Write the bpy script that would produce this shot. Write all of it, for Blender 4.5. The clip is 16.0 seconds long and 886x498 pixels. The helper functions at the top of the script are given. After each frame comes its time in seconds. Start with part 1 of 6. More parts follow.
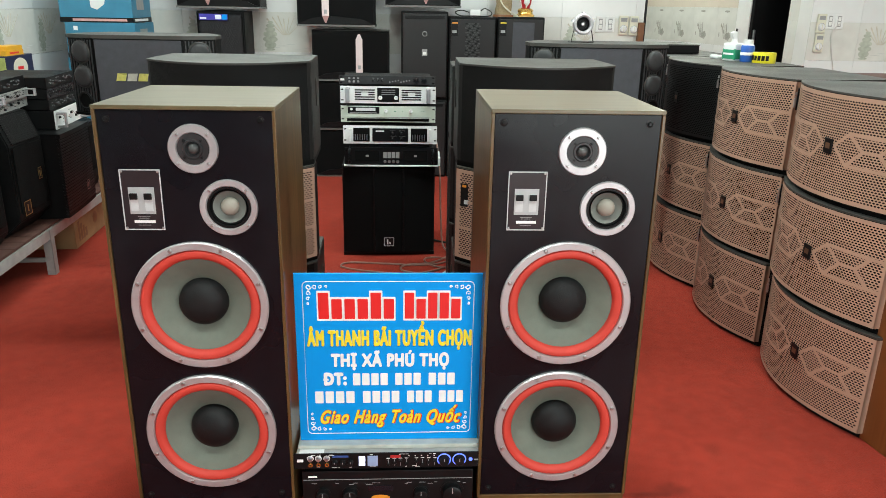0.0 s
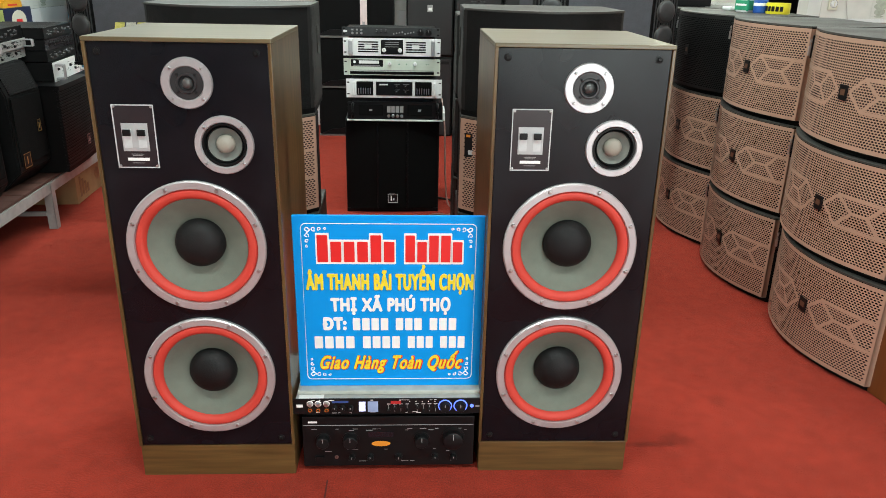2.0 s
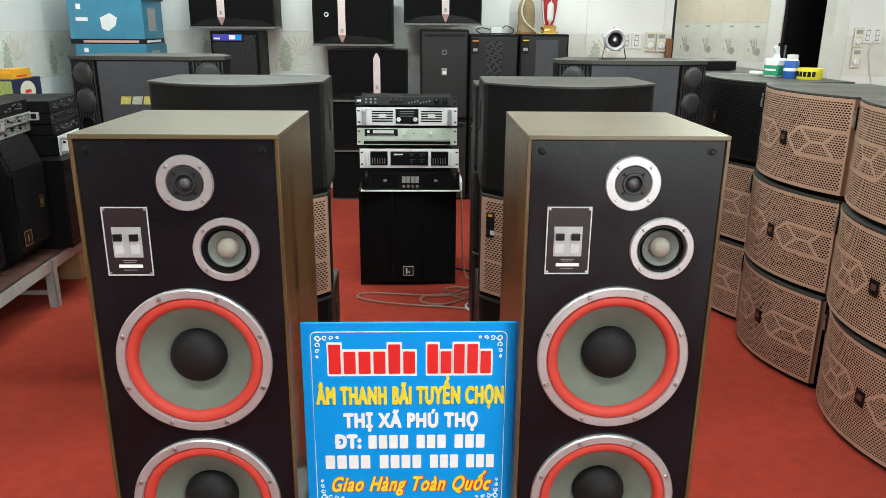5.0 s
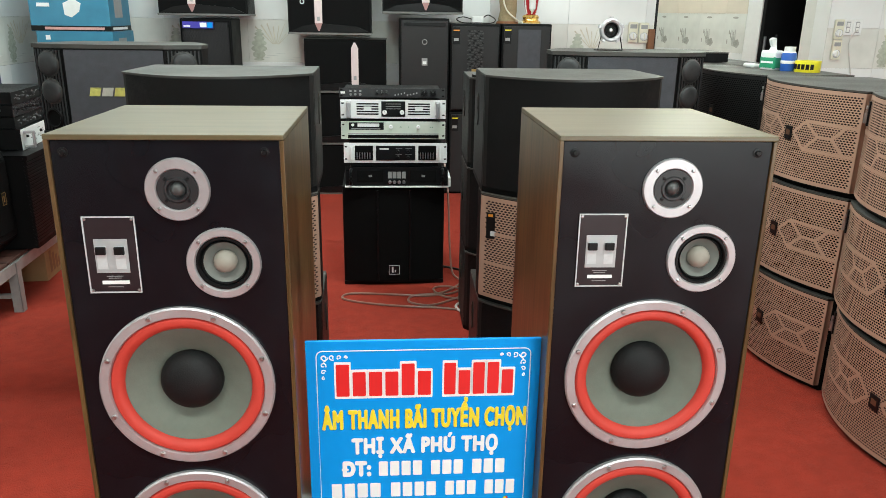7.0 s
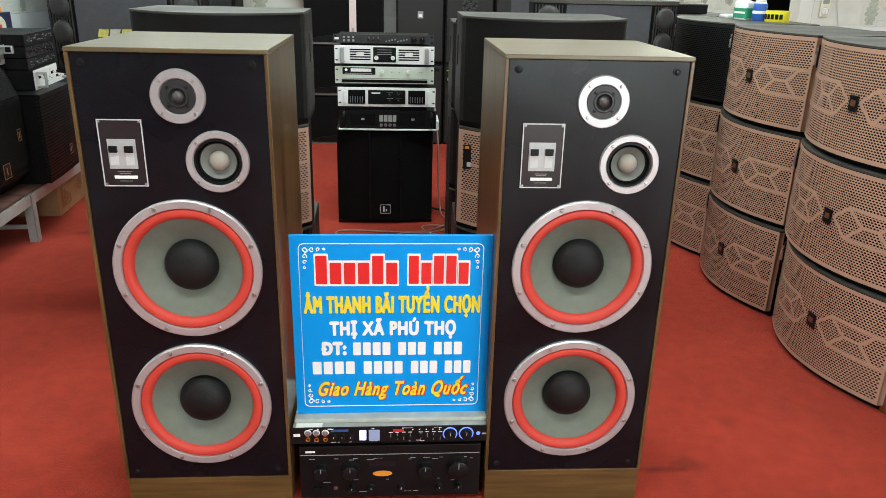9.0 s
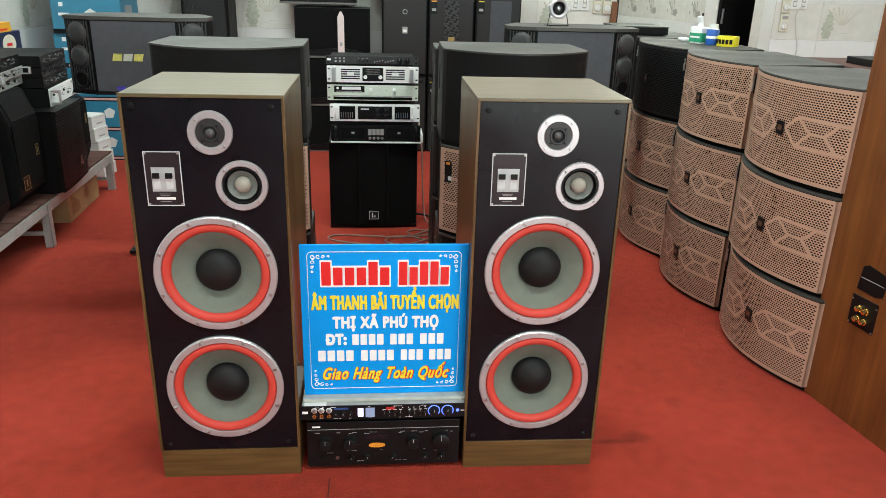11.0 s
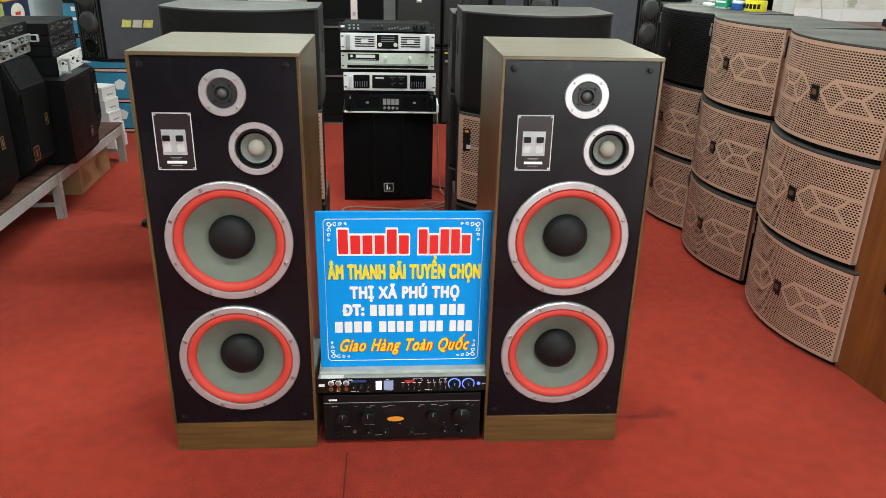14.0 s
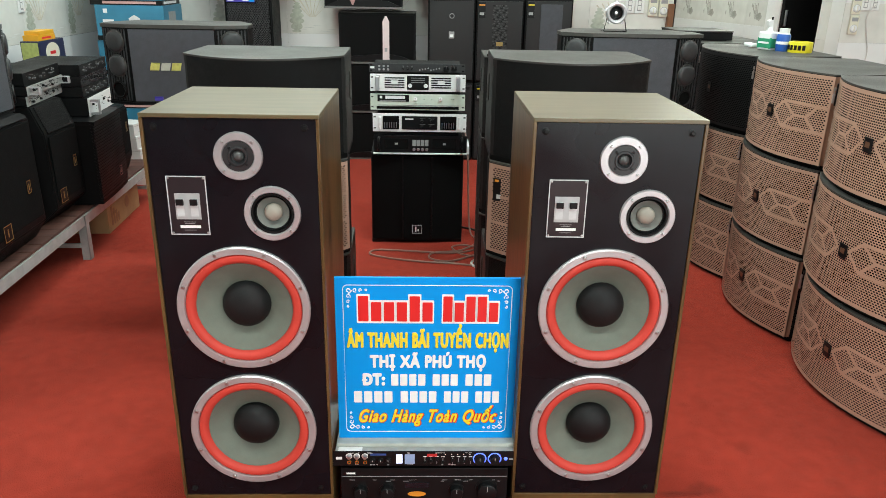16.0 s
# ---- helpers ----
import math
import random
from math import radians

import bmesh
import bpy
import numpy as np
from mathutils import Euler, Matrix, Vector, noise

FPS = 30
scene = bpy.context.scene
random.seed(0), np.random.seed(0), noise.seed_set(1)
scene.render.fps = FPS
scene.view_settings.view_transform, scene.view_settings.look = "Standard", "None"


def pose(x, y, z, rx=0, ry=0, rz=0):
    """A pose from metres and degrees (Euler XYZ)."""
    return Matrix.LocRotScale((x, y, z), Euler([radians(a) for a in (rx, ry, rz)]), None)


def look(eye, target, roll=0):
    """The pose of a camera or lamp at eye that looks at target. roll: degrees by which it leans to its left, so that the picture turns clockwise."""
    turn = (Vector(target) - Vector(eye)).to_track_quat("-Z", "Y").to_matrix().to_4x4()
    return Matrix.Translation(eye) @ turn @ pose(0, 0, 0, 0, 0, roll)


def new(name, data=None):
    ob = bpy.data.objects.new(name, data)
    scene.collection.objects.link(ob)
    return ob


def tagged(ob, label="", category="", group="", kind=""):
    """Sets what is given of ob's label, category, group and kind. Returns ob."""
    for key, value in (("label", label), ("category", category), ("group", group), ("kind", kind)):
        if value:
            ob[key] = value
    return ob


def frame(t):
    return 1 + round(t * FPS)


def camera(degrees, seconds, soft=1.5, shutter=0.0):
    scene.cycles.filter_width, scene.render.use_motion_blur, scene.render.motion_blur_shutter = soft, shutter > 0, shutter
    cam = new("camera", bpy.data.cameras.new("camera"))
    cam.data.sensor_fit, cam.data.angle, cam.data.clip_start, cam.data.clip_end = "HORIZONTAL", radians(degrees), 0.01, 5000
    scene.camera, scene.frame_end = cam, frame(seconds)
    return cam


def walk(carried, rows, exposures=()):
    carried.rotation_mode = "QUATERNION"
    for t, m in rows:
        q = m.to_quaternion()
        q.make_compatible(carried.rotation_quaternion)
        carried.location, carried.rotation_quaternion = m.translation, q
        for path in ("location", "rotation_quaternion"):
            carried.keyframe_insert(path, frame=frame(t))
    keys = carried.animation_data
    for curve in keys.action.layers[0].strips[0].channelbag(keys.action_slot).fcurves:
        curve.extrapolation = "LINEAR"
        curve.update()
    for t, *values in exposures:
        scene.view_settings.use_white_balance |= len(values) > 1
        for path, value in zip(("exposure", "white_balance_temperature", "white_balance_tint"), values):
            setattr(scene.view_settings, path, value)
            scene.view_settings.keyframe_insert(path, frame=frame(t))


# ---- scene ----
cam = camera(61.6, 16.0, 0.15)
PATH = [
    (0, (0.101, -0.004, 1.304), (0.211, 1.891, 0.681), 1.1),
    (0.5, (0.129, 0.07, 1.258), (0.241, 1.957, 0.601), 0.8),
    (1, (0.136, 0.097, 1.215), (0.244, 1.972, 0.528), 0.8),
    (1.5, (0.124, 0.077, 1.221), (0.228, 1.943, 0.509), 1.0),
    (2, (0.115, 0.014, 1.232), (0.208, 1.884, 0.528), 1.2),
    (2.5, (0.096, -0.039, 1.268), (0.19, 1.841, 0.587), 1.3),
    (3, (0.088, -0.052, 1.299), (0.171, 1.838, 0.653), 1.1),
    (3.5, (0.078, -0.015, 1.325), (0.136, 1.887, 0.706), 0.9),
    (4, (0.097, 0.052, 1.323), (0.123, 1.962, 0.73), 0.6),
    (4.5, (0.107, 0.141, 1.295), (0.142, 2.055, 0.719), 0.5),
    (6.8, (-0.008, 0.385, 1.283), (0.149, 2.286, 0.683), 0.8),
    (7, (-0, 0.371, 1.286), (0.148, 2.273, 0.683), 0.9),
    (7.5, (0.026, 0.325, 1.286), (0.151, 2.226, 0.677), 1.0),
    (8, (0.039, 0.278, 1.276), (0.156, 2.172, 0.646), 1.6),
    (8.5, (0.057, 0.214, 1.23), (0.179, 2.099, 0.573), 1.7),
    (9, (0.073, 0.111, 1.234), (0.206, 1.984, 0.543), 1.4),
    (11.3, (0.037, -0.249, 1.377), (0.224, 1.618, 0.685), 1.7),
    (11.5, (0.027, -0.286, 1.366), (0.223, 1.585, 0.689), 1.7),
    (12, (-0.004, -0.354, 1.356), (0.216, 1.518, 0.685), 1.9),
    (12.5, (-0.022, -0.341, 1.344), (0.2, 1.527, 0.662), 2.0),
    (13, (-0.018, -0.276, 1.329), (0.182, 1.583, 0.623), 1.9),
    (13.5, (0, -0.196, 1.325), (0.17, 1.657, 0.591), 1.6),
    (14, (0.029, -0.133, 1.318), (0.175, 1.715, 0.569), 1.4),
    (14.5, (0.057, -0.111, 1.319), (0.177, 1.739, 0.567), 1.2),
    (15, (0.074, -0.095, 1.337), (0.161, 1.76, 0.593), 1.1),
    (15.5, (0.064, -0.05, 1.351), (0.131, 1.817, 0.635), 1.1),
    (16, (0.051, 0.007, 1.379), (0.111, 1.883, 0.688), 1.1),
]
walk(cam, [(t, look(eye, target, roll)) for t, eye, target, roll in PATH], exposures=[(0, -0.05), (16, -0.05)])

# ---- world and light ----
world = bpy.data.worlds.new("sky")
scene.world = world
world.use_nodes = True
wn = world.node_tree
sky = wn.nodes.new("ShaderNodeTexSky")
sky.sky_type, sky.sun_disc = "NISHITA", False
sky.sun_elevation, sky.sun_rotation = radians(40), radians(160)
wn.nodes["Background"].inputs["Strength"].default_value = 0.1
wn.links.new(sky.outputs["Color"], wn.nodes["Background"].inputs["Color"])

sun_data = bpy.data.lights.new("sun", "SUN")
sun_data.energy, sun_data.angle, sun_data.color = 1.0, radians(10), (1.0, 0.96, 0.9)
new("sun", sun_data).matrix_world = look((0, 0, 0), (0.2, 0.75, -0.64))


def area_light(name, m, sx, sy, watts, color):
    d = bpy.data.lights.new(name, "AREA")
    d.shape, d.size, d.size_y, d.energy, d.color = "RECTANGLE", sx, sy, watts, color
    ob = new(name, d)
    ob.matrix_world = m
    return ob


# daylight through the open shop front, and unseen tubes under the ceiling
area_light("shopfront_daylight", look((2.5, -3.9, 1.45), (2.0, 0, 1.2)), 3.3, 2.4, 190, (0.86, 1.0, 0.98))
# the rack, right-hand and passage tubes are added to brighten those parts
TUBES = [(-0.8, 0.3), (1.0, 0.2), (-0.9, 4.5), (1.2, 3.2), (0.05, 2.7), (3.3, 4.4), (2.65, 7.6)]
for tx, ty in TUBES:
    area_light("tube_light", look((tx, ty, 3.08), (tx, ty, 0)), 1.2, 0.12, 58 if ty == 4.5 else 44 if tx < 2 else 19 if ty < 6 else 46, (0.86, 1.0, 0.94))

# ---- materials ----


def mat(name, color, rough=0.5, metal=0.0, vary=0.12, scale=30.0, bump=0.0, bscale=200.0, spec=0.5, coat=0.0, emit=0.0,
        wear=0.0, stretch=(1, 1, 1), random=0.0):
    """Base colour broken up at two scales, with fine relief."""
    m = bpy.data.materials.new(name)
    m.use_nodes = True
    nt = m.node_tree
    b = nt.nodes["Principled BSDF"]
    b.inputs["Roughness"].default_value = rough
    b.inputs["Metallic"].default_value = metal
    b.inputs["Specular IOR Level"].default_value = spec
    b.inputs["Coat Weight"].default_value = coat
    co = nt.nodes.new("ShaderNodeTexCoord")
    mp = nt.nodes.new("ShaderNodeMapping")
    mp.inputs["Scale"].default_value = stretch
    nt.links.new(co.outputs["Object"], mp.inputs["Vector"])

    def noise_tex(s, detail=4.0):
        n = nt.nodes.new("ShaderNodeTexNoise")
        n.inputs["Scale"].default_value, n.inputs["Detail"].default_value = s, detail
        nt.links.new(mp.outputs["Vector"], n.inputs["Vector"])
        return n

    n1, n2 = noise_tex(scale), noise_tex(scale / 9.0, 3.0)
    add = nt.nodes.new("ShaderNodeMath")
    add.operation = "ADD"
    nt.links.new(n1.outputs["Fac"], add.inputs[0])
    nt.links.new(n2.outputs["Fac"], add.inputs[1])
    rng = nt.nodes.new("ShaderNodeMapRange")
    rng.inputs["From Min"].default_value, rng.inputs["From Max"].default_value = 0.65, 1.35
    rng.inputs["To Min"].default_value, rng.inputs["To Max"].default_value = 1 - vary, 1 + vary
    nt.links.new(add.outputs[0], rng.inputs["Value"])
    mul = nt.nodes.new("ShaderNodeVectorMath")
    mul.operation = "SCALE"
    mul.inputs[0].default_value = color
    scale_in = rng.outputs["Result"]
    if random:
        info = nt.nodes.new("ShaderNodeObjectInfo")
        rr = nt.nodes.new("ShaderNodeMapRange")
        rr.inputs["To Min"].default_value, rr.inputs["To Max"].default_value = 1 - random, 1 + random
        nt.links.new(info.outputs["Random"], rr.inputs["Value"])
        mm = nt.nodes.new("ShaderNodeMath")
        mm.operation = "MULTIPLY"
        nt.links.new(scale_in, mm.inputs[0])
        nt.links.new(rr.outputs["Result"], mm.inputs[1])
        scale_in = mm.outputs[0]
    nt.links.new(scale_in, mul.inputs["Scale"])
    nt.links.new(mul.outputs["Vector"], b.inputs["Base Color"])
    rr2 = nt.nodes.new("ShaderNodeMapRange")
    rr2.inputs["From Min"].default_value, rr2.inputs["From Max"].default_value = 0.3, 0.7
    rr2.inputs["To Min"].default_value = max(0.02, rough - 0.07 - wear)
    rr2.inputs["To Max"].default_value = min(1.0, rough + 0.07 + wear)
    nt.links.new(n2.outputs["Fac"], rr2.inputs["Value"])
    nt.links.new(rr2.outputs["Result"], b.inputs["Roughness"])
    if bump:
        n3 = noise_tex(bscale, 3.0)
        bp = nt.nodes.new("ShaderNodeBump")
        bp.inputs["Strength"].default_value = bump
        bp.inputs["Distance"].default_value = 0.002
        nt.links.new(n3.outputs["Fac"], bp.inputs["Height"])
        nt.links.new(bp.outputs["Normal"], b.inputs["Normal"])
    if emit:
        b.inputs["Emission Color"].default_value = (*color, 1)
        b.inputs["Emission Strength"].default_value = emit
    return m


def wood_mat(name, dark, light, rough, across="x", ring=14.0, coat=0.15):
    """Veneer: long grain up the board, streaks and a slow change of tone."""
    m = bpy.data.materials.new(name)
    m.use_nodes = True
    nt = m.node_tree
    b = nt.nodes["Principled BSDF"]
    co = nt.nodes.new("ShaderNodeTexCoord")
    mp = nt.nodes.new("ShaderNodeMapping")
    mp.inputs["Scale"].default_value = {"z": (1.0, 1.0, 0.06), "x": (0.06, 1.0, 1.0)}[across]
    nt.links.new(co.outputs["Object"], mp.inputs["Vector"])
    a = nt.nodes.new("ShaderNodeTexNoise")
    a.inputs["Scale"].default_value, a.inputs["Detail"].default_value, a.inputs["Distortion"].default_value = ring * 6, 8.0, 0.4
    c = nt.nodes.new("ShaderNodeTexNoise")
    c.inputs["Scale"].default_value, c.inputs["Detail"].default_value, c.inputs["Distortion"].default_value = ring, 3.0, 1.2
    big = nt.nodes.new("ShaderNodeTexNoise")
    big.inputs["Scale"].default_value = 5.0
    nt.links.new(co.outputs["Object"], big.inputs["Vector"])
    for n in (a, c):
        nt.links.new(mp.outputs["Vector"], n.inputs["Vector"])
    s1 = nt.nodes.new("ShaderNodeMath")
    s1.operation = "ADD"
    nt.links.new(a.outputs["Fac"], s1.inputs[0])
    nt.links.new(c.outputs["Fac"], s1.inputs[1])
    s2 = nt.nodes.new("ShaderNodeMath")
    s2.operation = "MULTIPLY_ADD"
    nt.links.new(big.outputs["Fac"], s2.inputs[0])
    s2.inputs[1].default_value = 0.6
    nt.links.new(s1.outputs[0], s2.inputs[2])
    ramp = nt.nodes.new("ShaderNodeMapRange")
    ramp.inputs["From Min"].default_value, ramp.inputs["From Max"].default_value = 0.95, 1.65
    nt.links.new(s2.outputs[0], ramp.inputs["Value"])
    mix = nt.nodes.new("ShaderNodeMix")
    mix.data_type = "RGBA"
    mix.inputs["A"].default_value, mix.inputs["B"].default_value = (*dark, 1), (*light, 1)
    nt.links.new(ramp.outputs["Result"], mix.inputs["Factor"])
    nt.links.new(mix.outputs["Result"], b.inputs["Base Color"])
    b.inputs["Roughness"].default_value = rough
    b.inputs["Coat Weight"].default_value = coat
    b.inputs["Coat Roughness"].default_value = 0.25
    bp = nt.nodes.new("ShaderNodeBump")
    bp.inputs["Strength"].default_value, bp.inputs["Distance"].default_value = 0.15, 0.001
    nt.links.new(a.outputs["Fac"], bp.inputs["Height"])
    nt.links.new(bp.outputs["Normal"], b.inputs["Normal"])
    return m


def carpet_mat():
    """Red needle felt: fibre noise, pressed curls here and there, worn and trodden patches."""
    m = bpy.data.materials.new("red_carpet")
    m.use_nodes = True
    nt = m.node_tree
    b = nt.nodes["Principled BSDF"]
    co = nt.nodes.new("ShaderNodeTexCoord")

    def noise_tex(s, d=4.0, dist=0.0):
        n = nt.nodes.new("ShaderNodeTexNoise")
        n.inputs["Scale"].default_value, n.inputs["Detail"].default_value, n.inputs["Distortion"].default_value = s, d, dist
        nt.links.new(co.outputs["Object"], n.inputs["Vector"])
        return n

    def math_node(op, x, y):
        n = nt.nodes.new("ShaderNodeMath")
        n.operation = op
        for i, v in enumerate((x, y)):
            if isinstance(v, (int, float)):
                n.inputs[i].default_value = v
            else:
                nt.links.new(v, n.inputs[i])
        return n.outputs[0]

    def spread(v, a, c, lo, hi):
        n = nt.nodes.new("ShaderNodeMapRange")
        for k, x in (("From Min", a), ("From Max", c), ("To Min", lo), ("To Max", hi)):
            n.inputs[k].default_value = x
        nt.links.new(v, n.inputs["Value"])
        return n.outputs["Result"]

    fibre, blot, walk_tone, swirl = noise_tex(260, 5), noise_tex(20, 5), noise_tex(1.6, 3), noise_tex(75, 2, 1.8)
    cells = nt.nodes.new("ShaderNodeTexVoronoi")
    cells.inputs["Scale"].default_value, cells.inputs["Randomness"].default_value = 9.5, 0.45
    nt.links.new(co.outputs["Object"], cells.inputs["Vector"])
    spot = spread(cells.outputs["Distance"], 0.22, 0.36, 1.0, 0.0)
    lint = nt.nodes.new("ShaderNodeTexVoronoi")
    lint.inputs["Scale"].default_value = 26.0
    nt.links.new(co.outputs["Object"], lint.inputs["Vector"])
    speck = spread(lint.outputs["Distance"], 0.03, 0.06, 1.0, 0.0)
    curl = math_node("MULTIPLY", spread(swirl.outputs["Fac"], 0.50, 0.56, 0.0, 1.0), spot)
    tone = math_node("MULTIPLY", spread(fibre.outputs["Fac"], 0.3, 0.7, 0.70, 1.30),
                     math_node("MULTIPLY", spread(blot.outputs["Fac"], 0.35, 0.65, 0.91, 1.09), spread(walk_tone.outputs["Fac"], 0.35, 0.65, 0.9, 1.1)))
    tone = math_node("MULTIPLY", tone, math_node("SUBTRACT", 1.0, math_node("MULTIPLY", curl, 0.03)))
    tone = math_node("ADD", tone, math_node("MULTIPLY", speck, 0.5))
    # a dark soft-edged mark beside a tower, its tail, and a small round spot
    for mx_, my_, rx_, ry_, depth in ((0.872, 1.757, 0.055, 0.040, 0.36), (0.79, 1.740, 0.085, 0.016, 0.40), (1.068, 1.958, 0.032, 0.036, 0.16)):
        off = nt.nodes.new("ShaderNodeVectorMath")
        off.operation = "SUBTRACT"
        off.inputs[1].default_value = (mx_, my_, 0)
        nt.links.new(co.outputs["Object"], off.inputs[0])
        sc = nt.nodes.new("ShaderNodeVectorMath")
        sc.operation = "MULTIPLY"
        sc.inputs[1].default_value = (1 / rx_, 1 / ry_, 0)
        nt.links.new(off.outputs["Vector"], sc.inputs[0])
        ln = nt.nodes.new("ShaderNodeVectorMath")
        ln.operation = "LENGTH"
        nt.links.new(sc.outputs["Vector"], ln.inputs[0])
        rim = math_node("ADD", ln.outputs["Value"], math_node("MULTIPLY", blot.outputs["Fac"], 0.8))
        tone = math_node("MULTIPLY", tone, math_node("SUBTRACT", 1.0, spread(rim, 0.75, 1.45, depth, 0.0)))
    mul = nt.nodes.new("ShaderNodeVectorMath")
    mul.operation = "SCALE"
    mul.inputs[0].default_value = (0.305, 0.030, 0.016)
    nt.links.new(tone, mul.inputs["Scale"])
    nt.links.new(mul.outputs["Vector"], b.inputs["Base Color"])
    b.inputs["Roughness"].default_value = 0.92
    b.inputs["Specular IOR Level"].default_value = 0.2
    b.inputs["Sheen Weight"].default_value = 0.08
    b.inputs["Sheen Tint"].default_value = (1.0, 0.45, 0.35, 1)
    bp = nt.nodes.new("ShaderNodeBump")
    bp.inputs["Strength"].default_value, bp.inputs["Distance"].default_value = 0.8, 0.005
    nt.links.new(math_node("ADD", fibre.outputs["Fac"], math_node("MULTIPLY", curl, 0.5)), bp.inputs["Height"])
    nt.links.new(bp.outputs["Normal"], b.inputs["Normal"])
    return m


CARPET = carpet_mat()
SEAM = mat("carpet_seam", (0.10, 0.01, 0.008), 0.95, bump=0.4, bscale=300)
PLINTH = wood_mat("walnut_plinth", (0.060, 0.032, 0.009), (0.175, 0.096, 0.030), 0.4, "x", 12.0, 0.15)
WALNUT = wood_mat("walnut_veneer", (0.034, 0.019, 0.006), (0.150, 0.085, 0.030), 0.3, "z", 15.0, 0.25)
# paler walnut: dust and the white ceiling's reflection are put into the colour
WALNUT_TOP_SHEEN = wood_mat("walnut_top_sheen", (0.088, 0.066, 0.031), (0.158, 0.124, 0.064), 0.34, "x", 9.0, 0.2)
TEAK = wood_mat("red_brown_veneer", (0.105, 0.031, 0.007), (0.225, 0.078, 0.019), 0.4, "z", 7.0, 0.25)
POLE_WOOD = wood_mat("orange_wood", (0.30, 0.09, 0.03), (0.45, 0.16, 0.06), 0.4, "z", 10.0)
BENCH_WOOD = wood_mat("red_board", (0.05, 0.018, 0.013), (0.11, 0.042, 0.03), 0.75, "x", 8.0, 0.0)
BAFFLE = mat("black_baffle", (0.0042, 0.0048, 0.0072), 0.30, vary=0.3, scale=25, bump=0.05, bscale=500, spec=0.28, wear=0.08)
BLACK = mat("black_plastic", (0.006, 0.006, 0.0066), 0.4, vary=0.25, scale=40, bump=0.06, bscale=600, spec=0.25)
BLACK_PAINT = mat("textured_black_paint", (0.006, 0.006, 0.0063), 0.55, vary=0.25, scale=60, bump=0.35, bscale=450, spec=0.14)
GREY_TOP = mat("dusty_dark_grey_paint", (0.049, 0.047, 0.042), 0.5, vary=0.15, scale=20, bump=0.25, bscale=420, wear=0.1)
CAB_GREY = mat("dark_grey_cabinet_paint", (0.014, 0.0142, 0.0135), 0.5, vary=0.15, scale=30, bump=0.3, bscale=420, spec=0.35)
FACE_BLACK = mat("satin_black_moulding", (0.02, 0.02, 0.022), 0.4, vary=0.2)
CHEEK_GREY = mat("dark_grey_moulding", (0.040, 0.041, 0.043), 0.45, vary=0.2, scale=60, bump=0.2, bscale=600, spec=0.3)
EDGE_GREY = mat("worn_grey_edge", (0.15, 0.155, 0.145), 0.55, vary=0.2, scale=40)
DOME_GREY = mat("dark_grey_dome", (0.06, 0.06, 0.06), 0.3)
SLOT_GREY = mat("dark_grey_slot", (0.045, 0.045, 0.048), 0.5)
BACKING = mat("dark_foam", (0.006, 0.006, 0.006), 0.95, spec=0.1)
BLACK_CLOTH = mat("black_cloth", (0.0048, 0.0048, 0.005), 0.85, vary=0.3, scale=200, bump=0.3, bscale=900, spec=0.1)
GREY_CLOTH = mat("blue_grey_mesh", (0.062, 0.066, 0.078), 0.75, vary=0.25, scale=300, bump=0.6, bscale=700)
PEACH = mat("peach_painted_metal", (0.48, 0.298, 0.220), 0.45, vary=0.07, scale=15, bump=0.05, bscale=400)
DARK_GRILLE = mat("black_painted_grille", (0.009, 0.009, 0.0095), 0.5, vary=0.2, spec=0.3)
ALU = mat("brushed_aluminium", (0.54, 0.53, 0.55), 0.36, 0.6, vary=0.05, scale=90, bump=0.02, bscale=700)
STEEL = mat("steel", (0.5, 0.5, 0.5), 0.35, 1.0, vary=0.1)
GALV = mat("painted_angle_steel", (0.42, 0.43, 0.42), 0.5, 0.3, vary=0.2, scale=25, wear=0.1)
DULL_COPPER = mat("dull_copper_mark", (0.17, 0.085, 0.05), 0.4, 0.3, vary=0.2, scale=200)
SLIDER_GREY = mat("satin_grey_panel", (0.42, 0.43, 0.44), 0.4, 0.2, vary=0.08, scale=60)
SLOT_PALE = mat("pale_slot", (0.55, 0.56, 0.57), 0.45, vary=0.1, scale=90)
SILVER = mat("silver_faceplate", (0.87, 0.88, 0.88), 0.38, 0.0, vary=0.05, scale=80)
RED_RUBBER = mat("red_foam_surround", (0.57, 0.046, 0.030), 0.62, vary=0.12, scale=18, bump=0.15, bscale=300)
CONE = mat("grey_green_paper_cone", (0.138, 0.158, 0.128), 0.75, vary=0.14, scale=35, bump=0.25, bscale=260)
CAP = mat("black_felt_cap", (0.0055, 0.0055, 0.006), 0.6, vary=0.3, scale=50, bump=0.25, bscale=350, spec=0.3)
MID_CONE = mat("pale_grey_cone", (0.15, 0.16, 0.145), 0.7, vary=0.1, scale=60, bump=0.1)
MID_CAP = mat("beige_dust_cap", (0.29, 0.265, 0.225), 0.6, vary=0.12, scale=70)
PLATE = mat("dark_purple_plate", (0.020, 0.016, 0.019), 0.3, vary=0.3, scale=20, wear=0.1)
WHITE_INK = mat("white_ink", (0.84, 0.84, 0.84), 0.5, vary=0.03)
BLUE = mat("blue_acrylic", (0.002, 0.29, 0.78), 0.45, vary=0.03, scale=8, spec=0.15)
RED_INK = mat("red_ink", (0.72, 0.02, 0.02), 0.4, vary=0.05)
YELLOW_INK = mat("yellow_ink", (0.85, 0.66, 0.03), 0.4, vary=0.04)
PALE_EDGE = mat("pale_yellow_edge", (0.80, 0.70, 0.35), 0.4, vary=0.05)
PINK = mat("rose_metal_strip", (0.68, 0.56, 0.56), 0.4, 0.0, vary=0.06)
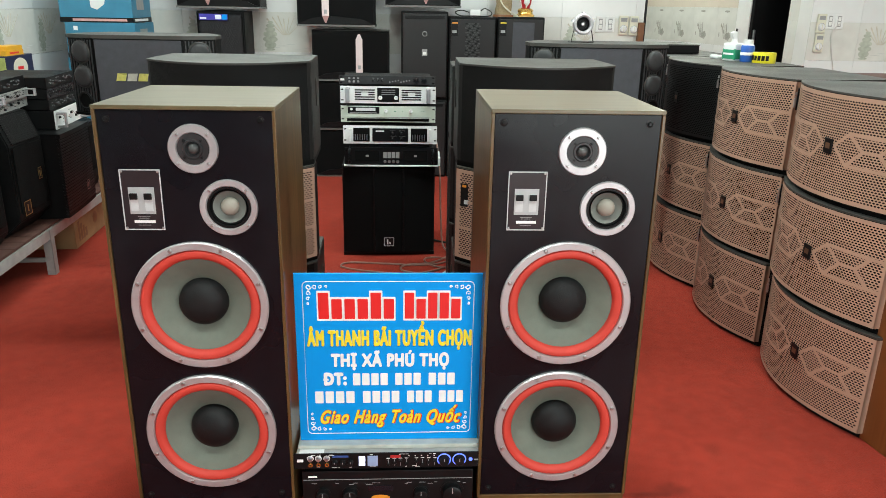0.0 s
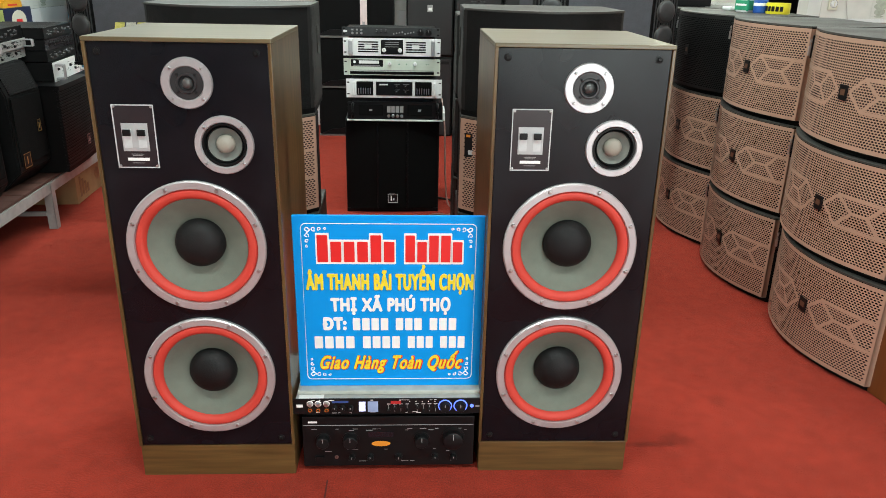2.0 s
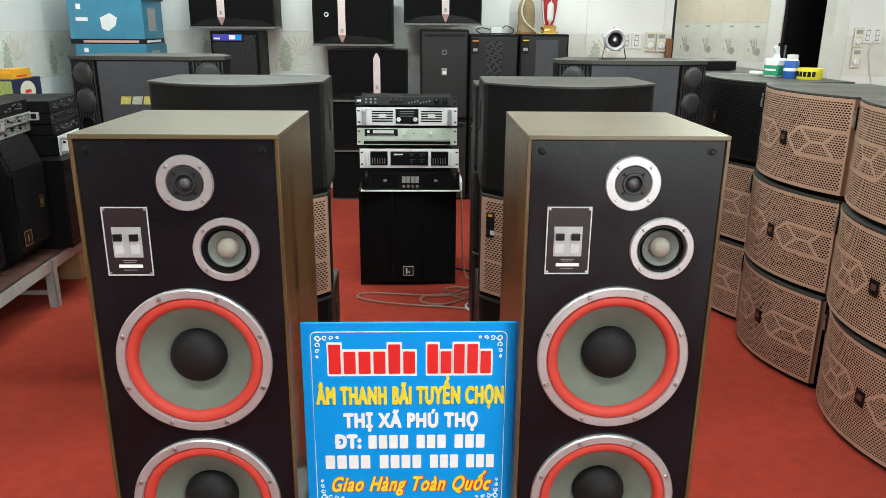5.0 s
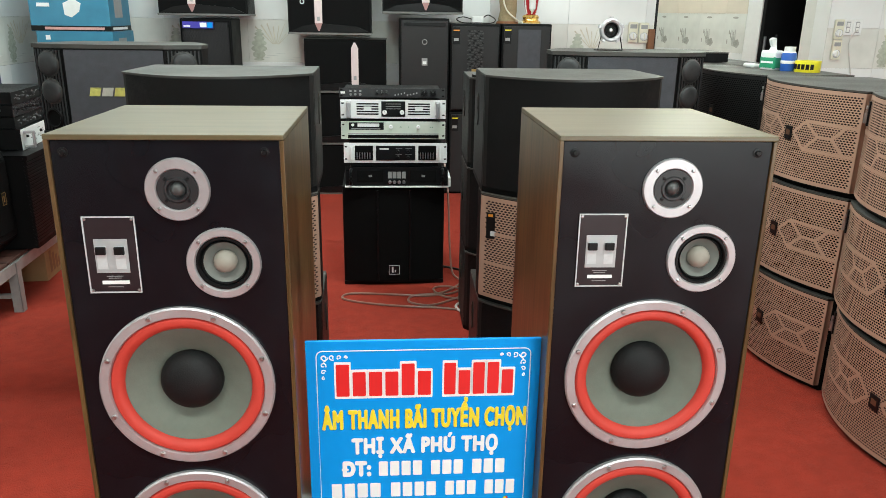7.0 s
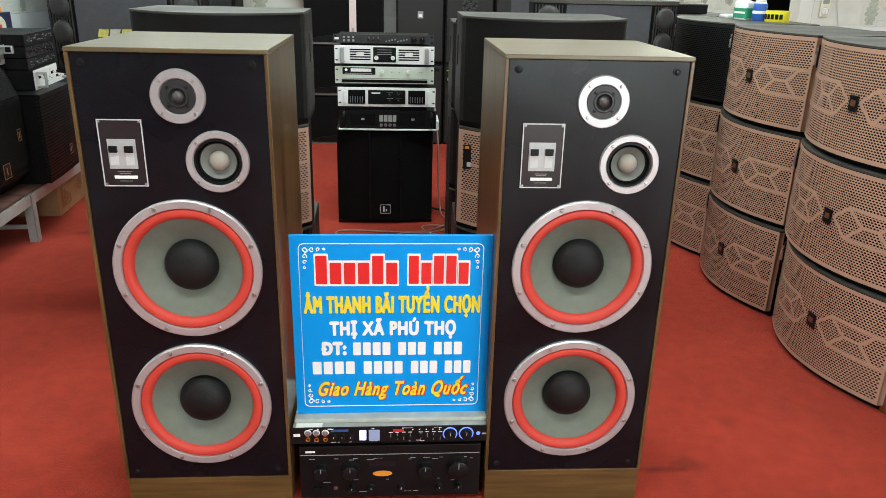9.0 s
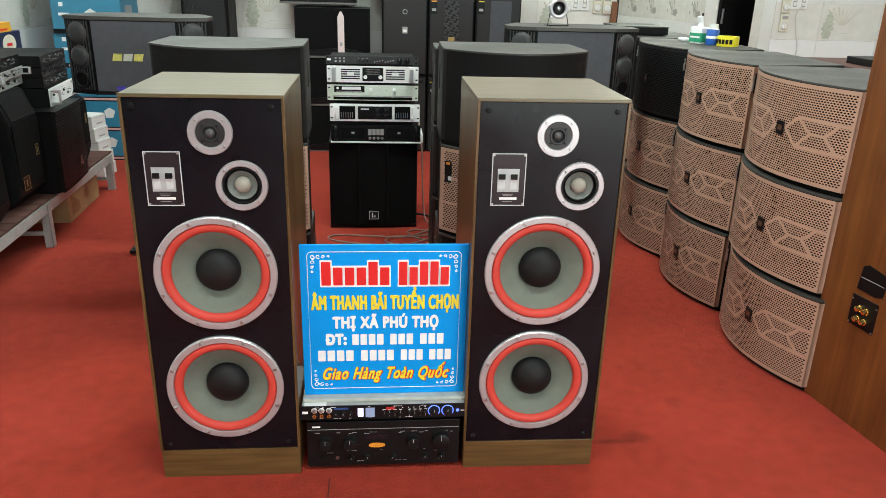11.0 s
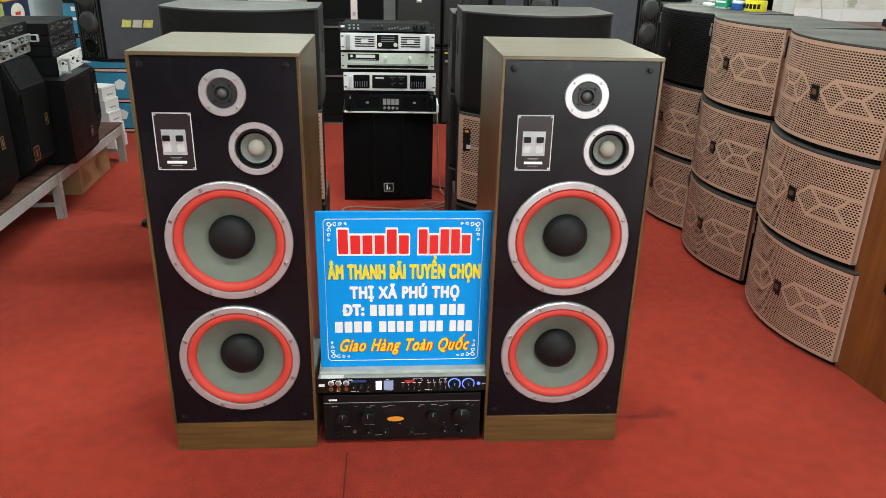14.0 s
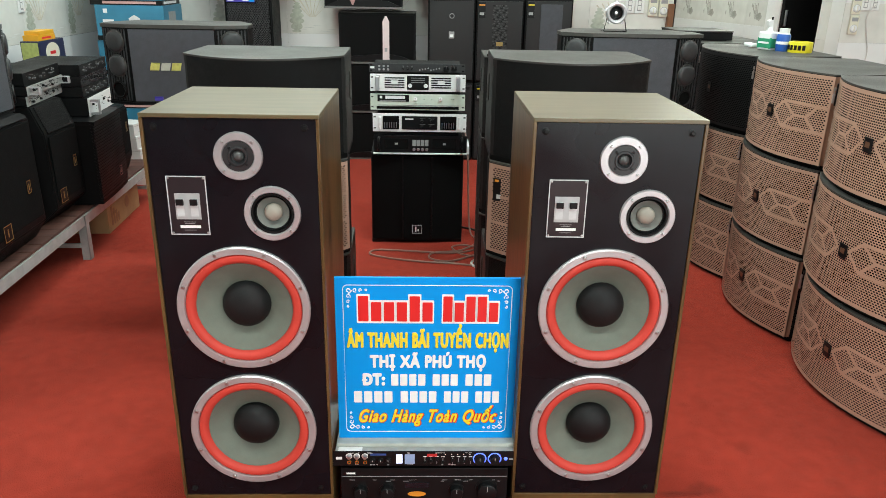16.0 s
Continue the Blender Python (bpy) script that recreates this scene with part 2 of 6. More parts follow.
PINK_TIP = mat("dull_rose_tip", (0.38, 0.20, 0.19), 0.45, vary=0.06)
WHITE_WALL = mat("white_wall_paint", (0.80, 0.81, 0.79), 0.7, vary=0.04, scale=6, bump=0.05)
TILE_WHITE = mat("white_glazed_tile", (0.76, 0.77, 0.765), 0.18, vary=0.025, scale=7, random=0.025, spec=0.5)
TILE_BAND = mat("pale_printed_tile", (0.70, 0.70, 0.655), 0.2, vary=0.09, scale=9, random=0.04)
TILE_BEIGE = mat("beige_glazed_tile", (0.68, 0.60, 0.50), 0.22, vary=0.04, scale=7, random=0.03)
GROUT = mat("grey_grout", (0.42, 0.41, 0.39), 0.9)
ROCK = mat("printed_pebble_green", (0.45, 0.48, 0.40), 0.22, vary=0.3, scale=40)
ROCK_DARK = mat("printed_flower_grey", (0.38, 0.375, 0.34), 0.22, vary=0.25, scale=60)
REED = mat("printed_reed", (0.59, 0.55, 0.45), 0.22, vary=0.2)
WATER_INK = mat("printed_ripple", (0.60, 0.61, 0.58), 0.22, vary=0.15)
# for the unseen front wall, dark so that the left baffle reflects little
DARK_FRONT = mat("dark_grey_front", (0.12, 0.125, 0.13), 0.5, 0.3, vary=0.15, scale=20)
FINE_MESH = mat("fine_black_mesh", (0.006, 0.006, 0.0064), 0.65, vary=0.35, scale=400, bump=0.6, bscale=900, spec=0.18)
CEILING = mat("white_ceiling", (0.80, 0.80, 0.79), 0.8, vary=0.03, scale=3)
BLUE_CARD = mat("blue_printed_carton", (0.035, 0.21, 0.34), 0.4, vary=0.14, scale=12, coat=0.3, random=0.1)
CARD = mat("brown_cardboard", (0.33, 0.19, 0.09), 0.8, vary=0.18, scale=14, bump=0.1)
TAPE = mat("clear_brown_tape", (0.42, 0.28, 0.13), 0.25, vary=0.1)
WHITE_CARD = mat("white_carton", (0.72, 0.73, 0.72), 0.6, vary=0.06, random=0.06)
SHEET = mat("white_foam_sheet", (0.78, 0.80, 0.79), 0.7, vary=0.05, bump=0.1)
GREENISH = mat("pale_green_film", (0.70, 0.78, 0.68), 0.35, 0.05, vary=0.05)
DOOR_DARK = mat("dark_interior", (0.01, 0.008, 0.008), 0.8)
FRAME_WHITE = mat("white_door_frame", (0.78, 0.78, 0.76), 0.4, vary=0.03)
BROWN = mat("brown_wood_block", (0.2, 0.08, 0.03), 0.5, vary=0.2)
CABLE = mat("grey_brown_cable", (0.27, 0.15, 0.12), 0.35)
CABLE_W = mat("white_cable", (0.6, 0.58, 0.55), 0.45)
CABLE_B = mat("black_cable", (0.02, 0.02, 0.02), 0.45)
GOLD = mat("gold_plating", (0.85, 0.55, 0.16), 0.25, 0.9, vary=0.08)
GOLD_BADGE = mat("gold_badge", (0.45, 0.32, 0.12), 0.35, 0.7)
RED_GLASS = mat("red_enamel", (0.45, 0.03, 0.04), 0.2, vary=0.15, coat=0.5)
JUTE = mat("jute_sack", (0.34, 0.26, 0.15), 0.9, vary=0.25, scale=80, bump=0.4, bscale=300)
GREEN_LABEL = mat("green_label", (0.02, 0.28, 0.14), 0.4)
BLUE_LABEL = mat("blue_label", (0.02, 0.10, 0.42), 0.35)
YELLOW_TAPE = mat("yellow_tape", (0.75, 0.66, 0.02), 0.35)
WHITE_PLASTIC = mat("white_plastic", (0.78, 0.79, 0.78), 0.35, vary=0.04)
CREAM = mat("cream_plastic", (0.70, 0.68, 0.55), 0.4, vary=0.04)
NAVY = mat("navy_box", (0.02, 0.022, 0.06), 0.4)
ORANGE = mat("yellow_orange_box", (0.75, 0.38, 0.02), 0.45, vary=0.1)
ORANGE_STICKER = mat("orange_gold_sticker", (0.75, 0.28, 0.03), 0.4)
FOOT_PLASTIC = mat("milky_plastic", (0.42, 0.44, 0.40), 0.25, vary=0.2, scale=30)
NAME_YELLOW = mat("yellow_green_foil", (0.62, 0.60, 0.16), 0.3, 0.3, vary=0.35, scale=60)
NAME_SILVER = mat("silver_foil", (0.60, 0.62, 0.55), 0.3, 0.4, vary=0.25, scale=60)
PURPLE_LABEL = mat("blue_violet_label", (0.06, 0.05, 0.4), 0.3)
LED_BLUE = mat("blue_led", (0.1, 0.18, 1.0), 0.3, emit=1.6)
LED_RED = mat("red_led", (1.0, 0.05, 0.05), 0.3, emit=1.5)
LED_WHITE = mat("white_blue_display", (0.65, 0.7, 1.0), 0.3, emit=1.6)
LED_TUBE = mat("tube_glow", (1.0, 1.0, 0.97), 0.5, emit=6.0)
GREY_LEGEND = mat("grey_legend", (0.32, 0.32, 0.32), 0.5)
GLASS_DARK = mat("dark_display_glass", (0.01, 0.01, 0.014), 0.12)

# ---- mesh helpers ----


def box(bm, x0, x1, y0, y1, z0, z1, bevel=0.0, seg=2):
    r = bmesh.ops.create_cube(bm, size=1.0)
    vs = r["verts"]
    bmesh.ops.scale(bm, vec=(x1 - x0, y1 - y0, z1 - z0), verts=vs)
    bmesh.ops.translate(bm, vec=((x0 + x1) / 2, (y0 + y1) / 2, (z0 + z1) / 2), verts=vs)
    if bevel:
        es = list({e for v in vs for e in v.link_edges})
        bmesh.ops.bevel(bm, geom=es, offset=bevel, segments=seg, affect="EDGES", profile=0.6)
    return bm


def lathe(bm, profile, centre=(0, 0, 0), axis="-y", segs=40):
    """Turns (radius, height) pairs round an axis; height runs along it."""
    rings = []
    cx, cy, cz = centre
    for r, h in profile:
        ring = []
        for i in range(segs if r > 1e-6 else 1):
            a = 2 * math.pi * i / segs
            u, v = r * math.cos(a), r * math.sin(a)
            p = {"-y": (cx + u, cy - h, cz + v), "z": (cx + u, cy + v, cz + h), "-x": (cx - h, cy - u, cz + v), "x": (cx + h, cy + u, cz + v)}[axis]
            ring.append(bm.verts.new(p))
        rings.append(ring)
    for a, b in zip(rings, rings[1:]):
        n = max(len(a), len(b))
        for i in range(n):
            j = (i + 1) % n
            q = []
            for v in (a[i % len(a)], a[j % len(a)], b[j % len(b)], b[i % len(b)]):
                if v not in q:
                    q.append(v)
            if len(q) >= 3:
                bm.faces.new(q)
    return bm


def prism(bm, outline, z0, z1):
    """An upright prism over a plan outline (x, y)."""
    lo = [bm.verts.new((x, y, z0)) for x, y in outline]
    hi = [bm.verts.new((x, y, z1)) for x, y in outline]
    n = len(outline)
    bm.faces.new(lo[::-1])
    bm.faces.new(hi)
    for i in range(n):
        bm.faces.new((lo[i], lo[(i + 1) % n], hi[(i + 1) % n], hi[i]))
    return bm


def slab(bm, outline, y0, y1):
    """A flat piece over an upright outline (x, z), from y0 (front) to y1."""
    a = [bm.verts.new((x, y0, z)) for x, z in outline]
    b = [bm.verts.new((x, y1, z)) for x, z in outline]
    n = len(outline)
    bm.faces.new(a)
    bm.faces.new(b[::-1])
    for i in range(n):
        bm.faces.new((a[(i + 1) % n], a[i], b[i], b[(i + 1) % n]))
    return bm


def oval(cx, cz, rx, rz, n=20, wob=0.0):
    return [(cx + rx * math.cos(2 * math.pi * i / n) * (1 + wob * math.sin(3.1 * i + cx * 40)), cz + rz * math.sin(2 * math.pi * i / n)) for i in range(n)]


def tube(bm, pts, r, segs=6):
    """A round cable or bar along points."""
    pts = [Vector(p) for p in pts]
    rings = []
    for i, p in enumerate(pts):
        d = (pts[min(i + 1, len(pts) - 1)] - pts[max(i - 1, 0)]).normalized()
        s = d.cross(Vector((0, 0, 1)))
        s = s.normalized() if s.length > 1e-4 else Vector((1, 0, 0))
        u = s.cross(d)
        rings.append([bm.verts.new(p + r * (math.cos(2 * math.pi * k / segs) * s + math.sin(2 * math.pi * k / segs) * u)) for k in range(segs)])
    for a, b in zip(rings, rings[1:]):
        for k in range(segs):
            bm.faces.new((a[k], a[(k + 1) % segs], b[(k + 1) % segs], b[k]))
    bm.faces.new(rings[0][::-1])
    bm.faces.new(rings[-1])
    return bm


def smooth_path(pts, n=8):
    """Catmull-Rom through points."""
    pts = [Vector(p) for p in pts]
    out = []
    for i in range(len(pts) - 1):
        a, b, c, d = pts[max(i - 1, 0)], pts[i], pts[i + 1], pts[min(i + 2, len(pts) - 1)]
        for k in range(n):
            t = k / n
            out.append(0.5 * ((2 * b) + (c - a) * t + (2 * a - 5 * b + 4 * c - d) * t * t + (3 * b - a - 3 * c + d) * t ** 3))
    return out + [pts[-1]]


def mesh_from(name, bm, material, smooth=False, angle=35):
    bmesh.ops.recalc_face_normals(bm, faces=bm.faces)
    me = bpy.data.meshes.new(name)
    bm.to_mesh(me)
    bm.free()
    me.materials.append(material)
    if smooth:
        me.shade_smooth()
        me.set_sharp_from_angle(angle=radians(angle))
    return me


def part(name, bm, material, parent, label="", smooth=False, m=None):
    ob = new(name, mesh_from(name, bm, material, smooth))
    ob.parent = parent
    if m is not None:
        ob.matrix_basis = m
    return tagged(ob, label)


def repeat(ob, m):
    """The same part again, on the same mesh, under the same thing."""
    o = ob.copy()
    scene.collection.objects.link(o)
    o.parent = ob.parent
    o.matrix_basis = m
    return o


def thing(name, m, label, category, group="", kind=""):
    ob = new(name)
    ob.empty_display_size = 0.05
    ob.matrix_basis = m
    return tagged(ob, label, category, group, kind)


def solo(name, bm, material, label, category, m=None, kind="", group="", smooth=False):
    ob = new(name, mesh_from(name, bm, material, smooth))
    if m is not None:
        ob.matrix_basis = m
    return tagged(ob, label, category, group, kind)


def B():
    return bmesh.new()


def text_mesh(name, body, size, width, material, bold=0.0, shear=0.0, depth=0.0006, gap=1.0):
    """Lettering in the built-in font, stretched to a width, as a mesh in the xz plane, centred, facing -y."""
    cu = bpy.data.curves.new(name, "FONT")
    cu.body, cu.size, cu.align_x, cu.align_y = body, size, "CENTER", "CENTER"
    cu.shear, cu.extrude, cu.space_character = shear, depth, gap
    tmp = bpy.data.objects.new(name, cu)
    scene.collection.objects.link(tmp)
    deps = bpy.context.evaluated_depsgraph_get()
    me = bpy.data.meshes.new_from_object(tmp.evaluated_get(deps))
    bpy.data.objects.remove(tmp)
    xs = [v.co.x for v in me.vertices]
    k = width / max(1e-6, max(xs) - min(xs))
    mid = (max(xs) + min(xs)) / 2
    for v in me.vertices:
        x, y, z = v.co
        v.co = ((x - mid) * k, -z, y)
    if bold:      # heavier strokes: the letters again, a hair to each side
        bm = bmesh.new()
        bm.from_mesh(me)
        verts, faces = [v.co.copy() for v in bm.verts], [[v.index for v in f.verts] for f in bm.faces]
        bm.free()
        out_v, out_f = [], []
        for i, (dx, dz) in enumerate(((0, 0), (bold, 0), (-bold, 0), (0, bold), (0, -bold), (bold * 0.7, bold * 0.7), (-bold * 0.7, bold * 0.7), (bold * 0.7, -bold * 0.7), (-bold * 0.7, -bold * 0.7))):
            base = len(out_v)
            out_v += [(c.x + dx, c.y - 0.00004 * i, c.z + dz) for c in verts]
            out_f += [[base + k for k in f] for f in faces]
        me = bpy.data.meshes.new(name)
        me.from_pydata(out_v, [], out_f)
    me.materials.clear()
    me.materials.append(material)
    return me

# ---- the room ----
XL, XR, YB, YF, H = -2.5, 4.4, 6.2, -4.0, 3.2
GAP0, GAP1 = 2.05, 3.44      # the passage through the back wall
floor = solo("floor", box(B(), XL - 0.2, XR + 0.2, YF - 3.0, 12.2, -0.12, 0.0), CARPET, "red needle-felt carpet with pressed curls and worn patches", "floor", kind="structure")
solo("ceiling", box(B(), XL - 0.2, XR + 0.2, YF - 0.2, 12.2, H, H + 0.1), CEILING, "plain white ceiling of the shop", "ceiling", kind="structure")


def wall(name, x0, x1, y0, y1, label, z1=H, m=None):
    return solo(name, box(B(), x0, x1, y0, y1, 0, z1), WHITE_WALL, label, "wall", kind="structure", m=m)


wall_back = wall("wall_north", XL - 0.2, GAP0, YB, YB + 0.2, "white wall with glazed tiles and a band of printed pebbles")
wall_back_b = wall("wall_north_east", GAP1, XR + 0.2, YB, YB + 0.2, "white tiled wall beside a passage, printed pebble band")
wall_left = wall("wall_west", XL - 0.2, XL, YF, YB, "white tiled wall with printed pebbles and reeds")
wall_right = wall("wall_east", XR, XR + 0.2, YF, YB, "plain white side wall")
# out of view; its dark slatted face is added to keep reflections low
wall_front_a = wall("wall_south", XL - 0.2, 0.8, YF - 0.2, YF, "unseen front wall, dark grey and slatted to darken the left tower's reflection")
wall_front_a.data.materials[0] = DARK_FRONT
for k in range(31):
    part("shutter_slat", box(B(), XL, 0.8, YF, YF + 0.012, 0.004 + k * 0.1, 0.096 + k * 0.1, 0.004, 1), DARK_FRONT, wall_front_a)
wall_front_b = wall("wall_south_east", 4.2, XR + 0.2, YF - 0.2, YF, "white wall beside the open shop front")
solo("wall_south_lintel", box(B(), 0.8, 4.2, YF - 0.2, YF, 2.7, H), WHITE_WALL, "white lintel over the open shop front", "wall", kind="structure")
wall_pass_left = wall("wall_passage_west", GAP0 - 0.2, GAP0, YB + 0.2, 12.0, "pale wall of the rear passage")
wall_pass_end = wall("wall_passage_end", GAP0 - 0.2, XR + 0.2, 12.0, 12.2, "pale end wall of the rear passage")

# right wall of the passage, a little askew, with a doorway; it runs away from its near end
PM = pose(3.455, 6.42, 0, 0, 0, 103.0)
D0, D1 = 0.115, 0.62
wall_pass = thing("wall_passage_east", PM, "beige tiled passage wall with a flower border and a doorway", "wall", kind="structure")
part("jamb_wall", box(B(), -0.03, D0, -0.15, 0, 0, H), WHITE_WALL, wall_pass)
part("panel_wall", box(B(), D1, 5.4, -0.15, 0, 0, H), WHITE_WALL, wall_pass)
part("lintel_wall", box(B(), D0, D1, -0.15, 0, 2.05, H), WHITE_WALL, wall_pass)
# near-black walls and ceiling: the room's darkness is put into their colour
solo("wall_dark_room", box(B(), D0 - 0.05, D1 + 0.3, -1.6, -1.5, 0, 2.4), DOOR_DARK, "unlit room beyond the doorway", "wall", m=PM, kind="structure")
solo("wall_dark_room_side", box(B(), D1 + 0.3, D1 + 0.4, -1.6, -0.15, 0, 2.4), DOOR_DARK, "unlit room beyond the doorway", "wall", m=PM, kind="structure")
solo("wall_dark_room_near", box(B(), D0 - 0.07, D0 - 0.05, -1.6, -0.151, 0, 2.4), DOOR_DARK, "unlit room beyond the doorway", "wall", m=PM, kind="structure")
solo("ceiling_dark_room", box(B(), D0 - 0.07, D1 + 0.4, -1.6, -0.151, 2.4, 2.45), DOOR_DARK, "unlit ceiling beyond the doorway", "ceiling", m=PM, kind="structure")
door_1 = thing("door_1", PM, "white-framed open doorway to an unlit room", "door", kind="structure")
part("door_frame", box(B(), D1 - 0.005, D1 + 0.18, -0.16, 0.02, 0, 2.1, 0.004), FRAME_WHITE, door_1)
part("door_leaf", box(B(), D1 - 0.05, D1 - 0.012, -0.75, 0.012, 0.01, 2.04, 0.003), BLACK_PAINT, door_1, "dark steel door leaf standing open")
part("door_handle", box(B(), D1 - 0.068, D1 - 0.05, -0.02, 0.0, 1.0, 1.14, 0.004), STEEL, door_1, "steel lever handle")

solo("trim", box(B(), GAP0, GAP0 + 0.02, YB - 0.012, YB + 0.21, 0, 2.4, 0.003), BLACK, "dark metal edge strip of the passage opening", "trim", kind="structure")
solo("wood_block", box(B(), GAP0 - 0.05, GAP0 - 0.004, YB - 0.06, YB - 0.013, 0, 1.20, 0.004), BROWN, "brown wooden upright leaning at the passage edge", "wood")

# shop front: steel posts of the open front behind the camera
for px in (0.84, 2.5, 4.16):
    solo("post", box(B(), px - 0.04, px + 0.04, YF - 0.14, YF - 0.06, 0, 2.7, 0.006), GALV, "grey steel post of the shop front", "post", kind="structure")
solo("pavement", box(B(), -9, 12, -12, YF - 3.0, -0.14, -0.02), GROUT, "pale concrete forecourt", "pavement", kind="structure")

for tx, ty in TUBES:
    t = thing("ceiling_light", pose(tx, ty, H), "white tube light fixed under the ceiling, unseen and placed for brightness", "lamp", "ceiling tubes")
    part("housing", box(B(), -0.62, 0.62, -0.03, 0.03, -0.05, 0, 0.006), WHITE_PLASTIC, t)
    part("tube", tube(B(), [(-0.6, 0, -0.068), (0.6, 0, -0.068)], 0.014, 10), LED_TUBE, t, "glowing tube")

# carpet joint
solo("carpet_seam", box(B(), -0.0925, -0.0885, -3.5, 1.60, 0.0, 0.0015), SEAM, "dark joint between two widths of red carpet", "seam", kind="structure")

# ---- the two tower speakers ----
W, DEP, HT = 0.389, 0.405, 1.09


def screws(parent, cx, cz, r, n, y, start=0.0, size=0.0045):
    bm = lathe(B(), [(0, 0.004), (size * 0.7, 0.0035), (size, 0.0015), (size, 0)], segs=8)
    first = part("screw", bm, STEEL, parent, smooth=True)
    for i in range(n):
        a = radians(start) + 2 * math.pi * i / n
        m = pose(cx + r * math.cos(a), y, cz + r * math.sin(a))
        if i:
            repeat(first, m)
        else:
            first.matrix_basis = m


def woofer(parent, cx, cz):
    R = 0.157
    k = R / 0.157
    ring = part("woofer", lathe(B(), [(0.136, -0.004), (0.1375, 0.006), (0.1395, 0.010), (R - 0.003, 0.010), (R, 0.007), (R, 0.0)], (cx, 0, cz), segs=64), ALU, parent, "brushed aluminium ring with a red surround", True)
    prof = [(0.1385, -0.003), (0.1375, 0.004), (0.1335, 0.009), (0.1265, 0.0105), (0.1195, 0.008), (0.1155, 0.003), (0.114, -0.003)]
    part("surround", lathe(B(), prof, (cx, 0, cz), segs=64), RED_RUBBER, ring, "red foam surround", True)
    part("cone", lathe(B(), [(0.1155, -0.003), (0.110, -0.005), (0.092, -0.014), (0.070, -0.026), (0.05, -0.038)], (cx, 0, cz), segs=56), CONE, ring, "grey-green paper cone", True)
    part("dust_cap", lathe(B(), [(0.0575, -0.033), (0.0575, -0.026), (0.055, -0.016), (0.047, -0.005), (0.034, 0.003), (0.018, 0.0075), (0, 0.009)], (cx, 0, cz), segs=40), CAP, ring, "black domed dust cap", True)
    screws(ring, cx, cz, 0.1475, 8, -0.010, 22.5, 0.005)
    return ring


def drill(ob, holes, depth=0.2):
    """Cuts round driver holes through a board, along y."""
    bm = B()
    for x, z, r in holes:
        lathe(bm, [(0, -depth), (r, -depth), (r, depth), (0, depth)], (x, 0, z), segs=48)
    cutter = bpy.data.objects.new("cutter", mesh_from("cutter", bm, BLACK))
    scene.collection.objects.link(cutter)
    keep, parent = ob.matrix_basis.copy(), ob.parent
    ob.parent = None
    mod = ob.modifiers.new("holes", "BOOLEAN")
    mod.operation, mod.solver, mod.object = "DIFFERENCE", "EXACT", cutter
    me = bpy.data.meshes.new_from_object(ob.evaluated_get(bpy.context.evaluated_depsgraph_get()))
    ob.modifiers.clear()
    ob.data = me
    ob.parent, ob.matrix_basis = parent, keep
    bpy.data.objects.remove(cutter)


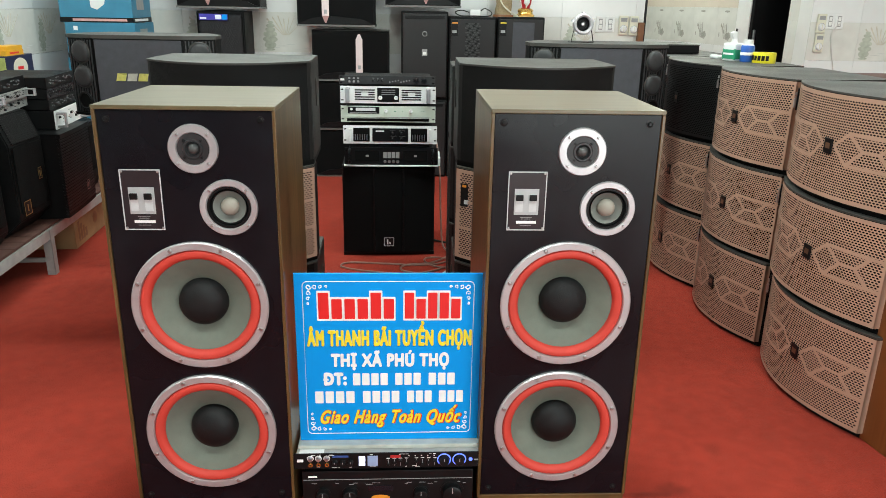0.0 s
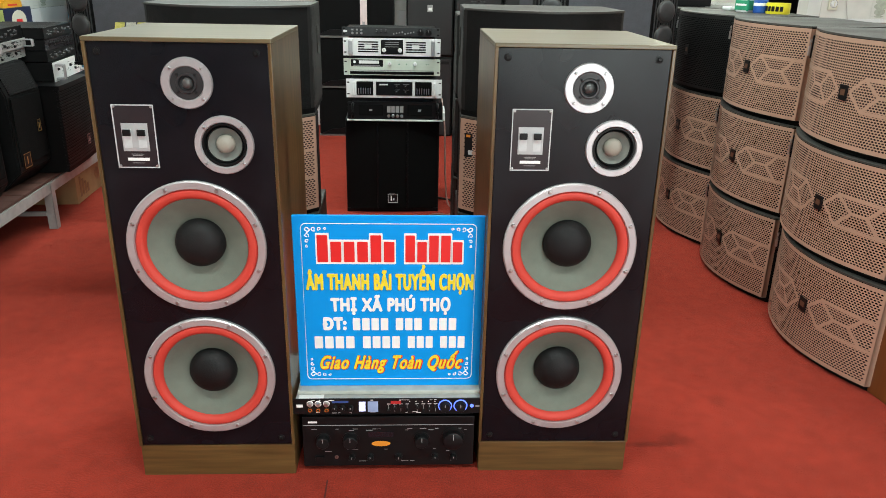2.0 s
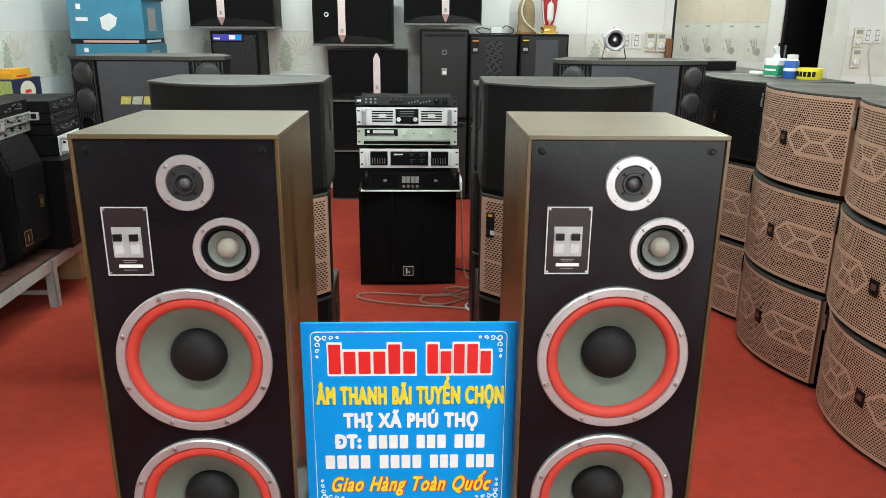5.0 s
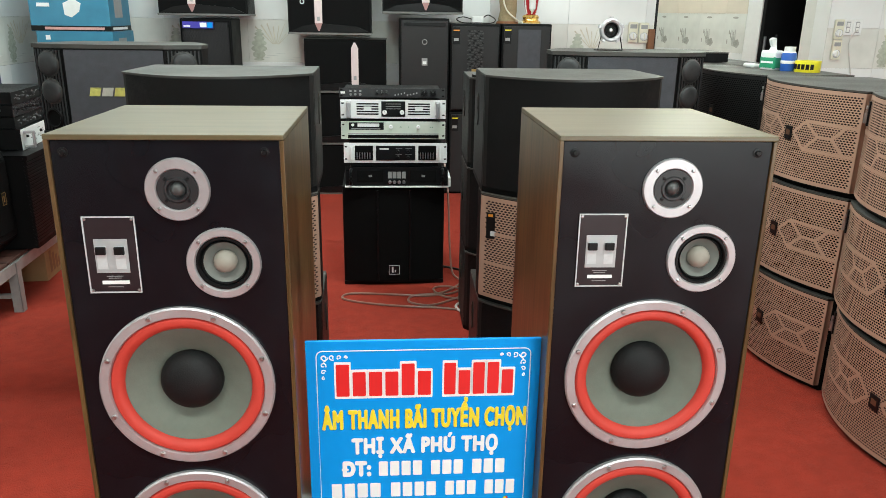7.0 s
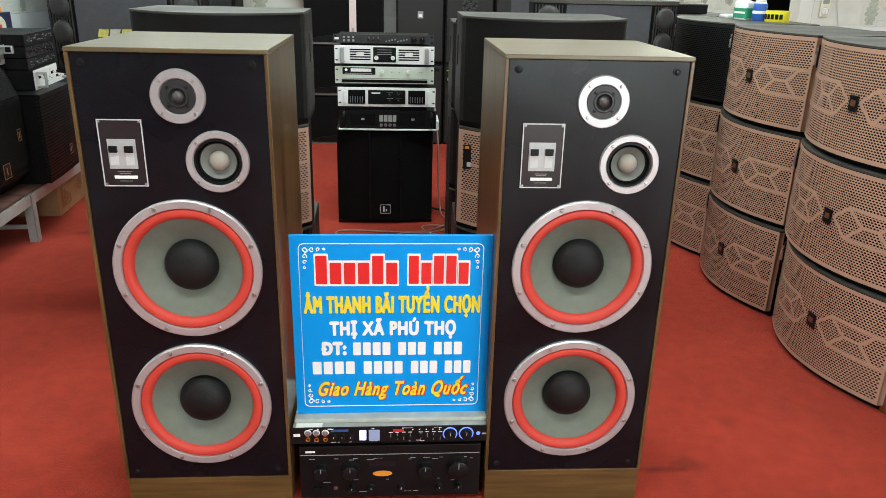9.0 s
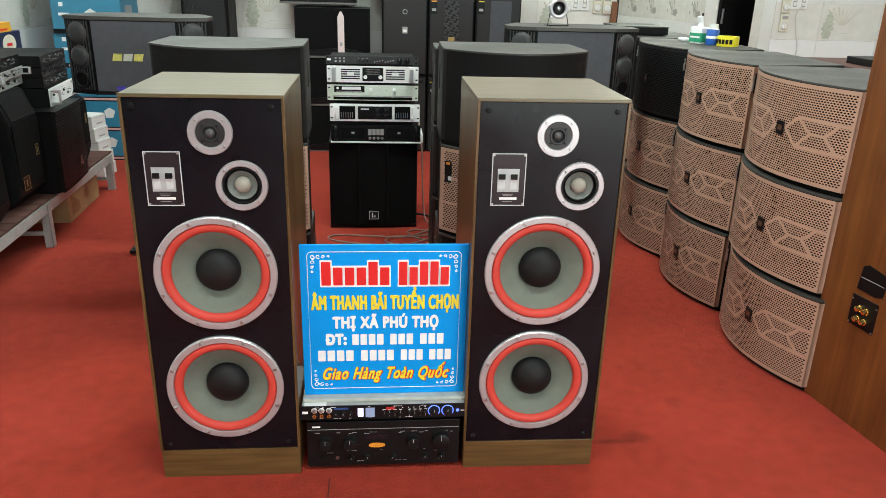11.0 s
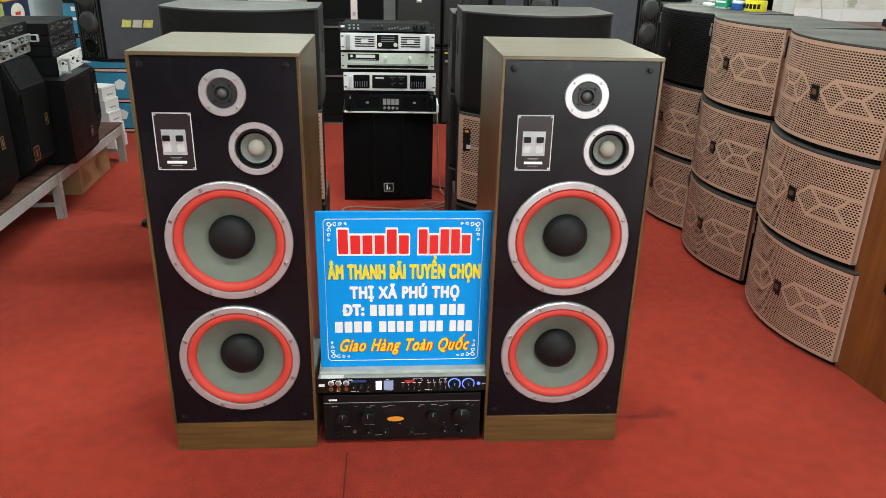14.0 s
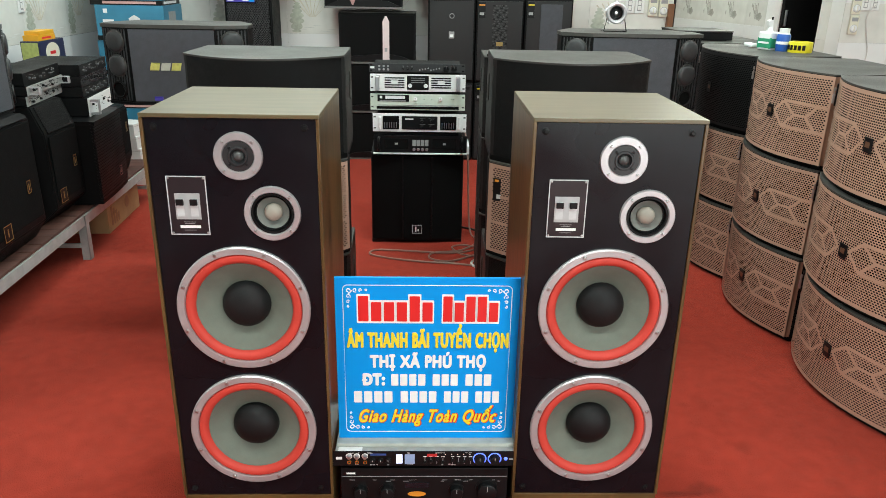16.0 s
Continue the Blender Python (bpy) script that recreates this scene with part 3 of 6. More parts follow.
def tower(m, label):
    t = thing("tower_speaker", m, label, "loudspeaker", "pair of tower speakers")
    bm = B()
    e = 0.0078
    box(bm, -W / 2, -W / 2 + e, 0, DEP, 0.09, HT - 0.0095, 0.0015)
    box(bm, W / 2 - e, W / 2, 0, DEP, 0.09, HT - 0.0095, 0.0015)
    box(bm, -W / 2 + e, W / 2 - e, 0.06, DEP - 0.002, 0.092, HT - 0.0105)
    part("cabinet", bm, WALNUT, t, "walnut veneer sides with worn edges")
    part("top_board", box(B(), -W / 2, W / 2, -0.001, DEP, HT - 0.0093, HT, 0.0018), WALNUT_TOP_SHEEN, t, "veneer top, dust and ceiling sheen put into its olive-brown colour")
    part("plinth", box(B(), -W / 2 + 0.002, W / 2 - 0.002, 0.004, DEP - 0.004, 0.0, 0.0895, 0.002), PLINTH, t, "walnut plinth")
    baffle = part("baffle", box(B(), -W / 2 + e + 0.0005, W / 2 - e - 0.0005, 0.004, 0.0595, 0.0925, HT - 0.0100, 0.001), BAFFLE, t, "matt black front board")
    drill(baffle, [(0.0, 0.628, 0.1375), (0.0, 0.2925, 0.1375), (0.0135, 0.997, 0.035), (0.081, 0.865, 0.049)])
    front = 0.004

    def shift(ob):
        ob.matrix_basis = pose(0, front, 0)

    for cz in (0.628, 0.2925):
        shift(woofer(t, 0.0, cz))
    # tweeter
    cx, cz = 0.0135, 0.997
    ring = part("tweeter", lathe(B(), [(0.034, -0.002), (0.0345, 0.004), (0.037, 0.007), (0.0525, 0.007), (0.0545, 0.004), (0.0545, 0)], (cx, 0, cz), segs=48), ALU, t, "aluminium ring round a black tweeter", True)
    part("faceplate", lathe(B(), [(0.0355, 0.002), (0.034, 0.0055), (0.0225, 0.0055), (0.0205, 0.0085), (0.0170, 0.0085), (0.0150, 0.002), (0.012, 0.0)], (cx, 0, cz), segs=40), FACE_BLACK, ring, "black plastic faceplate", True)
    part("dome", lathe(B(), [(0.0125, 0.0), (0.0115, 0.004), (0.008, 0.0085), (0.004, 0.0102), (0, 0.0106)], (cx, 0, cz), segs=24), DOME_GREY, ring, "dark dome", True)
    screws(ring, cx, cz, 0.0455, 4, -0.007, 45, 0.0033)
    for i in range(4):
        a = radians(45 + 90 * i)
        part("bolt", lathe(B(), [(0, 0.008), (0.003, 0.0075), (0.0032, 0.004)], (cx + 0.0262 * math.cos(a), 0, cz + 0.0262 * math.sin(a)), segs=8), BLACK, ring, "small black bolt head")
    shift(ring)
    # midrange
    cx, cz = 0.081, 0.865
    ring = part("midrange", lathe(B(), [(0.048, -0.002), (0.0485, 0.004), (0.051, 0.007), (0.0625, 0.007), (0.0645, 0.004), (0.0645, 0)], (cx, 0, cz), segs=48), ALU, t, "aluminium ring round a small cone driver", True)
    part("surround", lathe(B(), [(0.049, 0.001), (0.0475, 0.0045), (0.044, 0.0045), (0.041, -0.002), (0.039, 0.001), (0.0365, -0.004)], (cx, 0, cz), segs=40), BLACK, ring, "black rubber surround", True)
    part("cone", lathe(B(), [(0.0375, -0.003), (0.03, -0.008), (0.02, -0.014)], (cx, 0, cz), segs=40), MID_CONE, ring, "pale grey cone", True)
    part("dust_cap", lathe(B(), [(0.0205, -0.015), (0.0205, -0.008), (0.018, 0.000), (0.012, 0.005), (0, 0.007)], (cx, 0, cz), segs=28), MID_CAP, ring, "beige dust cap", True)
    screws(ring, cx, cz, 0.0565, 4, -0.007, 45, 0.0033)
    shift(ring)
    # control plate
    x0, x1, z0, z1 = -0.1505, -0.0625, 0.813, 0.951
    plate = part("control_plate", box(B(), x0, x1, -0.003, 0.0, z0, z1, 0.001), PLATE, t, "dark plate with a silver rim and two sliders")
    bm = B()
    for a in ((x0, x1, z0, z0 + 0.0022), (x0, x1, z1 - 0.0022, z1), (x0, x0 + 0.0022, z0 + 0.0022, z1 - 0.0022), (x1 - 0.0022, x1, z0 + 0.0022, z1 - 0.0022)):
        box(bm, a[0], a[1], -0.0045, -0.003, a[2], a[3])
    part("rim", bm, SLOT_PALE, plate, "thin silver rim")
    part("slider_panel", box(B(), x0 + 0.0155, x1 - 0.0165, -0.0045, -0.003, 0.850, 0.911, 0.0004), SLIDER_GREY, plate, "silver slider panel")
    for sx in (x0 + 0.027, x1 - 0.030):
        part("slider_slot", box(B(), sx - 0.0085, sx + 0.0085, -0.0052, -0.0045, 0.857, 0.898, 0.0003), SLOT_PALE, plate, "recessed slider slot")
        k = part("slider_knob", box(B(), sx - 0.0085, sx + 0.0085, -0.011, -0.0052, 0.884, 0.898, 0.0015), BLACK, plate, "black slider knob")
    part("lettering_bar", box(B(), x0 + 0.022, x1 - 0.020, -0.0036, -0.003, 0.829, 0.8355), WHITE_INK, plate, "white lettering bar")
    for bw, bz in ((0.027, 0.843), (0.022, 0.8395), (0.026, 0.8235)):
        part("legend_bar", box(B(), (x0 + x1) / 2 - bw / 2, (x0 + x1) / 2 + bw / 2, -0.0034, -0.003, bz, bz + 0.0011), GREY_LEGEND, plate)
    first = None
    for sx in (x0 + 0.005, x1 - 0.005):
        for sz in (z0 + 0.005, z1 - 0.005):
            if first is None:
                first = part("screw", lathe(B(), [(0, 0.0025), (0.0024, 0.002), (0.0028, 0)], segs=8), STEEL, plate)
                first.matrix_basis = pose(sx, -0.0035, sz)
            else:
                repeat(first, pose(sx, -0.0035, sz))
    shift(plate)
    # pegs for the missing cloth grille
    peg = None
    for sx in (-0.166, 0.161):
        for sz in (0.112, 1.060):
            if peg is None:
                peg = part("grille_peg", lathe(B(), [(0, 0.006), (0.0035, 0.006), (0.005, 0.004), (0.005, 0.002), (0.0085, 0.0015), (0.0085, 0)], segs=14), BLACK, t, "black grille peg", True)
                peg.matrix_basis = pose(sx, front, sz)
            else:
                repeat(peg, pose(sx, front, sz))
    return t


tower(pose(-0.3665, 1.624, 0), "walnut tower speaker, black front, two red-rimmed woofers, no grille")
tower(pose(0.4915, 1.627, 0, 0, 0, -0.5), "walnut tower speaker, greyed black front, two red-rimmed woofers")

# ---- amplifier, mixer and sign between the towers ----
amp = thing("stereo_amplifier", pose(0.066, 1.640, 0), "black integrated amplifier with rows of knobs on the carpet", "amplifier")
part("case", box(B(), -0.215, 0.215, 0.012, 0.36, 0.016, 0.165, 0.003), BLACK_PAINT, amp)
part("front_panel", box(B(), -0.22, 0.22, 0, 0.0118, 0.014, 0.163, 0.002), BLACK, amp, "satin black front panel")
part("groove", box(B(), -0.218, 0.218, -0.001, 0.0, 0.1375, 0.1388), GREY_LEGEND, amp, "thin bright groove")
foot = None
for fx in (-0.18, 0.18):
    for fy in (0.04, 0.32):
        if foot is None:
            foot = part("foot", lathe(B(), [(0, 0), (0.022, 0), (0.024, 0.004), (0.022, 0.017)], axis="z", segs=20), BLACK, amp, "", True)
            foot.matrix_basis = pose(fx, fy, 0)
        else:
            repeat(foot, pose(fx, fy, 0))


def knob(parent, x, z, r, h, material=BLACK, y=0.0, label=""):
    k = part("knob", lathe(B(), [(0, h), (r * 0.86, h), (r * 0.95, h - 0.0015), (r, 0.002), (r * 1.18, 0.0015), (r * 1.18, 0)], segs=28), material, parent, label, True)
    k.matrix_basis = pose(x, y, z)
    part("pointer", box(B(), -0.0008, 0.0008, -h - 0.0006, -h, r * 0.2, r * 0.85), GREY_LEGEND, k)
    return k


for kx, kz, kr in ((-0.168, 0.095, 0.017), (-0.098, 0.095, 0.019), (0.085, 0.095, 0.018), (0.166, 0.098, 0.026)):
    knob(amp, kx, kz, kr, 0.02)
for kx in (-0.095, -0.048, 0.026, 0.120, 0.168):
    knob(amp, kx, 0.042, 0.0085, 0.014)
part("push_button", box(B(), -0.19, -0.166, -0.006, 0.0, 0.03, 0.046, 0.001), BLACK, amp, "power button")
part("headphone_jack", lathe(B(), [(0.002, -0.002), (0.0022, 0.002), (0.005, 0.002), (0.005, 0)], (-0.135, 0, 0.042), segs=16), STEEL, amp, "", True)
part("display_window", box(B(), -0.052, 0.012, -0.0008, 0, 0.102, 0.118), GLASS_DARK, amp, "dark display window")
part("sticker", slab(B(), oval(-0.02, 0.082, 0.024, 0.008, 28), -0.0008, 0), ORANGE_STICKER, amp, "oval orange-gold sticker")
part("badge_bar", box(B(), -0.205, -0.182, -0.0008, 0, 0.145, 0.150), WHITE_INK, amp, "pale maker's bar")
random.seed(4)
for i in range(26):
    lx, lz = random.uniform(-0.2, 0.195), random.choice([0.064, 0.122, 0.126, 0.072, 0.058, 0.028])
    part("legend_bar", box(B(), lx, lx + random.uniform(0.006, 0.02), -0.0005, 0, lz, lz + 0.0014), GREY_LEGEND, amp)

mixer = thing("karaoke_mixer", pose(0.066, 1.632, 0.165), "black rack mixer with glowing blue knobs on the amplifier", "mixer")
part("case", box(B(), -0.2315, 0.2315, 0.004, 0.23, 0.010, 0.056, 0.001), GALV, mixer, "grey metal case with a dusty top")
part("front_panel", box(B(), -0.2415, 0.2415, 0, 0.004, 0.012, 0.0555, 0.001), BLACK, mixer, "glossy black front panel")
foot = None
for fx in (-0.19, 0.19):
    for fy in (0.03, 0.2):
        if foot is None:
            foot = part("foot", lathe(B(), [(0, 0), (0.01, 0), (0.01, 0.011)], axis="z", segs=12), BLACK, mixer)
            foot.matrix_basis = pose(fx, fy, 0)
        else:
            repeat(foot, pose(fx, fy, 0))
for i, kx in enumerate((-0.196, -0.176, -0.155)):
    part("jack", lathe(B(), [(0.0025, -0.002), (0.003, 0.003), (0.0055, 0.003), (0.006, 0)], (kx, 0, 0.024), segs=14), GOLD, mixer, "gold jack socket", True)
    knob(mixer, kx, 0.042, 0.0055, 0.009, STEEL)
for kx in (-0.135, -0.115, -0.095):
    knob(mixer, kx, 0.030, 0.0065, 0.010)
part("label_strip", box(B(), -0.141, -0.1, -0.0006, 0, 0.044, 0.050), LED_BLUE, mixer, "dim blue label strip").active_material = mat("blue_legend", (0.04, 0.08, 0.25), 0.3)
part("display", box(B(), -0.074, -0.058, -0.0008, 0, 0.020, 0.047), LED_WHITE, mixer, "lit white display")
part("badge_plate", box(B(), -0.052, -0.026, -0.0008, 0, 0.018, 0.048), LED_WHITE, mixer, "blue-white lit badge").active_material = mat("pale_blue_badge", (0.25, 0.32, 0.5), 0.3, emit=0.25)
part("red_display", box(B(), 0.006, 0.032, -0.0008, 0, 0.041, 0.049), LED_RED, mixer, "red number display").active_material = mat("red_display", (0.35, 0.02, 0.02), 0.3, emit=0.4)
for i in range(9):
    kx = 0.0 + i * 0.0155 + (0.010 if i > 3 else 0)
    part("fader_slot", box(B(), kx, kx + 0.0012, -0.0005, 0, 0.018, 0.037), GREY_LEGEND, mixer)
    fz = 0.021 + (i * 7 % 5) * 0.0028
    part("fader_knob", box(B(), kx - 0.003, kx + 0.0042, -0.008, -0.0005, fz, fz + 0.0045, 0.0006), BLACK, mixer)
    part("legend_bar", box(B(), kx - 0.004, kx + 0.005, -0.0005, 0, 0.0395, 0.041), WHITE_INK, mixer)
for kx in (0.143, 0.182):
    k = knob(mixer, kx, 0.034, 0.0125, 0.014)
    part("light_ring", lathe(B(), [(0.0150, 0.0004), (0.0172, 0.0006), (0.0178, 0)], (0, 0, 0), segs=32), LED_BLUE, k, "glowing blue ring", True)
part("power_button", lathe(B(), [(0, 0.002), (0.004, 0.002), (0.005, 0)], (0.211, 0, 0.034), segs=16), LED_BLUE, mixer, "lit blue power button", True)
part("maker_bar", box(B(), -0.230, -0.214, -0.0006, 0, 0.032, 0.040), WHITE_INK, mixer, "white maker's mark")
part("model_bar", box(B(), 0.220, 0.236, -0.0006, 0, 0.031, 0.035), GREY_LEGEND, mixer)
random.seed(21)
for i in range(24):
    lx, lz = random.uniform(-0.205, 0.13), random.choice([0.0145, 0.0165, 0.0505, 0.0515])
    part("legend_bar", box(B(), lx, lx + random.uniform(0.004, 0.014), -0.0005, 0, lz, lz + 0.0013), WHITE_INK, mixer)
for kx in (-0.196, -0.176, -0.155):
    part("jack_arch", lathe(B(), [(0.0068, 0.0006), (0.0078, 0.0008), (0.0086, 0.0004)], (kx, 0, 0.042), segs=20), WHITE_INK, mixer, "white printed arch")
for i in range(5):
    part("led", box(B(), 0.052 + i * 0.016, 0.0545 + i * 0.016, -0.001, 0, 0.046, 0.0485), WHITE_INK, mixer)

solo("paper_tag", box(B(), -0.158, -0.096, 1.634, 1.6505, 0.2212, 0.2222), WHITE_CARD, "small white paper tag lying on the mixer", "tag")

sign = thing("shop_sign", pose(0.069, 1.677, 0.2212), "blue acrylic shop sign with white frame line and lettering", "sign")
SW, SH = 0.4555, 0.4675
LIFT = 0.011      # the board stands on a bent clear foot
part("board", box(B(), -SW / 2, SW / 2, 0, 0.008, LIFT, SH, 0.001), BLUE, sign, "blue acrylic board")
part("foot", box(B(), -SW / 2 - 0.004, SW / 2 + 0.004, -0.026, 0.012, 0.0, LIFT - 0.0003, 0.003), FOOT_PLASTIC, sign, "pale milky plastic foot")


def on_sign(name, x0, x1, z0, z1, material, layer=1, label=""):
    r = min(0.25 * (z1 - z0), 0.0022)
    out = []
    for cx, cz, a0 in ((x1 - r, z1 - r, 0), (x0 + r, z1 - r, 90), (x0 + r, z0 + r, 180), (x1 - r, z0 + r, 270)):
        out += [(cx + r * math.cos(radians(a0 + k * 30)), cz + r * math.sin(radians(a0 + k * 30))) for k in range(4)]
    return part(name, slab(B(), out, -0.0006 * layer, -0.0006 * (layer - 1) - 0.00005), material, sign, label)


def frame_line(inset, width, notch):
    """A rounded outline, as a loop of thin slabs."""
    bm = B()
    hw, z0, z1 = SW / 2 - inset, inset + LIFT, SH - inset
    pts = []
    for cx, cz, a0 in ((hw - notch, z1 - notch, 0), (-hw + notch, z1 - notch, 90), (-hw + notch, z0 + notch, 180), (hw - notch, z0 + notch, 270)):
        pts += [(cx + notch * math.cos(radians(a0 + k * 15)), cz + notch * math.sin(radians(a0 + k * 15))) for k in range(7)]
    tube(bm, [(x, -0.0004, z) for x, z in pts + pts[:1]], width / 2, 4)
    return bm


part("frame_line", frame_line(0.020, 0.0022, 0.012), WHITE_INK, sign, "white rounded frame line")
for sx in (-1, 1):
    for top in (0, 1):
        for along in (0, 1):
            for k, (o, rad) in enumerate(((0.008, 0.0075), (0.023, 0.006), (0.037, 0.0048), (0.050, 0.0034))):
                ring = []
                for i in range(15):
                    a = i * 0.45 + k
                    rr = rad * (1 - i / 20)
                    p = (o + rr * math.cos(a), 0.006 + rr * math.sin(a)) if along else (0.006 + rr * math.sin(a), o + rr * math.cos(a))
                    px, pz = 0.027 + p[0], 0.027 + p[1]
                    ring.append((sx * (SW / 2 - px), -0.0004, SH - pz if top else pz + LIFT))
                part("corner_curl", tube(B(), ring, 0.0013, 4), WHITE_INK, sign, "white curled corner ornament")
U = SH / 308.0


def zrow(py):      # rows counted down from the sign's upper edge
    return SH - py * U


def blocks(name, x0, x1, top, low, n, material, tall=(), gap=0.16, edge=None, label=""):
    """Plain upright blocks in place of characters."""
    step = (x1 - x0) / n
    for i in range(n):
        a, b = x0 + step * (i + gap / 2), x0 + step * (i + 1 - gap / 2)
        hi = top if (not tall or i in tall) else top + 0.24 * (low - top)
        if edge is not None:
            on_sign("edge_block", a - 0.0035, b + 0.0035, zrow(low + 3.5), zrow(hi - 3.5), edge, 1, "white edge")
        on_sign(name, a, b, zrow(low), zrow(hi), material, 2 if edge is not None else 1, label)


blocks("name_block", -0.174, 0.016, 32, 77, 6, RED_INK, (0, 4), 0.2, WHITE_INK, "red block in place of a letter")
blocks("name_block", 0.036, 0.178, 32, 77, 5, RED_INK, (0, 2, 3), 0.2, WHITE_INK, "red block in place of a letter")


def words(body, size, width, x, py, material, bold, shear=0.0, layer=1, name="lettering", label="", gap=1.16):
    ob = new(name, text_mesh(name, body, size, width, material, bold, shear, gap=gap))
    ob.parent = sign
    ob.matrix_basis = pose(x, -0.0011 * layer, zrow(py))
    return tagged(ob, label)


words("ÂM THANH BÃI TUYỂN CHỌN", 0.057, 0.402, 0.002, 112.5, PALE_EDGE, 0.0023, layer=1, label="pale edge of the yellow line")
words("ÂM THANH BÃI TUYỂN CHỌN", 0.057, 0.402, 0.002, 112.5, YELLOW_INK, 0.0016, layer=2, label="yellow capitals")
words("THỊ XÃ PHÚ THỌ", 0.047, 0.290, 0.003, 152, WHITE_INK, 0.0022, label="white capitals")
words("DT:", 0.044, 0.052, -0.1345, 186, WHITE_INK, 0.0028, label="white capitals")
on_sign("letter_stroke", -0.1650, -0.1515, zrow(188), zrow(184.6), WHITE_INK, 1, "white bar across the first capital")
for n, x0, x1 in ((4, -0.093, -0.001), (3, 0.013, 0.082), (3, 0.097, 0.168)):
    blocks("digit_block", x0, x1, 175, 197, n, WHITE_INK, gap=0.2, label="white block in place of a digit")
blocks("letter_block", -0.189, -0.085, 208, 230, 4, WHITE_INK, gap=0.2, label="white block in place of a letter")
for n, x0, x1 in ((4, -0.069, 0.028), (3, 0.043, 0.110), (3, 0.124, 0.190)):
    blocks("digit_block", x0, x1, 208, 230, n, WHITE_INK, gap=0.2, label="white block in place of a digit")
words("Giao Hàng Toàn Quốc", 0.052, 0.357, 0.0055, 257.5, RED_INK, 0.0026, 0.42, 1, label="red edge of the yellow script")
words("Giao Hàng Toàn Quốc", 0.052, 0.355, 0.004, 257, YELLOW_INK, 0.0013, 0.42, 2, label="yellow slanted script")

# ---- karaoke cabinets with bowed perforated fronts ----
CW, CD, BULGE, BULGE_C = 0.656, 0.40, 0.095, 0.16


def bow(x, w):
    """How far the bowed front stands forward (negative y) at x."""
    k = abs(2 * x / w)
    return -(BULGE if w > 0.6 else BULGE_C) * (1 - k * k) - 0.004


LINES = []
for s in (1, -1):
    def at_u(u, s=s):
        return 0.588 + s * (u - 0.588)
    hexa = {"p1": (0.714, 0.655), "p2": (0.632, 0.52), "p3": (0.716, 0.355), "n1": (0.796, 0.508), "n2": (0.878, 0.512), "q1": (0.94, 0.648), "q2": (0.94, 0.355),
            "e1": (1.2, 0.648), "e2": (1.2, 0.355)}
    for a, b in (("p1", "p2"), ("p2", "p3"), ("p1", "n1"), ("p3", "n1"), ("n1", "n2"), ("n2", "q1"), ("n2", "q2"), ("p1", "q1"), ("p3", "q2"), ("q1", "e1"), ("q2", "e2")):
        LINES.append(((at_u(hexa[a][0]), hexa[a][1]), (at_u(hexa[b][0]), hexa[b][1])))


def grille_mesh(name, w, h, material, pattern=True, solid=False):
    """A bowed sheet with staggered rows of real oval holes; unpunched lines draw the pattern."""
    nx, rows = round(w / 0.0104), round((h - 0.024) / 0.0080)
    sx, sz, z0 = w / nx, (h - 0.024) / rows, 0.012
    verts, faces, index = [], [], {}

    def vert(x, z, inner=None):
        key = (round(x, 6), round(z, 6))
        if key not in index:
            index[key] = len(verts)
            verts.append((x, bow(x, w), z))
        return index[key]

    for r in range(rows):
        off = 0.5 if r % 2 else 0.0
        for c in range(-1, nx + 1):
            xa, xb = -w / 2 + (c + off) * sx, -w / 2 + (c + 1 + off) * sx
            za, zb = z0 + r * sz, z0 + (r + 1) * sz
            xa2, xb2 = max(xa, -w / 2), min(xb, w / 2)
            if xb2 - xa2 < 1e-6:
                continue
            xm = (xa + xb) / 2
            cut = xa2 > xa + 1e-6 or xb2 < xb - 1e-6
            if cut:
                faces.append([vert(xa2, za), vert(xb2, za), vert(xb2, zb), vert(xa2, zb)])
                continue
            out = [vert(xa, za), vert(xm, za), vert(xb, za), vert(xb, zb), vert(xm, zb), vert(xa, zb)]
            u, v = (xm + w / 2) / w, ((za + zb) / 2) / h
            if solid or c in (0, nx - 1):
                faces.append(out)
                continue
            zc = (za + zb) / 2
            rx, rz = sx * 0.355, sz * 0.365
            inn = [vert(xm - rx, zc - rz * 0.45), vert(xm, zc - rz), vert(xm + rx, zc - rz * 0.45), vert(xm + rx, zc + rz * 0.45), vert(xm, zc + rz), vert(xm - rx, zc + rz * 0.45)]
            for i in range(6):
                j = (i + 1) % 6
                faces.append([out[i], out[j], inn[j], inn[i]])
    # solid lips above and below, turned back a little
    for za, zb in ((0.0, z0), (h - 0.012, h)):
        for c in range(nx * 2):
            xa, xb = -w / 2 + c * sx / 2, -w / 2 + (c + 1) * sx / 2
            faces.append([vert(xa, za), vert(xb, za), vert(xb, zb), vert(xa, zb)])
    # the sheet turns back round both ends
    for s in (-1, 1):
        x = s * w / 2
        a, k = vert(x, 0.0), vert(x, h)
        verts.extend([(x, 0.016, 0.0), (x, 0.016, h)])
        faces.append([a, k, len(verts) - 1, len(verts) - 2])
    me = bpy.data.meshes.new(name)
    me.from_pydata(verts, [], faces)
    me.materials.append(material)
    me.update()
    me.shade_smooth()
    return me


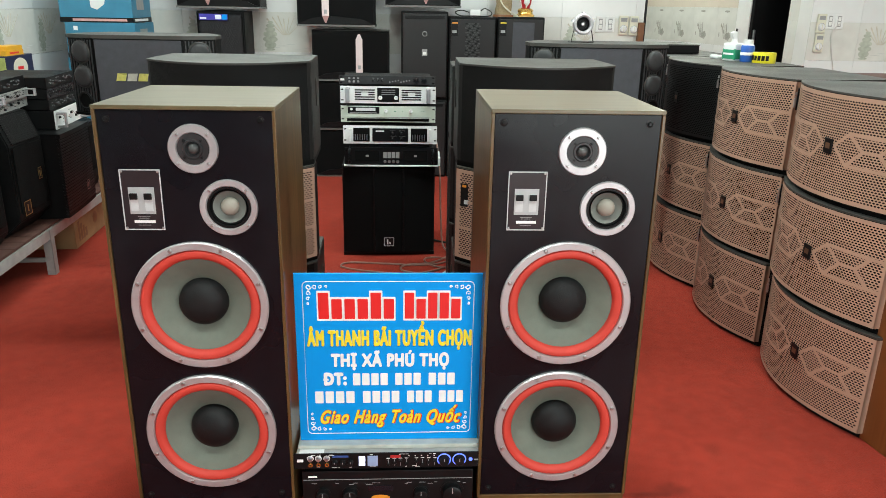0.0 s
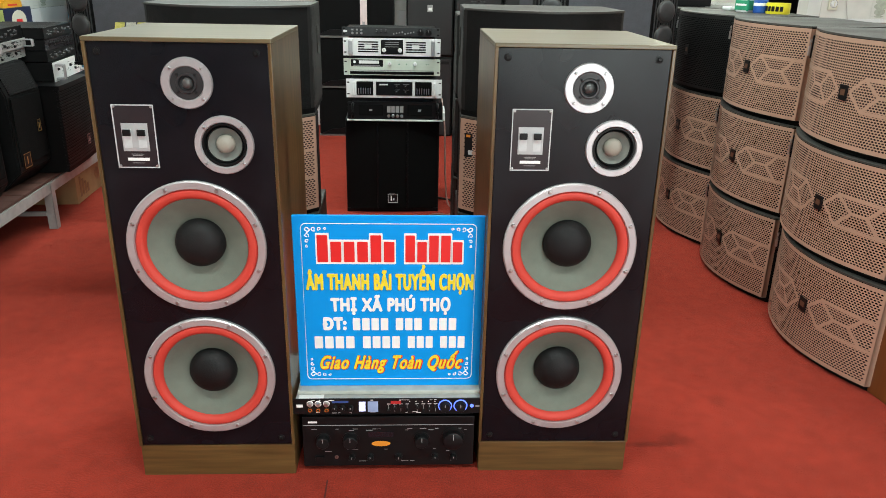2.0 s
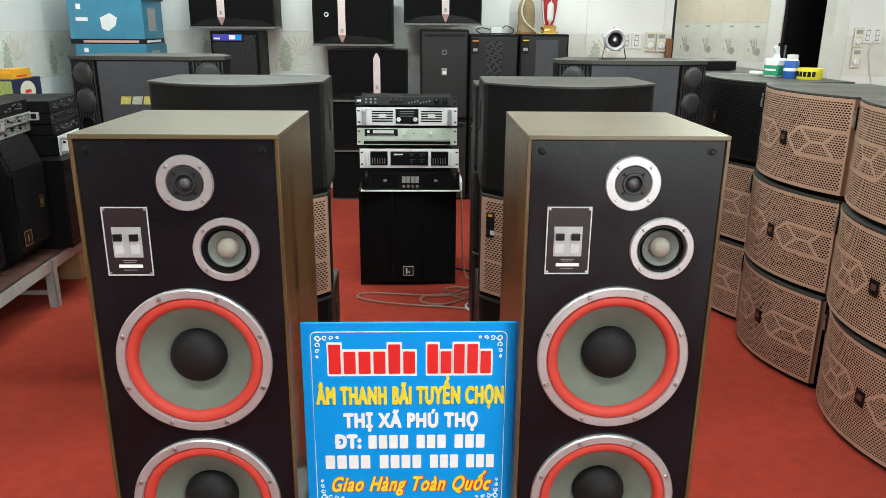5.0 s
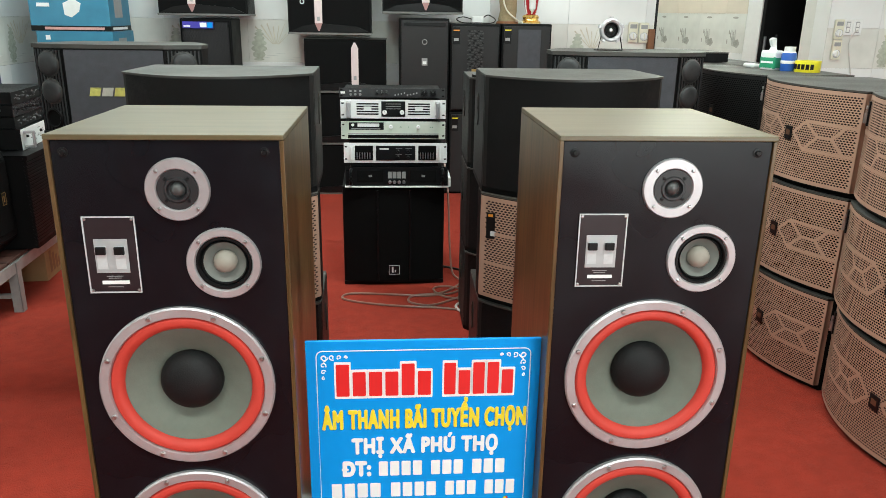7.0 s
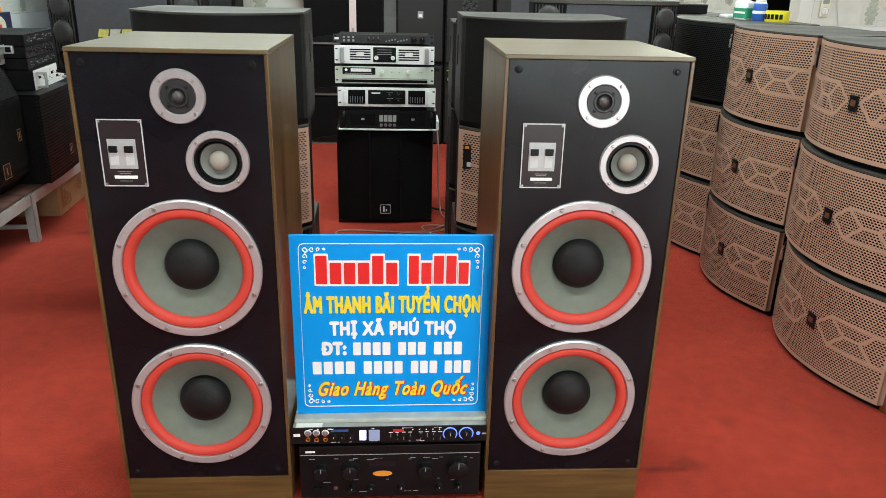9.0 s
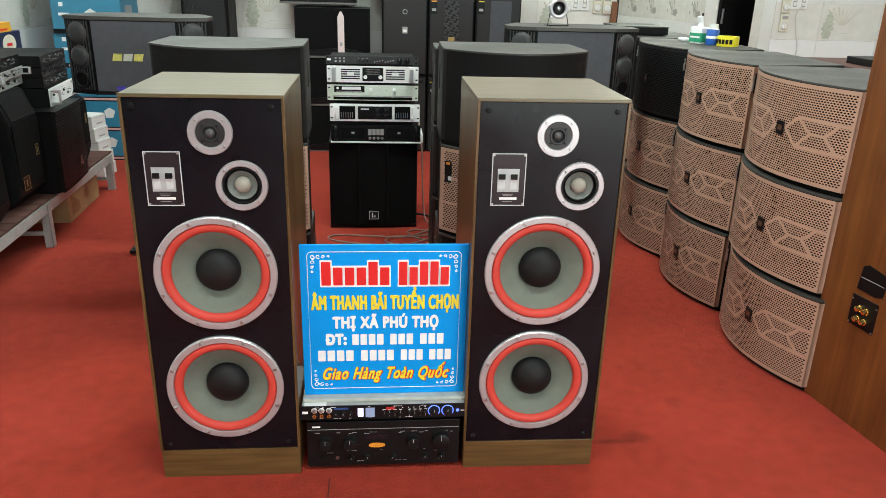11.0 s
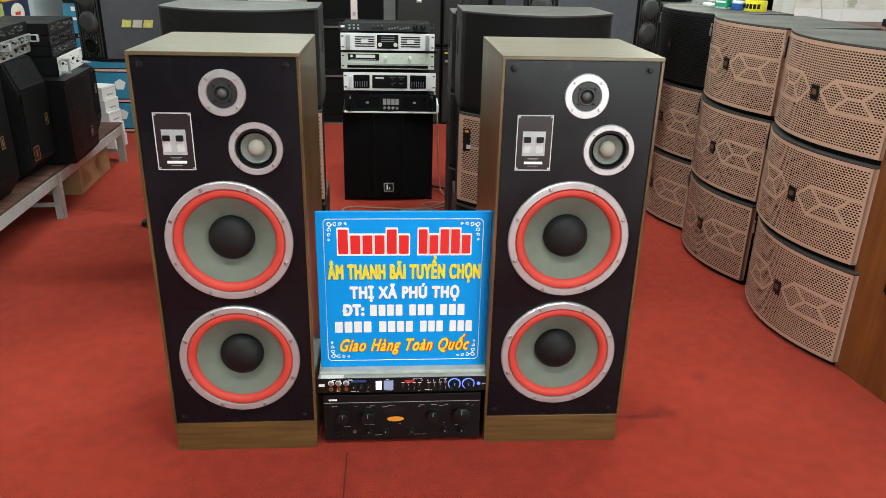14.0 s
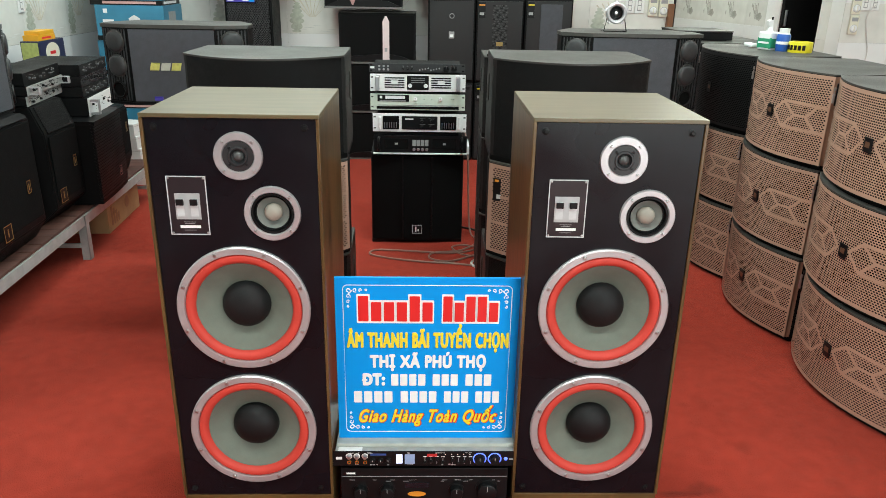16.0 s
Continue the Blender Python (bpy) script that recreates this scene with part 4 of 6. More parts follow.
def cabinet(m, w, d, h, grille, label, top=GREY_TOP, group="stacked karaoke speakers", sticker=None, badge_at=0.593, handle=False, latch=True, lines=()):
    t = thing("karaoke_speaker", m, label, "loudspeaker", group)
    n = 20
    tp = 0.006 if handle else 0.05      # how far the sides draw in towards the back

    def plan(lip):
        front = [(-w / 2 + w * i / n, bow(-w / 2 + w * i / n, w) - lip) for i in range(n + 1)]
        return front + [(w / 2, 0.09), (w / 2 - tp, d), (-w / 2 + tp, d), (-w / 2, 0.09)]

    inner = [(x, y + 0.012) for x, y in plan(0.0)[:n + 1]] + plan(0.0)[n + 1:]
    part("body", prism(B(), inner, 0.0205, h - 0.0065), CAB_GREY if handle else BACKING, t, "dark body behind the grille")
    # the board's extra thickness draws the dark shaded gap between stacked units
    part("bottom_board", prism(B(), plan(-0.022), 0.0, 0.0200), BLACK_PAINT, t, "black bottom board, thickened to draw the shaded gap")
    part("top_board", prism(B(), plan(0.001), h - 0.006, h), top, t, "dusty dark grey top board")
    for s in (-1, 1):
        bm = prism(B(), [(s * (w / 2 + 0.0015), 0.017), (s * (w / 2 + 0.0015), 0.092), (s * (w / 2 + 0.0015 - tp), d - 0.001), (s * (w / 2 - 0.012 - tp), d - 0.001), (s * (w / 2 - 0.012), 0.092), (s * (w / 2 - 0.012), 0.017)], 0.0205, h - 0.0065)
        part("side_panel", bm, CAB_GREY if handle else BLACK_PAINT, t, "textured dark side panel")
        if handle:
            hb = B()
            lathe(hb, [(0.034, 0.0), (0.036, 0.004), (0.028, 0.0045), (0.026, 0.0)], (0, 0, 0), "x" if s > 0 else "-x", 24)
            for v in hb.verts:
                v.co.y *= 0.62
                v.co.z *= 1.5
            hp = part("handle_rim", hb, GREY_TOP, t, "recessed side handle", True)
            hp.matrix_basis = pose(s * (w / 2 - 0.0006), 0.17, h * 0.66, 0, 0, s * 1.6)
            hb = B()
            lathe(hb, [(0, 0.002), (0.026, 0.002), (0.027, 0.0)], (0, 0, 0), "x" if s > 0 else "-x", 24)
            for v in hb.verts:
                v.co.y *= 0.62
                v.co.z *= 1.5
            part("handle_cup", hb, BACKING, t, "dark handle cup").matrix_basis = pose(s * (w / 2 - 0.0006), 0.17, h * 0.66, 0, 0, s * 1.6)
    g = new("grille", grille)
    g.parent = t
    g.matrix_basis = pose(0, 0, 0.0210)
    for me in lines:
        o = new("line_pattern", me)
        o.parent = t
        o.matrix_basis = pose(0, 0, 0.0210)
    x = (badge_at - 0.5) * w
    part("badge", box(B(), -0.021, 0.021, -0.003, 0.001, -0.024, 0.024, 0.001), BLACK, t, "square black badge", m=pose(x, bow(x, w) - 0.0012, h * 0.49 + 0.011, 0, 0, 8 * x / w))
    part("badge_mark", box(B(), -0.012, 0.012, -0.0036, -0.003, -0.008, 0.010), DULL_COPPER, t, "dull copper mark", m=pose(x, bow(x, w) - 0.0012, h * 0.49 + 0.011, 0, 0, 8 * x / w))
    if latch:
        lx = -w / 2 + 0.026
        lm = pose(lx, bow(lx, w) - 0.001, h * 0.80, 0, 0, -28)
        catch = part("latch", box(B(), -0.015, 0.012, -0.006, 0.0, -0.034, 0.044, 0.002), BLACK, t, "black corner latch with chromed catch", m=lm)
        part("catch_plate", box(B(), -0.008, 0.009, -0.015, -0.006, -0.026, 0.008, 0.003), STEEL, catch, "chromed catch")
        part("catch_hook", box(B(), -0.005, 0.007, -0.013, -0.006, 0.018, 0.030, 0.002), STEEL, catch, "chromed hook")
        part("catch_pin", tube(B(), [(-0.011, -0.010, 0.012), (0.011, -0.010, 0.012)], 0.0028, 8), STEEL, catch, "steel pin")
    if sticker is not None:
        ang = -30 if sticker < 0 else 30
        sxx = sticker * w
        part("sticker", box(B(), -0.024, 0.024, -0.0012, 0, 0.225, 0.312), BLACK, t, "black price sticker", m=pose(sxx, bow(sxx, w) - 0.002, 0, 0, 0, ang))
        part("sticker_print", box(B(), -0.018, -0.002, -0.0018, -0.0012, 0.298, 0.307), RED_INK, t, "orange printed patch", m=pose(sxx, bow(sxx, w) - 0.002, 0, 0, 0, ang)).active_material = ORANGE_STICKER
        part("sticker_code", box(B(), -0.009, 0.009, -0.0018, -0.0012, 0.235, 0.251), SLOT_PALE, t, "pale patch", m=pose(sxx, bow(sxx, w) - 0.002, 0, 0, 0, ang))
    return t


def line_mesh(name, w, h, material, chosen, half=0.0052):
    """The raised line pattern that lies on a bowed grille."""
    bm = B()
    for (u0, v0), (u1, v1) in chosen:
        a, b = Vector((u0 * w - w / 2, v0 * h)), Vector((u1 * w - w / 2, v1 * h))
        a.x, b.x = max(-w / 2 + 0.004, min(w / 2 - 0.004, a.x)), max(-w / 2 + 0.004, min(w / 2 - 0.004, b.x))
        d = (b - a).normalized()
        s = Vector((-d.y, d.x)) * half
        a, b = a - d * half * 0.6, b + d * half * 0.6
        prev = None
        for i in range(9):
            p = a.lerp(b, i / 8)
            q = []
            for e in (p + s, p - s):
                x = max(-w / 2, min(w / 2, e.x))
                q.append(bm.verts.new((x, bow(x, w) - 0.0012, e.y)))
            if prev:
                bm.faces.new((prev[0], prev[1], q[1], q[0]))
            prev = q
    return mesh_from(name, bm, material)


CH = 0.3565
G_PEACH = grille_mesh("peach_grille", CW + 0.003, CH - 0.029, PEACH)
L_PEACH = [line_mesh("line_pattern", CW + 0.003, CH - 0.029, PEACH, c) for c in (LINES[:11], LINES[11:])]
G_BLACK = grille_mesh("black_grille", CW + 0.003, CH - 0.029, DARK_GRILLE)
STACKS = ((1.557, 2.356), (1.543, 3.018), (1.535, 3.668), (1.53, 4.334))
for si, (sx, sy) in enumerate(STACKS):
    for level in range(3):
        black = si >= 2 and level == 2
        random.seed(si * 7 + level)
        cabinet(pose(sx + random.uniform(-0.004, 0.004), sy - (0.022 if si == 0 and level == 0 else 0.0), level * CH, 0, 0, -90 + random.uniform(-0.8, 0.8)), CW, CD, CH, G_BLACK if black else G_PEACH,
                "black karaoke speaker with perforated bowed front on a stack" if black else "peach perforated karaoke speaker with line pattern, black body, stacked", lines=() if black else L_PEACH)

# centre stacks behind the towers: black over peach over black
CW2, CH2 = 0.560, 0.37
G_PEACH2 = grille_mesh("peach_grille", CW2 + 0.003, CH2 - 0.029, PEACH)
L_PEACH2 = [line_mesh("line_pattern", CW2 + 0.003, CH2 - 0.029, PEACH, c) for c in (LINES[:11], LINES[11:])]
G_BLACK2 = grille_mesh("black_grille", CW2 - 0.02, CH2 - 0.029, FINE_MESH, solid=True)
for cx, side, cy in ((-0.503, -1, 2.695), (0.585, 1, 2.695)):
    for level in range(3):
        mid = level == 1
        cabinet(pose(cx, cy, level * CH2), CW2, 0.31, CH2, G_PEACH2 if mid else G_BLACK2,
                "black karaoke speaker with peach perforated front in a stack" if mid else "black karaoke speaker with bowed mesh front and side handles",
                group="centre stacks", sticker=(-0.44 if side > 0 else None) if mid else None, handle=not mid, latch=False, lines=L_PEACH2 if mid else ())
# a second black stack just behind
for level in range(3):
    cabinet(pose(0.60, 3.28, level * 0.352), 0.56, 0.30, 0.352, G_BLACK2, "black karaoke speaker standing behind another stack", group="rear centre stack", handle=True, latch=False)

# ---- brown tower cabinets seen from behind ----


def brown_tower(m, label):
    t = thing("wooden_speaker_cabinet", m, label, "loudspeaker", "brown wooden cabinets")
    w, d, h = 0.405, 0.42, 1.33
    part("body", box(B(), -w / 2, w / 2, 0, d, 0.0, h, 0.003), TEAK, t, "red-brown veneered back")
    cup = part("terminal_cup", box(B(), -0.056, 0.050, -0.003, 0.0, 0.335, 0.437, 0.001), BLACK, t, "black terminal plate", m=pose(-0.01, 0, 0.0))
    for bx in (-0.018, 0.010):
        for bz in (0.362, 0.398):
            part("binding_post", lathe(B(), [(0.0, 0.016), (0.004, 0.016), (0.009, 0.014), (0.009, 0.004), (0.011, 0.003), (0.011, 0.0)], (bx, -0.003, bz), segs=16), GOLD, cup, "gold binding post", True)
    for bx in (-0.052, 0.046):
        for bz in (0.339, 0.421):
            part("screw", lathe(B(), [(0, 0.002), (0.0025, 0.0015), (0.003, 0)], (bx, -0.003, bz), segs=8), STEEL, cup)
    part("port_patch", slab(B(), [(-0.058, 0.458), (-0.050, 0.537), (-0.03, 0.546), (0.038, 0.536), (0.050, 0.522), (0.046, 0.466), (0.02, 0.456)], -0.003, 0.0), BLACK, t, "torn black label patch")
    part("patch_fold", box(B(), -0.05, 0.044, -0.0036, -0.003, 0.498, 0.5005), GREY_LEGEND, t)
    return t


brown_tower(pose(1.605, 1.832, 0, 0, 0, -81), "tall red-brown veneered speaker cabinet, back with terminals")
brown_tower(pose(1.67, 1.365, 0, 0, 0, -81), "tall red-brown veneered speaker cabinet beside its twin")

# low cabinet and player behind the peach stacks
lowcab = thing("side_cabinet", pose(2.29, 2.78, 0), "dark brown wooden cabinet behind the stacks", "cabinet")
part("body", box(B(), -0.28, 0.28, -0.34, 0.34, 0, 1.04, 0.004), TEAK, lowcab)
part("top", box(B(), -0.31, 0.31, -0.36, 0.36, 1.041, 1.062, 0.003), BENCH_WOOD, lowcab)
deck_behind = thing("rack_case", pose(1.59, 4.17, 3 * CH), "flat black case lying on a stack of speakers", "case")
part("body", box(B(), -0.15, 0.153, 0.0, 0.30, 0.004, 0.046, 0.004), BLACK_PAINT, deck_behind)
part("lid", box(B(), -0.152, 0.155, -0.002, 0.302, 0.0462, 0.052, 0.002), GREY_TOP, deck_behind, "dusty grey lid")
part("foot_bar", box(B(), -0.13, 0.13, 0.02, 0.28, 0.0, 0.004), BLACK, deck_behind)
solo("media_player", box(B(), 2.06, 2.36, 2.55, 2.92, 1.0622, 1.092, 0.004), BLACK, "flat black player on a dark brown cabinet", "player")

# bottles, phone and tape on the black cabinet
bz = 3 * CH
b1 = thing("spray_bottle", pose(1.725, 3.69, bz, 0, 0, 25) @ Matrix.Scale(1.12, 4), "white bottle with green label and white trigger", "bottle")
part("body", box(B(), -0.028, 0.028, -0.035, 0.035, 0, 0.075, 0.008), WHITE_PLASTIC, b1)
part("label", box(B(), -0.0285, 0.0285, -0.0355, 0.0355, 0.004, 0.052, 0.006), GREEN_LABEL, b1, "green label")
part("label_bar", box(B(), -0.0292, -0.0285, -0.028, 0.028, 0.026, 0.034), WHITE_INK, b1, "white print bar")
part("neck", lathe(B(), [(0.018, 0.073), (0.013, 0.080), (0.011, 0.092), (0, 0.093)], axis="z", segs=14), WHITE_PLASTIC, b1, "", True)
part("trigger", slab(B(), [(-0.012, 0.092), (0.010, 0.092), (0.006, 0.102), (0.004, 0.122), (-0.006, 0.124), (-0.024, 0.118), (-0.022, 0.110)], -0.007, 0.007), WHITE_PLASTIC, b1, "white trigger head")
part("nozzle", tube(B(), [(0.004, 0, 0.118), (0.006, 0, 0.135)], 0.004, 8), BLACK, b1, "black nozzle")
b2 = thing("bottle", pose(1.765, 3.62, bz) @ Matrix.Scale(1.05, 4), "blue and white plastic bottle", "bottle")
part("body", lathe(B(), [(0, 0), (0.028, 0), (0.030, 0.006), (0.030, 0.066), (0.027, 0.074)], axis="z", segs=24), BLUE_LABEL, b2, "blue sleeve", True)
part("cap", lathe(B(), [(0.027, 0.074), (0.022, 0.078), (0.0225, 0.098), (0, 0.099)], axis="z", segs=24), WHITE_PLASTIC, b2, "white cap", True)
part("print_bar", lathe(B(), [(0.0303, 0.03), (0.0306, 0.031), (0.0306, 0.042), (0.0303, 0.043)], axis="z", segs=24), WHITE_INK, b2, "white print band", True)
tp = thing("tape_roll", pose(1.825, 3.565, bz), "roll of yellow tape lying flat", "tape")
part("roll", lathe(B(), [(0.035, 0.0), (0.052, 0.0), (0.053, 0.004), (0.053, 0.044), (0.052, 0.048), (0.035, 0.048), (0.035, 0.0)], axis="z", segs=32), YELLOW_TAPE, tp, "", True)
for i in range(9):
    a = radians(100 + 20 * i)
    part("print_bar", box(B(), -0.0007, 0.0006, -0.007, 0.007, 0.012, 0.034), BLACK, tp, "black print bar", m=pose(0.0531 * math.cos(a), 0.0531 * math.sin(a), 0, 0, 0, math.degrees(a)))
solo("handset", box(B(), 1.69, 1.73, 3.79, 3.89, bz, bz + 0.018, 0.007), WHITE_PLASTIC, "white remote lying on a black speaker", "remote")

# ---- subwoofer with a pile of rack amplifiers ----
sub = thing("subwoofer", pose(0.031, 3.835, 0, 0, 0, 1.2), "black subwoofer with ribbed mesh front and small square badge", "subwoofer")
part("body", box(B(), -0.245, 0.245, 0.035, 0.50, 0.012, 0.497, 0.006), BLACK_PAINT, sub)


def curved_panel(bm, w, z0, z1, bulge, y=0.03, n=16, thick=0.012):
    out = [(-w / 2 + w * i / n, y - bulge * (1 - (2 * i / n - 1) ** 2)) for i in range(n + 1)]
    return prism(bm, out + [(x, yy + thick + bulge * 1.0 if False else y + thick) for x, yy in out[::-1][:1]] + [(-w / 2, y + thick)], z0, z1)


part("front_grille", curved_panel(B(), 0.470, 0.022, 0.484, 0.028), GREY_CLOTH, sub, "fine black mesh front").active_material = BLACK_CLOTH
for s in (-1, 1):
    part("grille_rib", box(B(), s * 0.078 - 0.004, s * 0.078 + 0.004, -0.004, 0.01, 0.024, 0.482, 0.002), BLACK, sub, "vertical crease")
part("badge", box(B(), -0.024, 0.024, -0.005, 0.0, 0.062, 0.106, 0.001), BLACK, sub, "black badge with a pale rim")
bm = B()
for a in ((-0.026, 0.026, 0.060, 0.062), (-0.026, 0.026, 0.106, 0.108), (-0.026, -0.024, 0.062, 0.106), (0.024, 0.026, 0.062, 0.106), (-0.012, -0.004, 0.070, 0.098), (0.002, 0.008, 0.072, 0.084)):
    box(bm, a[0], a[1], -0.0058, -0.004, a[2], a[3])
part("badge_rim", bm, SILVER, sub, "pale rim and mark")
part("foot_strip", box(B(), -0.245, 0.245, 0.028, 0.05, 0.0, 0.02, 0.003), BLACK, sub)
solo("foam_sheet", box(B(), -0.20, 0.29, 3.822, 4.25, 0.498, 0.504, 0.001), SHEET, "white foam sheet hanging over a subwoofer top", "sheet")
solo("foam_flap", prism(B(), [(0.288, 3.815), (0.300, 3.82), (0.304, 4.02), (0.296, 4.02)], 0.5045, 0.545), SHEET, "white foam corner turned up beside an amplifier", "sheet")


def rack_unit(m, face, h, label, name="power_amplifier", d=0.38, w=0.483):
    t = thing(name, m, label, "amplifier", "rack amplifiers")
    part("case", box(B(), -0.22, 0.22, 0.004, d, 0.004, h - 0.004, 0.002), BLACK_PAINT, t, "black steel case")
    part("faceplate", box(B(), -w / 2, w / 2, 0, 0.004, 0.001, h - 0.001, 0.001), face, t)
    hole = None
    for s in (-1, 1):
        for hz in (0.2, 0.8):
            if hole is None:
                hole = part("rack_slot", box(B(), -0.0055, 0.0055, -0.0006, 0, -0.003, 0.003, 0.0), BACKING, t, m=pose(s * (w / 2 - 0.010), 0, h * hz))
            else:
                repeat(hole, pose(s * (w / 2 - 0.010), 0, h * hz))
    return t


def vents(t, x0, x1, z0, z1, n, material=BACKING):
    step = (z1 - z0) / n
    for i in range(n):
        part("vent_slot", box(B(), x0, x1, -0.0008, 0, z0 + step * i + step * 0.2, z0 + step * i + step * 0.75), material, t)


def grip(t, x, z0, z1, material=STEEL):
    part("handle", tube(B(), smooth_path([(x, 0, z0), (x, -0.03, z0 + 0.004), (x, -0.034, (z0 + z1) / 2), (x, -0.03, z1 - 0.004), (x, 0, z1)], 4), 0.0075, 8), material, t, "rack handle", True)


RX = 0.039
a4 = rack_unit(pose(RX + 0.006, 3.835, 0.5045), BLACK, 0.092, "black power amplifier with four small knobs and vents")
for s in (-1, 1):
    part("vent_panel", box(B(), s * 0.125 - 0.062, s * 0.125 + 0.062, -0.0025, 0, 0.02, 0.075, 0.001), BLACK_CLOTH, a4, "black mesh vent")
    part("badge_bar", box(B(), s * 0.125 - 0.008, s * 0.125 + 0.008, -0.0032, -0.0025, 0.043, 0.053), GREY_LEGEND, a4)
    grip(a4, s * 0.215, 0.012, 0.080, BLACK)
for i in range(4):
    knob(a4, -0.033 + i * 0.022, 0.018, 0.007, 0.012, STEEL)
    part("meter_bar", box(B(), -0.042 + i * 0.022, -0.024 + i * 0.022, -0.0006, 0, 0.036, 0.068), GREY_LEGEND, a4)
a3 = rack_unit(pose(RX + 0.001, 3.835, 0.614), SILVER, 0.096, "silver power amplifier with black centre panel and fan windows")
part("centre_panel", box(B(), -0.092, 0.092, -0.003, 0, 0.014, 0.082, 0.003), BLACK, a3, "black control panel")
for i, (kx, kz) in enumerate(((0.012, 0.058), (0.058, 0.058), (0.012, 0.030), (0.058, 0.030))):
    knob(a3, kx, kz, 0.007, 0.010, BLACK, -0.003)
    part("legend_bar", box(B(), kx - 0.012, kx + 0.018, -0.0034, -0.003, kz + 0.011, kz + 0.0125), GREY_LEGEND, a3)
part("maker_bar", box(B(), -0.075, -0.032, -0.0036, -0.003, 0.064, 0.071), WHITE_INK, a3)
for s in (-1, 1):
    part("fan_window", box(B(), s * 0.148 - 0.042, s * 0.148 + 0.042, -0.002, 0, 0.014, 0.082, 0.003), BACKING, a3, "dark fan window")
    for k in range(6):
        part("fan_fin", box(B(), s * 0.148 - 0.034 + k * 0.012, s * 0.148 - 0.030 + k * 0.012, -0.003, -0.002, 0.02, 0.05), STEEL, a3)
    part("side_grip", box(B(), s * 0.205 - 0.006, s * 0.205 + 0.006, -0.022, 0, 0.015, 0.08, 0.004), SILVER, a3, "silver grip")
solo("support_pad", box(B(), -0.17, 0.24, 3.85, 4.2, 0.5968, 0.6135), BLACK, "black rubber pad between two amplifiers", "pad")
a2 = rack_unit(pose(RX - 0.009, 3.832, 0.7265), GREENISH, 0.084, "pale silver-green amplifier with black name panel")
part("name_panel", box(B(), -0.205, -0.045, -0.0015, 0, 0.044, 0.078), BLACK, a2, "black name panel")
part("name_bar", box(B(), -0.165, -0.065, -0.0021, -0.0015, 0.058, 0.073), WHITE_INK, a2, "white bar in place of the name")
part("name_dot", lathe(B(), [(0, 0.0022), (0.007, 0.0022), (0.007, 0.0015)], (-0.187, 0, 0.066), segs=16), WHITE_INK, a2)
part("model_bar", box(B(), -0.195, -0.06, -0.0021, -0.0015, 0.047, 0.051), GREY_LEGEND, a2)
part("lower_slot", box(B(), -0.21, 0.21, -0.0012, 0, 0.006, 0.020), BACKING, a2, "dark air slot")
part("slot_lip", box(B(), -0.21, 0.21, -0.0012, 0, 0.024, 0.027), GREY_LEGEND, a2)
for kx in (-0.012, 0.115):
    knob(a2, kx, 0.058, 0.008, 0.012, SILVER)
for kx in (0.03, 0.035, 0.07, 0.17, 0.18):
    part("led", box(B(), kx, kx + 0.003, -0.001, 0, 0.055, 0.059), GREEN_LABEL, a2)
a1 = rack_unit(pose(RX - 0.009, 3.828, 0.8215), SILVER, 0.088, "white-silver power amplifier with big handles and black meter panel")
part("meter_panel", box(B(), -0.055, 0.055, -0.002, 0, 0.01, 0.08, 0.002), BLACK, a1, "black meter panel")
for s in (-1, 1):
    vents(a1, s * 0.118 - 0.05, s * 0.118 + 0.05, 0.016, 0.074, 5)
    part("vent_badge", box(B(), s * 0.118 - 0.018, s * 0.118 + 0.018, -0.0014, -0.0008, 0.036, 0.056), SILVER, a1)
    bm = box(B(), s * 0.203 - 0.010, s * 0.203 + 0.010, -0.045, -0.035, 0.008, 0.08, 0.004)
    box(bm, s * 0.203 - 0.010, s * 0.203 + 0.010, -0.037, 0, 0.008, 0.018, 0.003)
    box(bm, s * 0.203 - 0.010, s * 0.203 + 0.010, -0.037, 0, 0.070, 0.08, 0.003)
    part("handle", bm, ALU, a1, "brushed strap handle")
    knob(a1, s * 0.04, 0.03, 0.009, 0.014, SILVER, -0.002)
for k in range(3):
    part("meter_bar", box(B(), -0.035, 0.035, -0.0026, -0.002, 0.045 + 0.011 * k, 0.0475 + 0.011 * k), GREY_LEGEND, a1)
mx = rack_unit(pose(RX - 0.013, 3.828, 0.917), CHEEK_GREY, 0.044, "black rack mixer with small knobs on top of the pile", "rack_mixer", 0.2)
for i in range(3):
    knob(mx, -0.19 + i * 0.022, 0.014, 0.005, 0.009, STEEL)
    knob(mx, -0.07 + i * 0.022, 0.02, 0.006, 0.009, BLACK)
    part("knob_mark", box(B(), -0.074 + i * 0.022, -0.066 + i * 0.022, -0.0008, 0, 0.030, 0.0325), GREY_LEGEND, mx)
    part("legend_bar", box(B(), -0.195 + i * 0.022, -0.185 + i * 0.022, -0.0006, 0, 0.026, 0.034), GREY_LEGEND, mx)
for i in range(8):
    part("fader_knob", box(B(), 0.01 + i * 0.014, 0.016 + i * 0.014, -0.007, 0, 0.010 + (i * 5 % 4) * 0.003, 0.016 + (i * 5 % 4) * 0.003), GREY_LEGEND, mx)
for kx in (0.145, 0.185):
    knob(mx, kx, 0.022, 0.013, 0.013, BLACK)
part("maker_bar", box(B(), -0.235, -0.215, -0.0006, 0, 0.018, 0.028), WHITE_INK, mx)

# cables on the carpet by the subwoofer
random.seed(11)


def cable(pts, r, material, label):
    pts = [(x, y, z if z else r) for x, y, z in pts]
    return solo("cable", tube(B(), smooth_path(pts, 8), r, 6), material, label, "cable", group="loose cables", smooth=True)


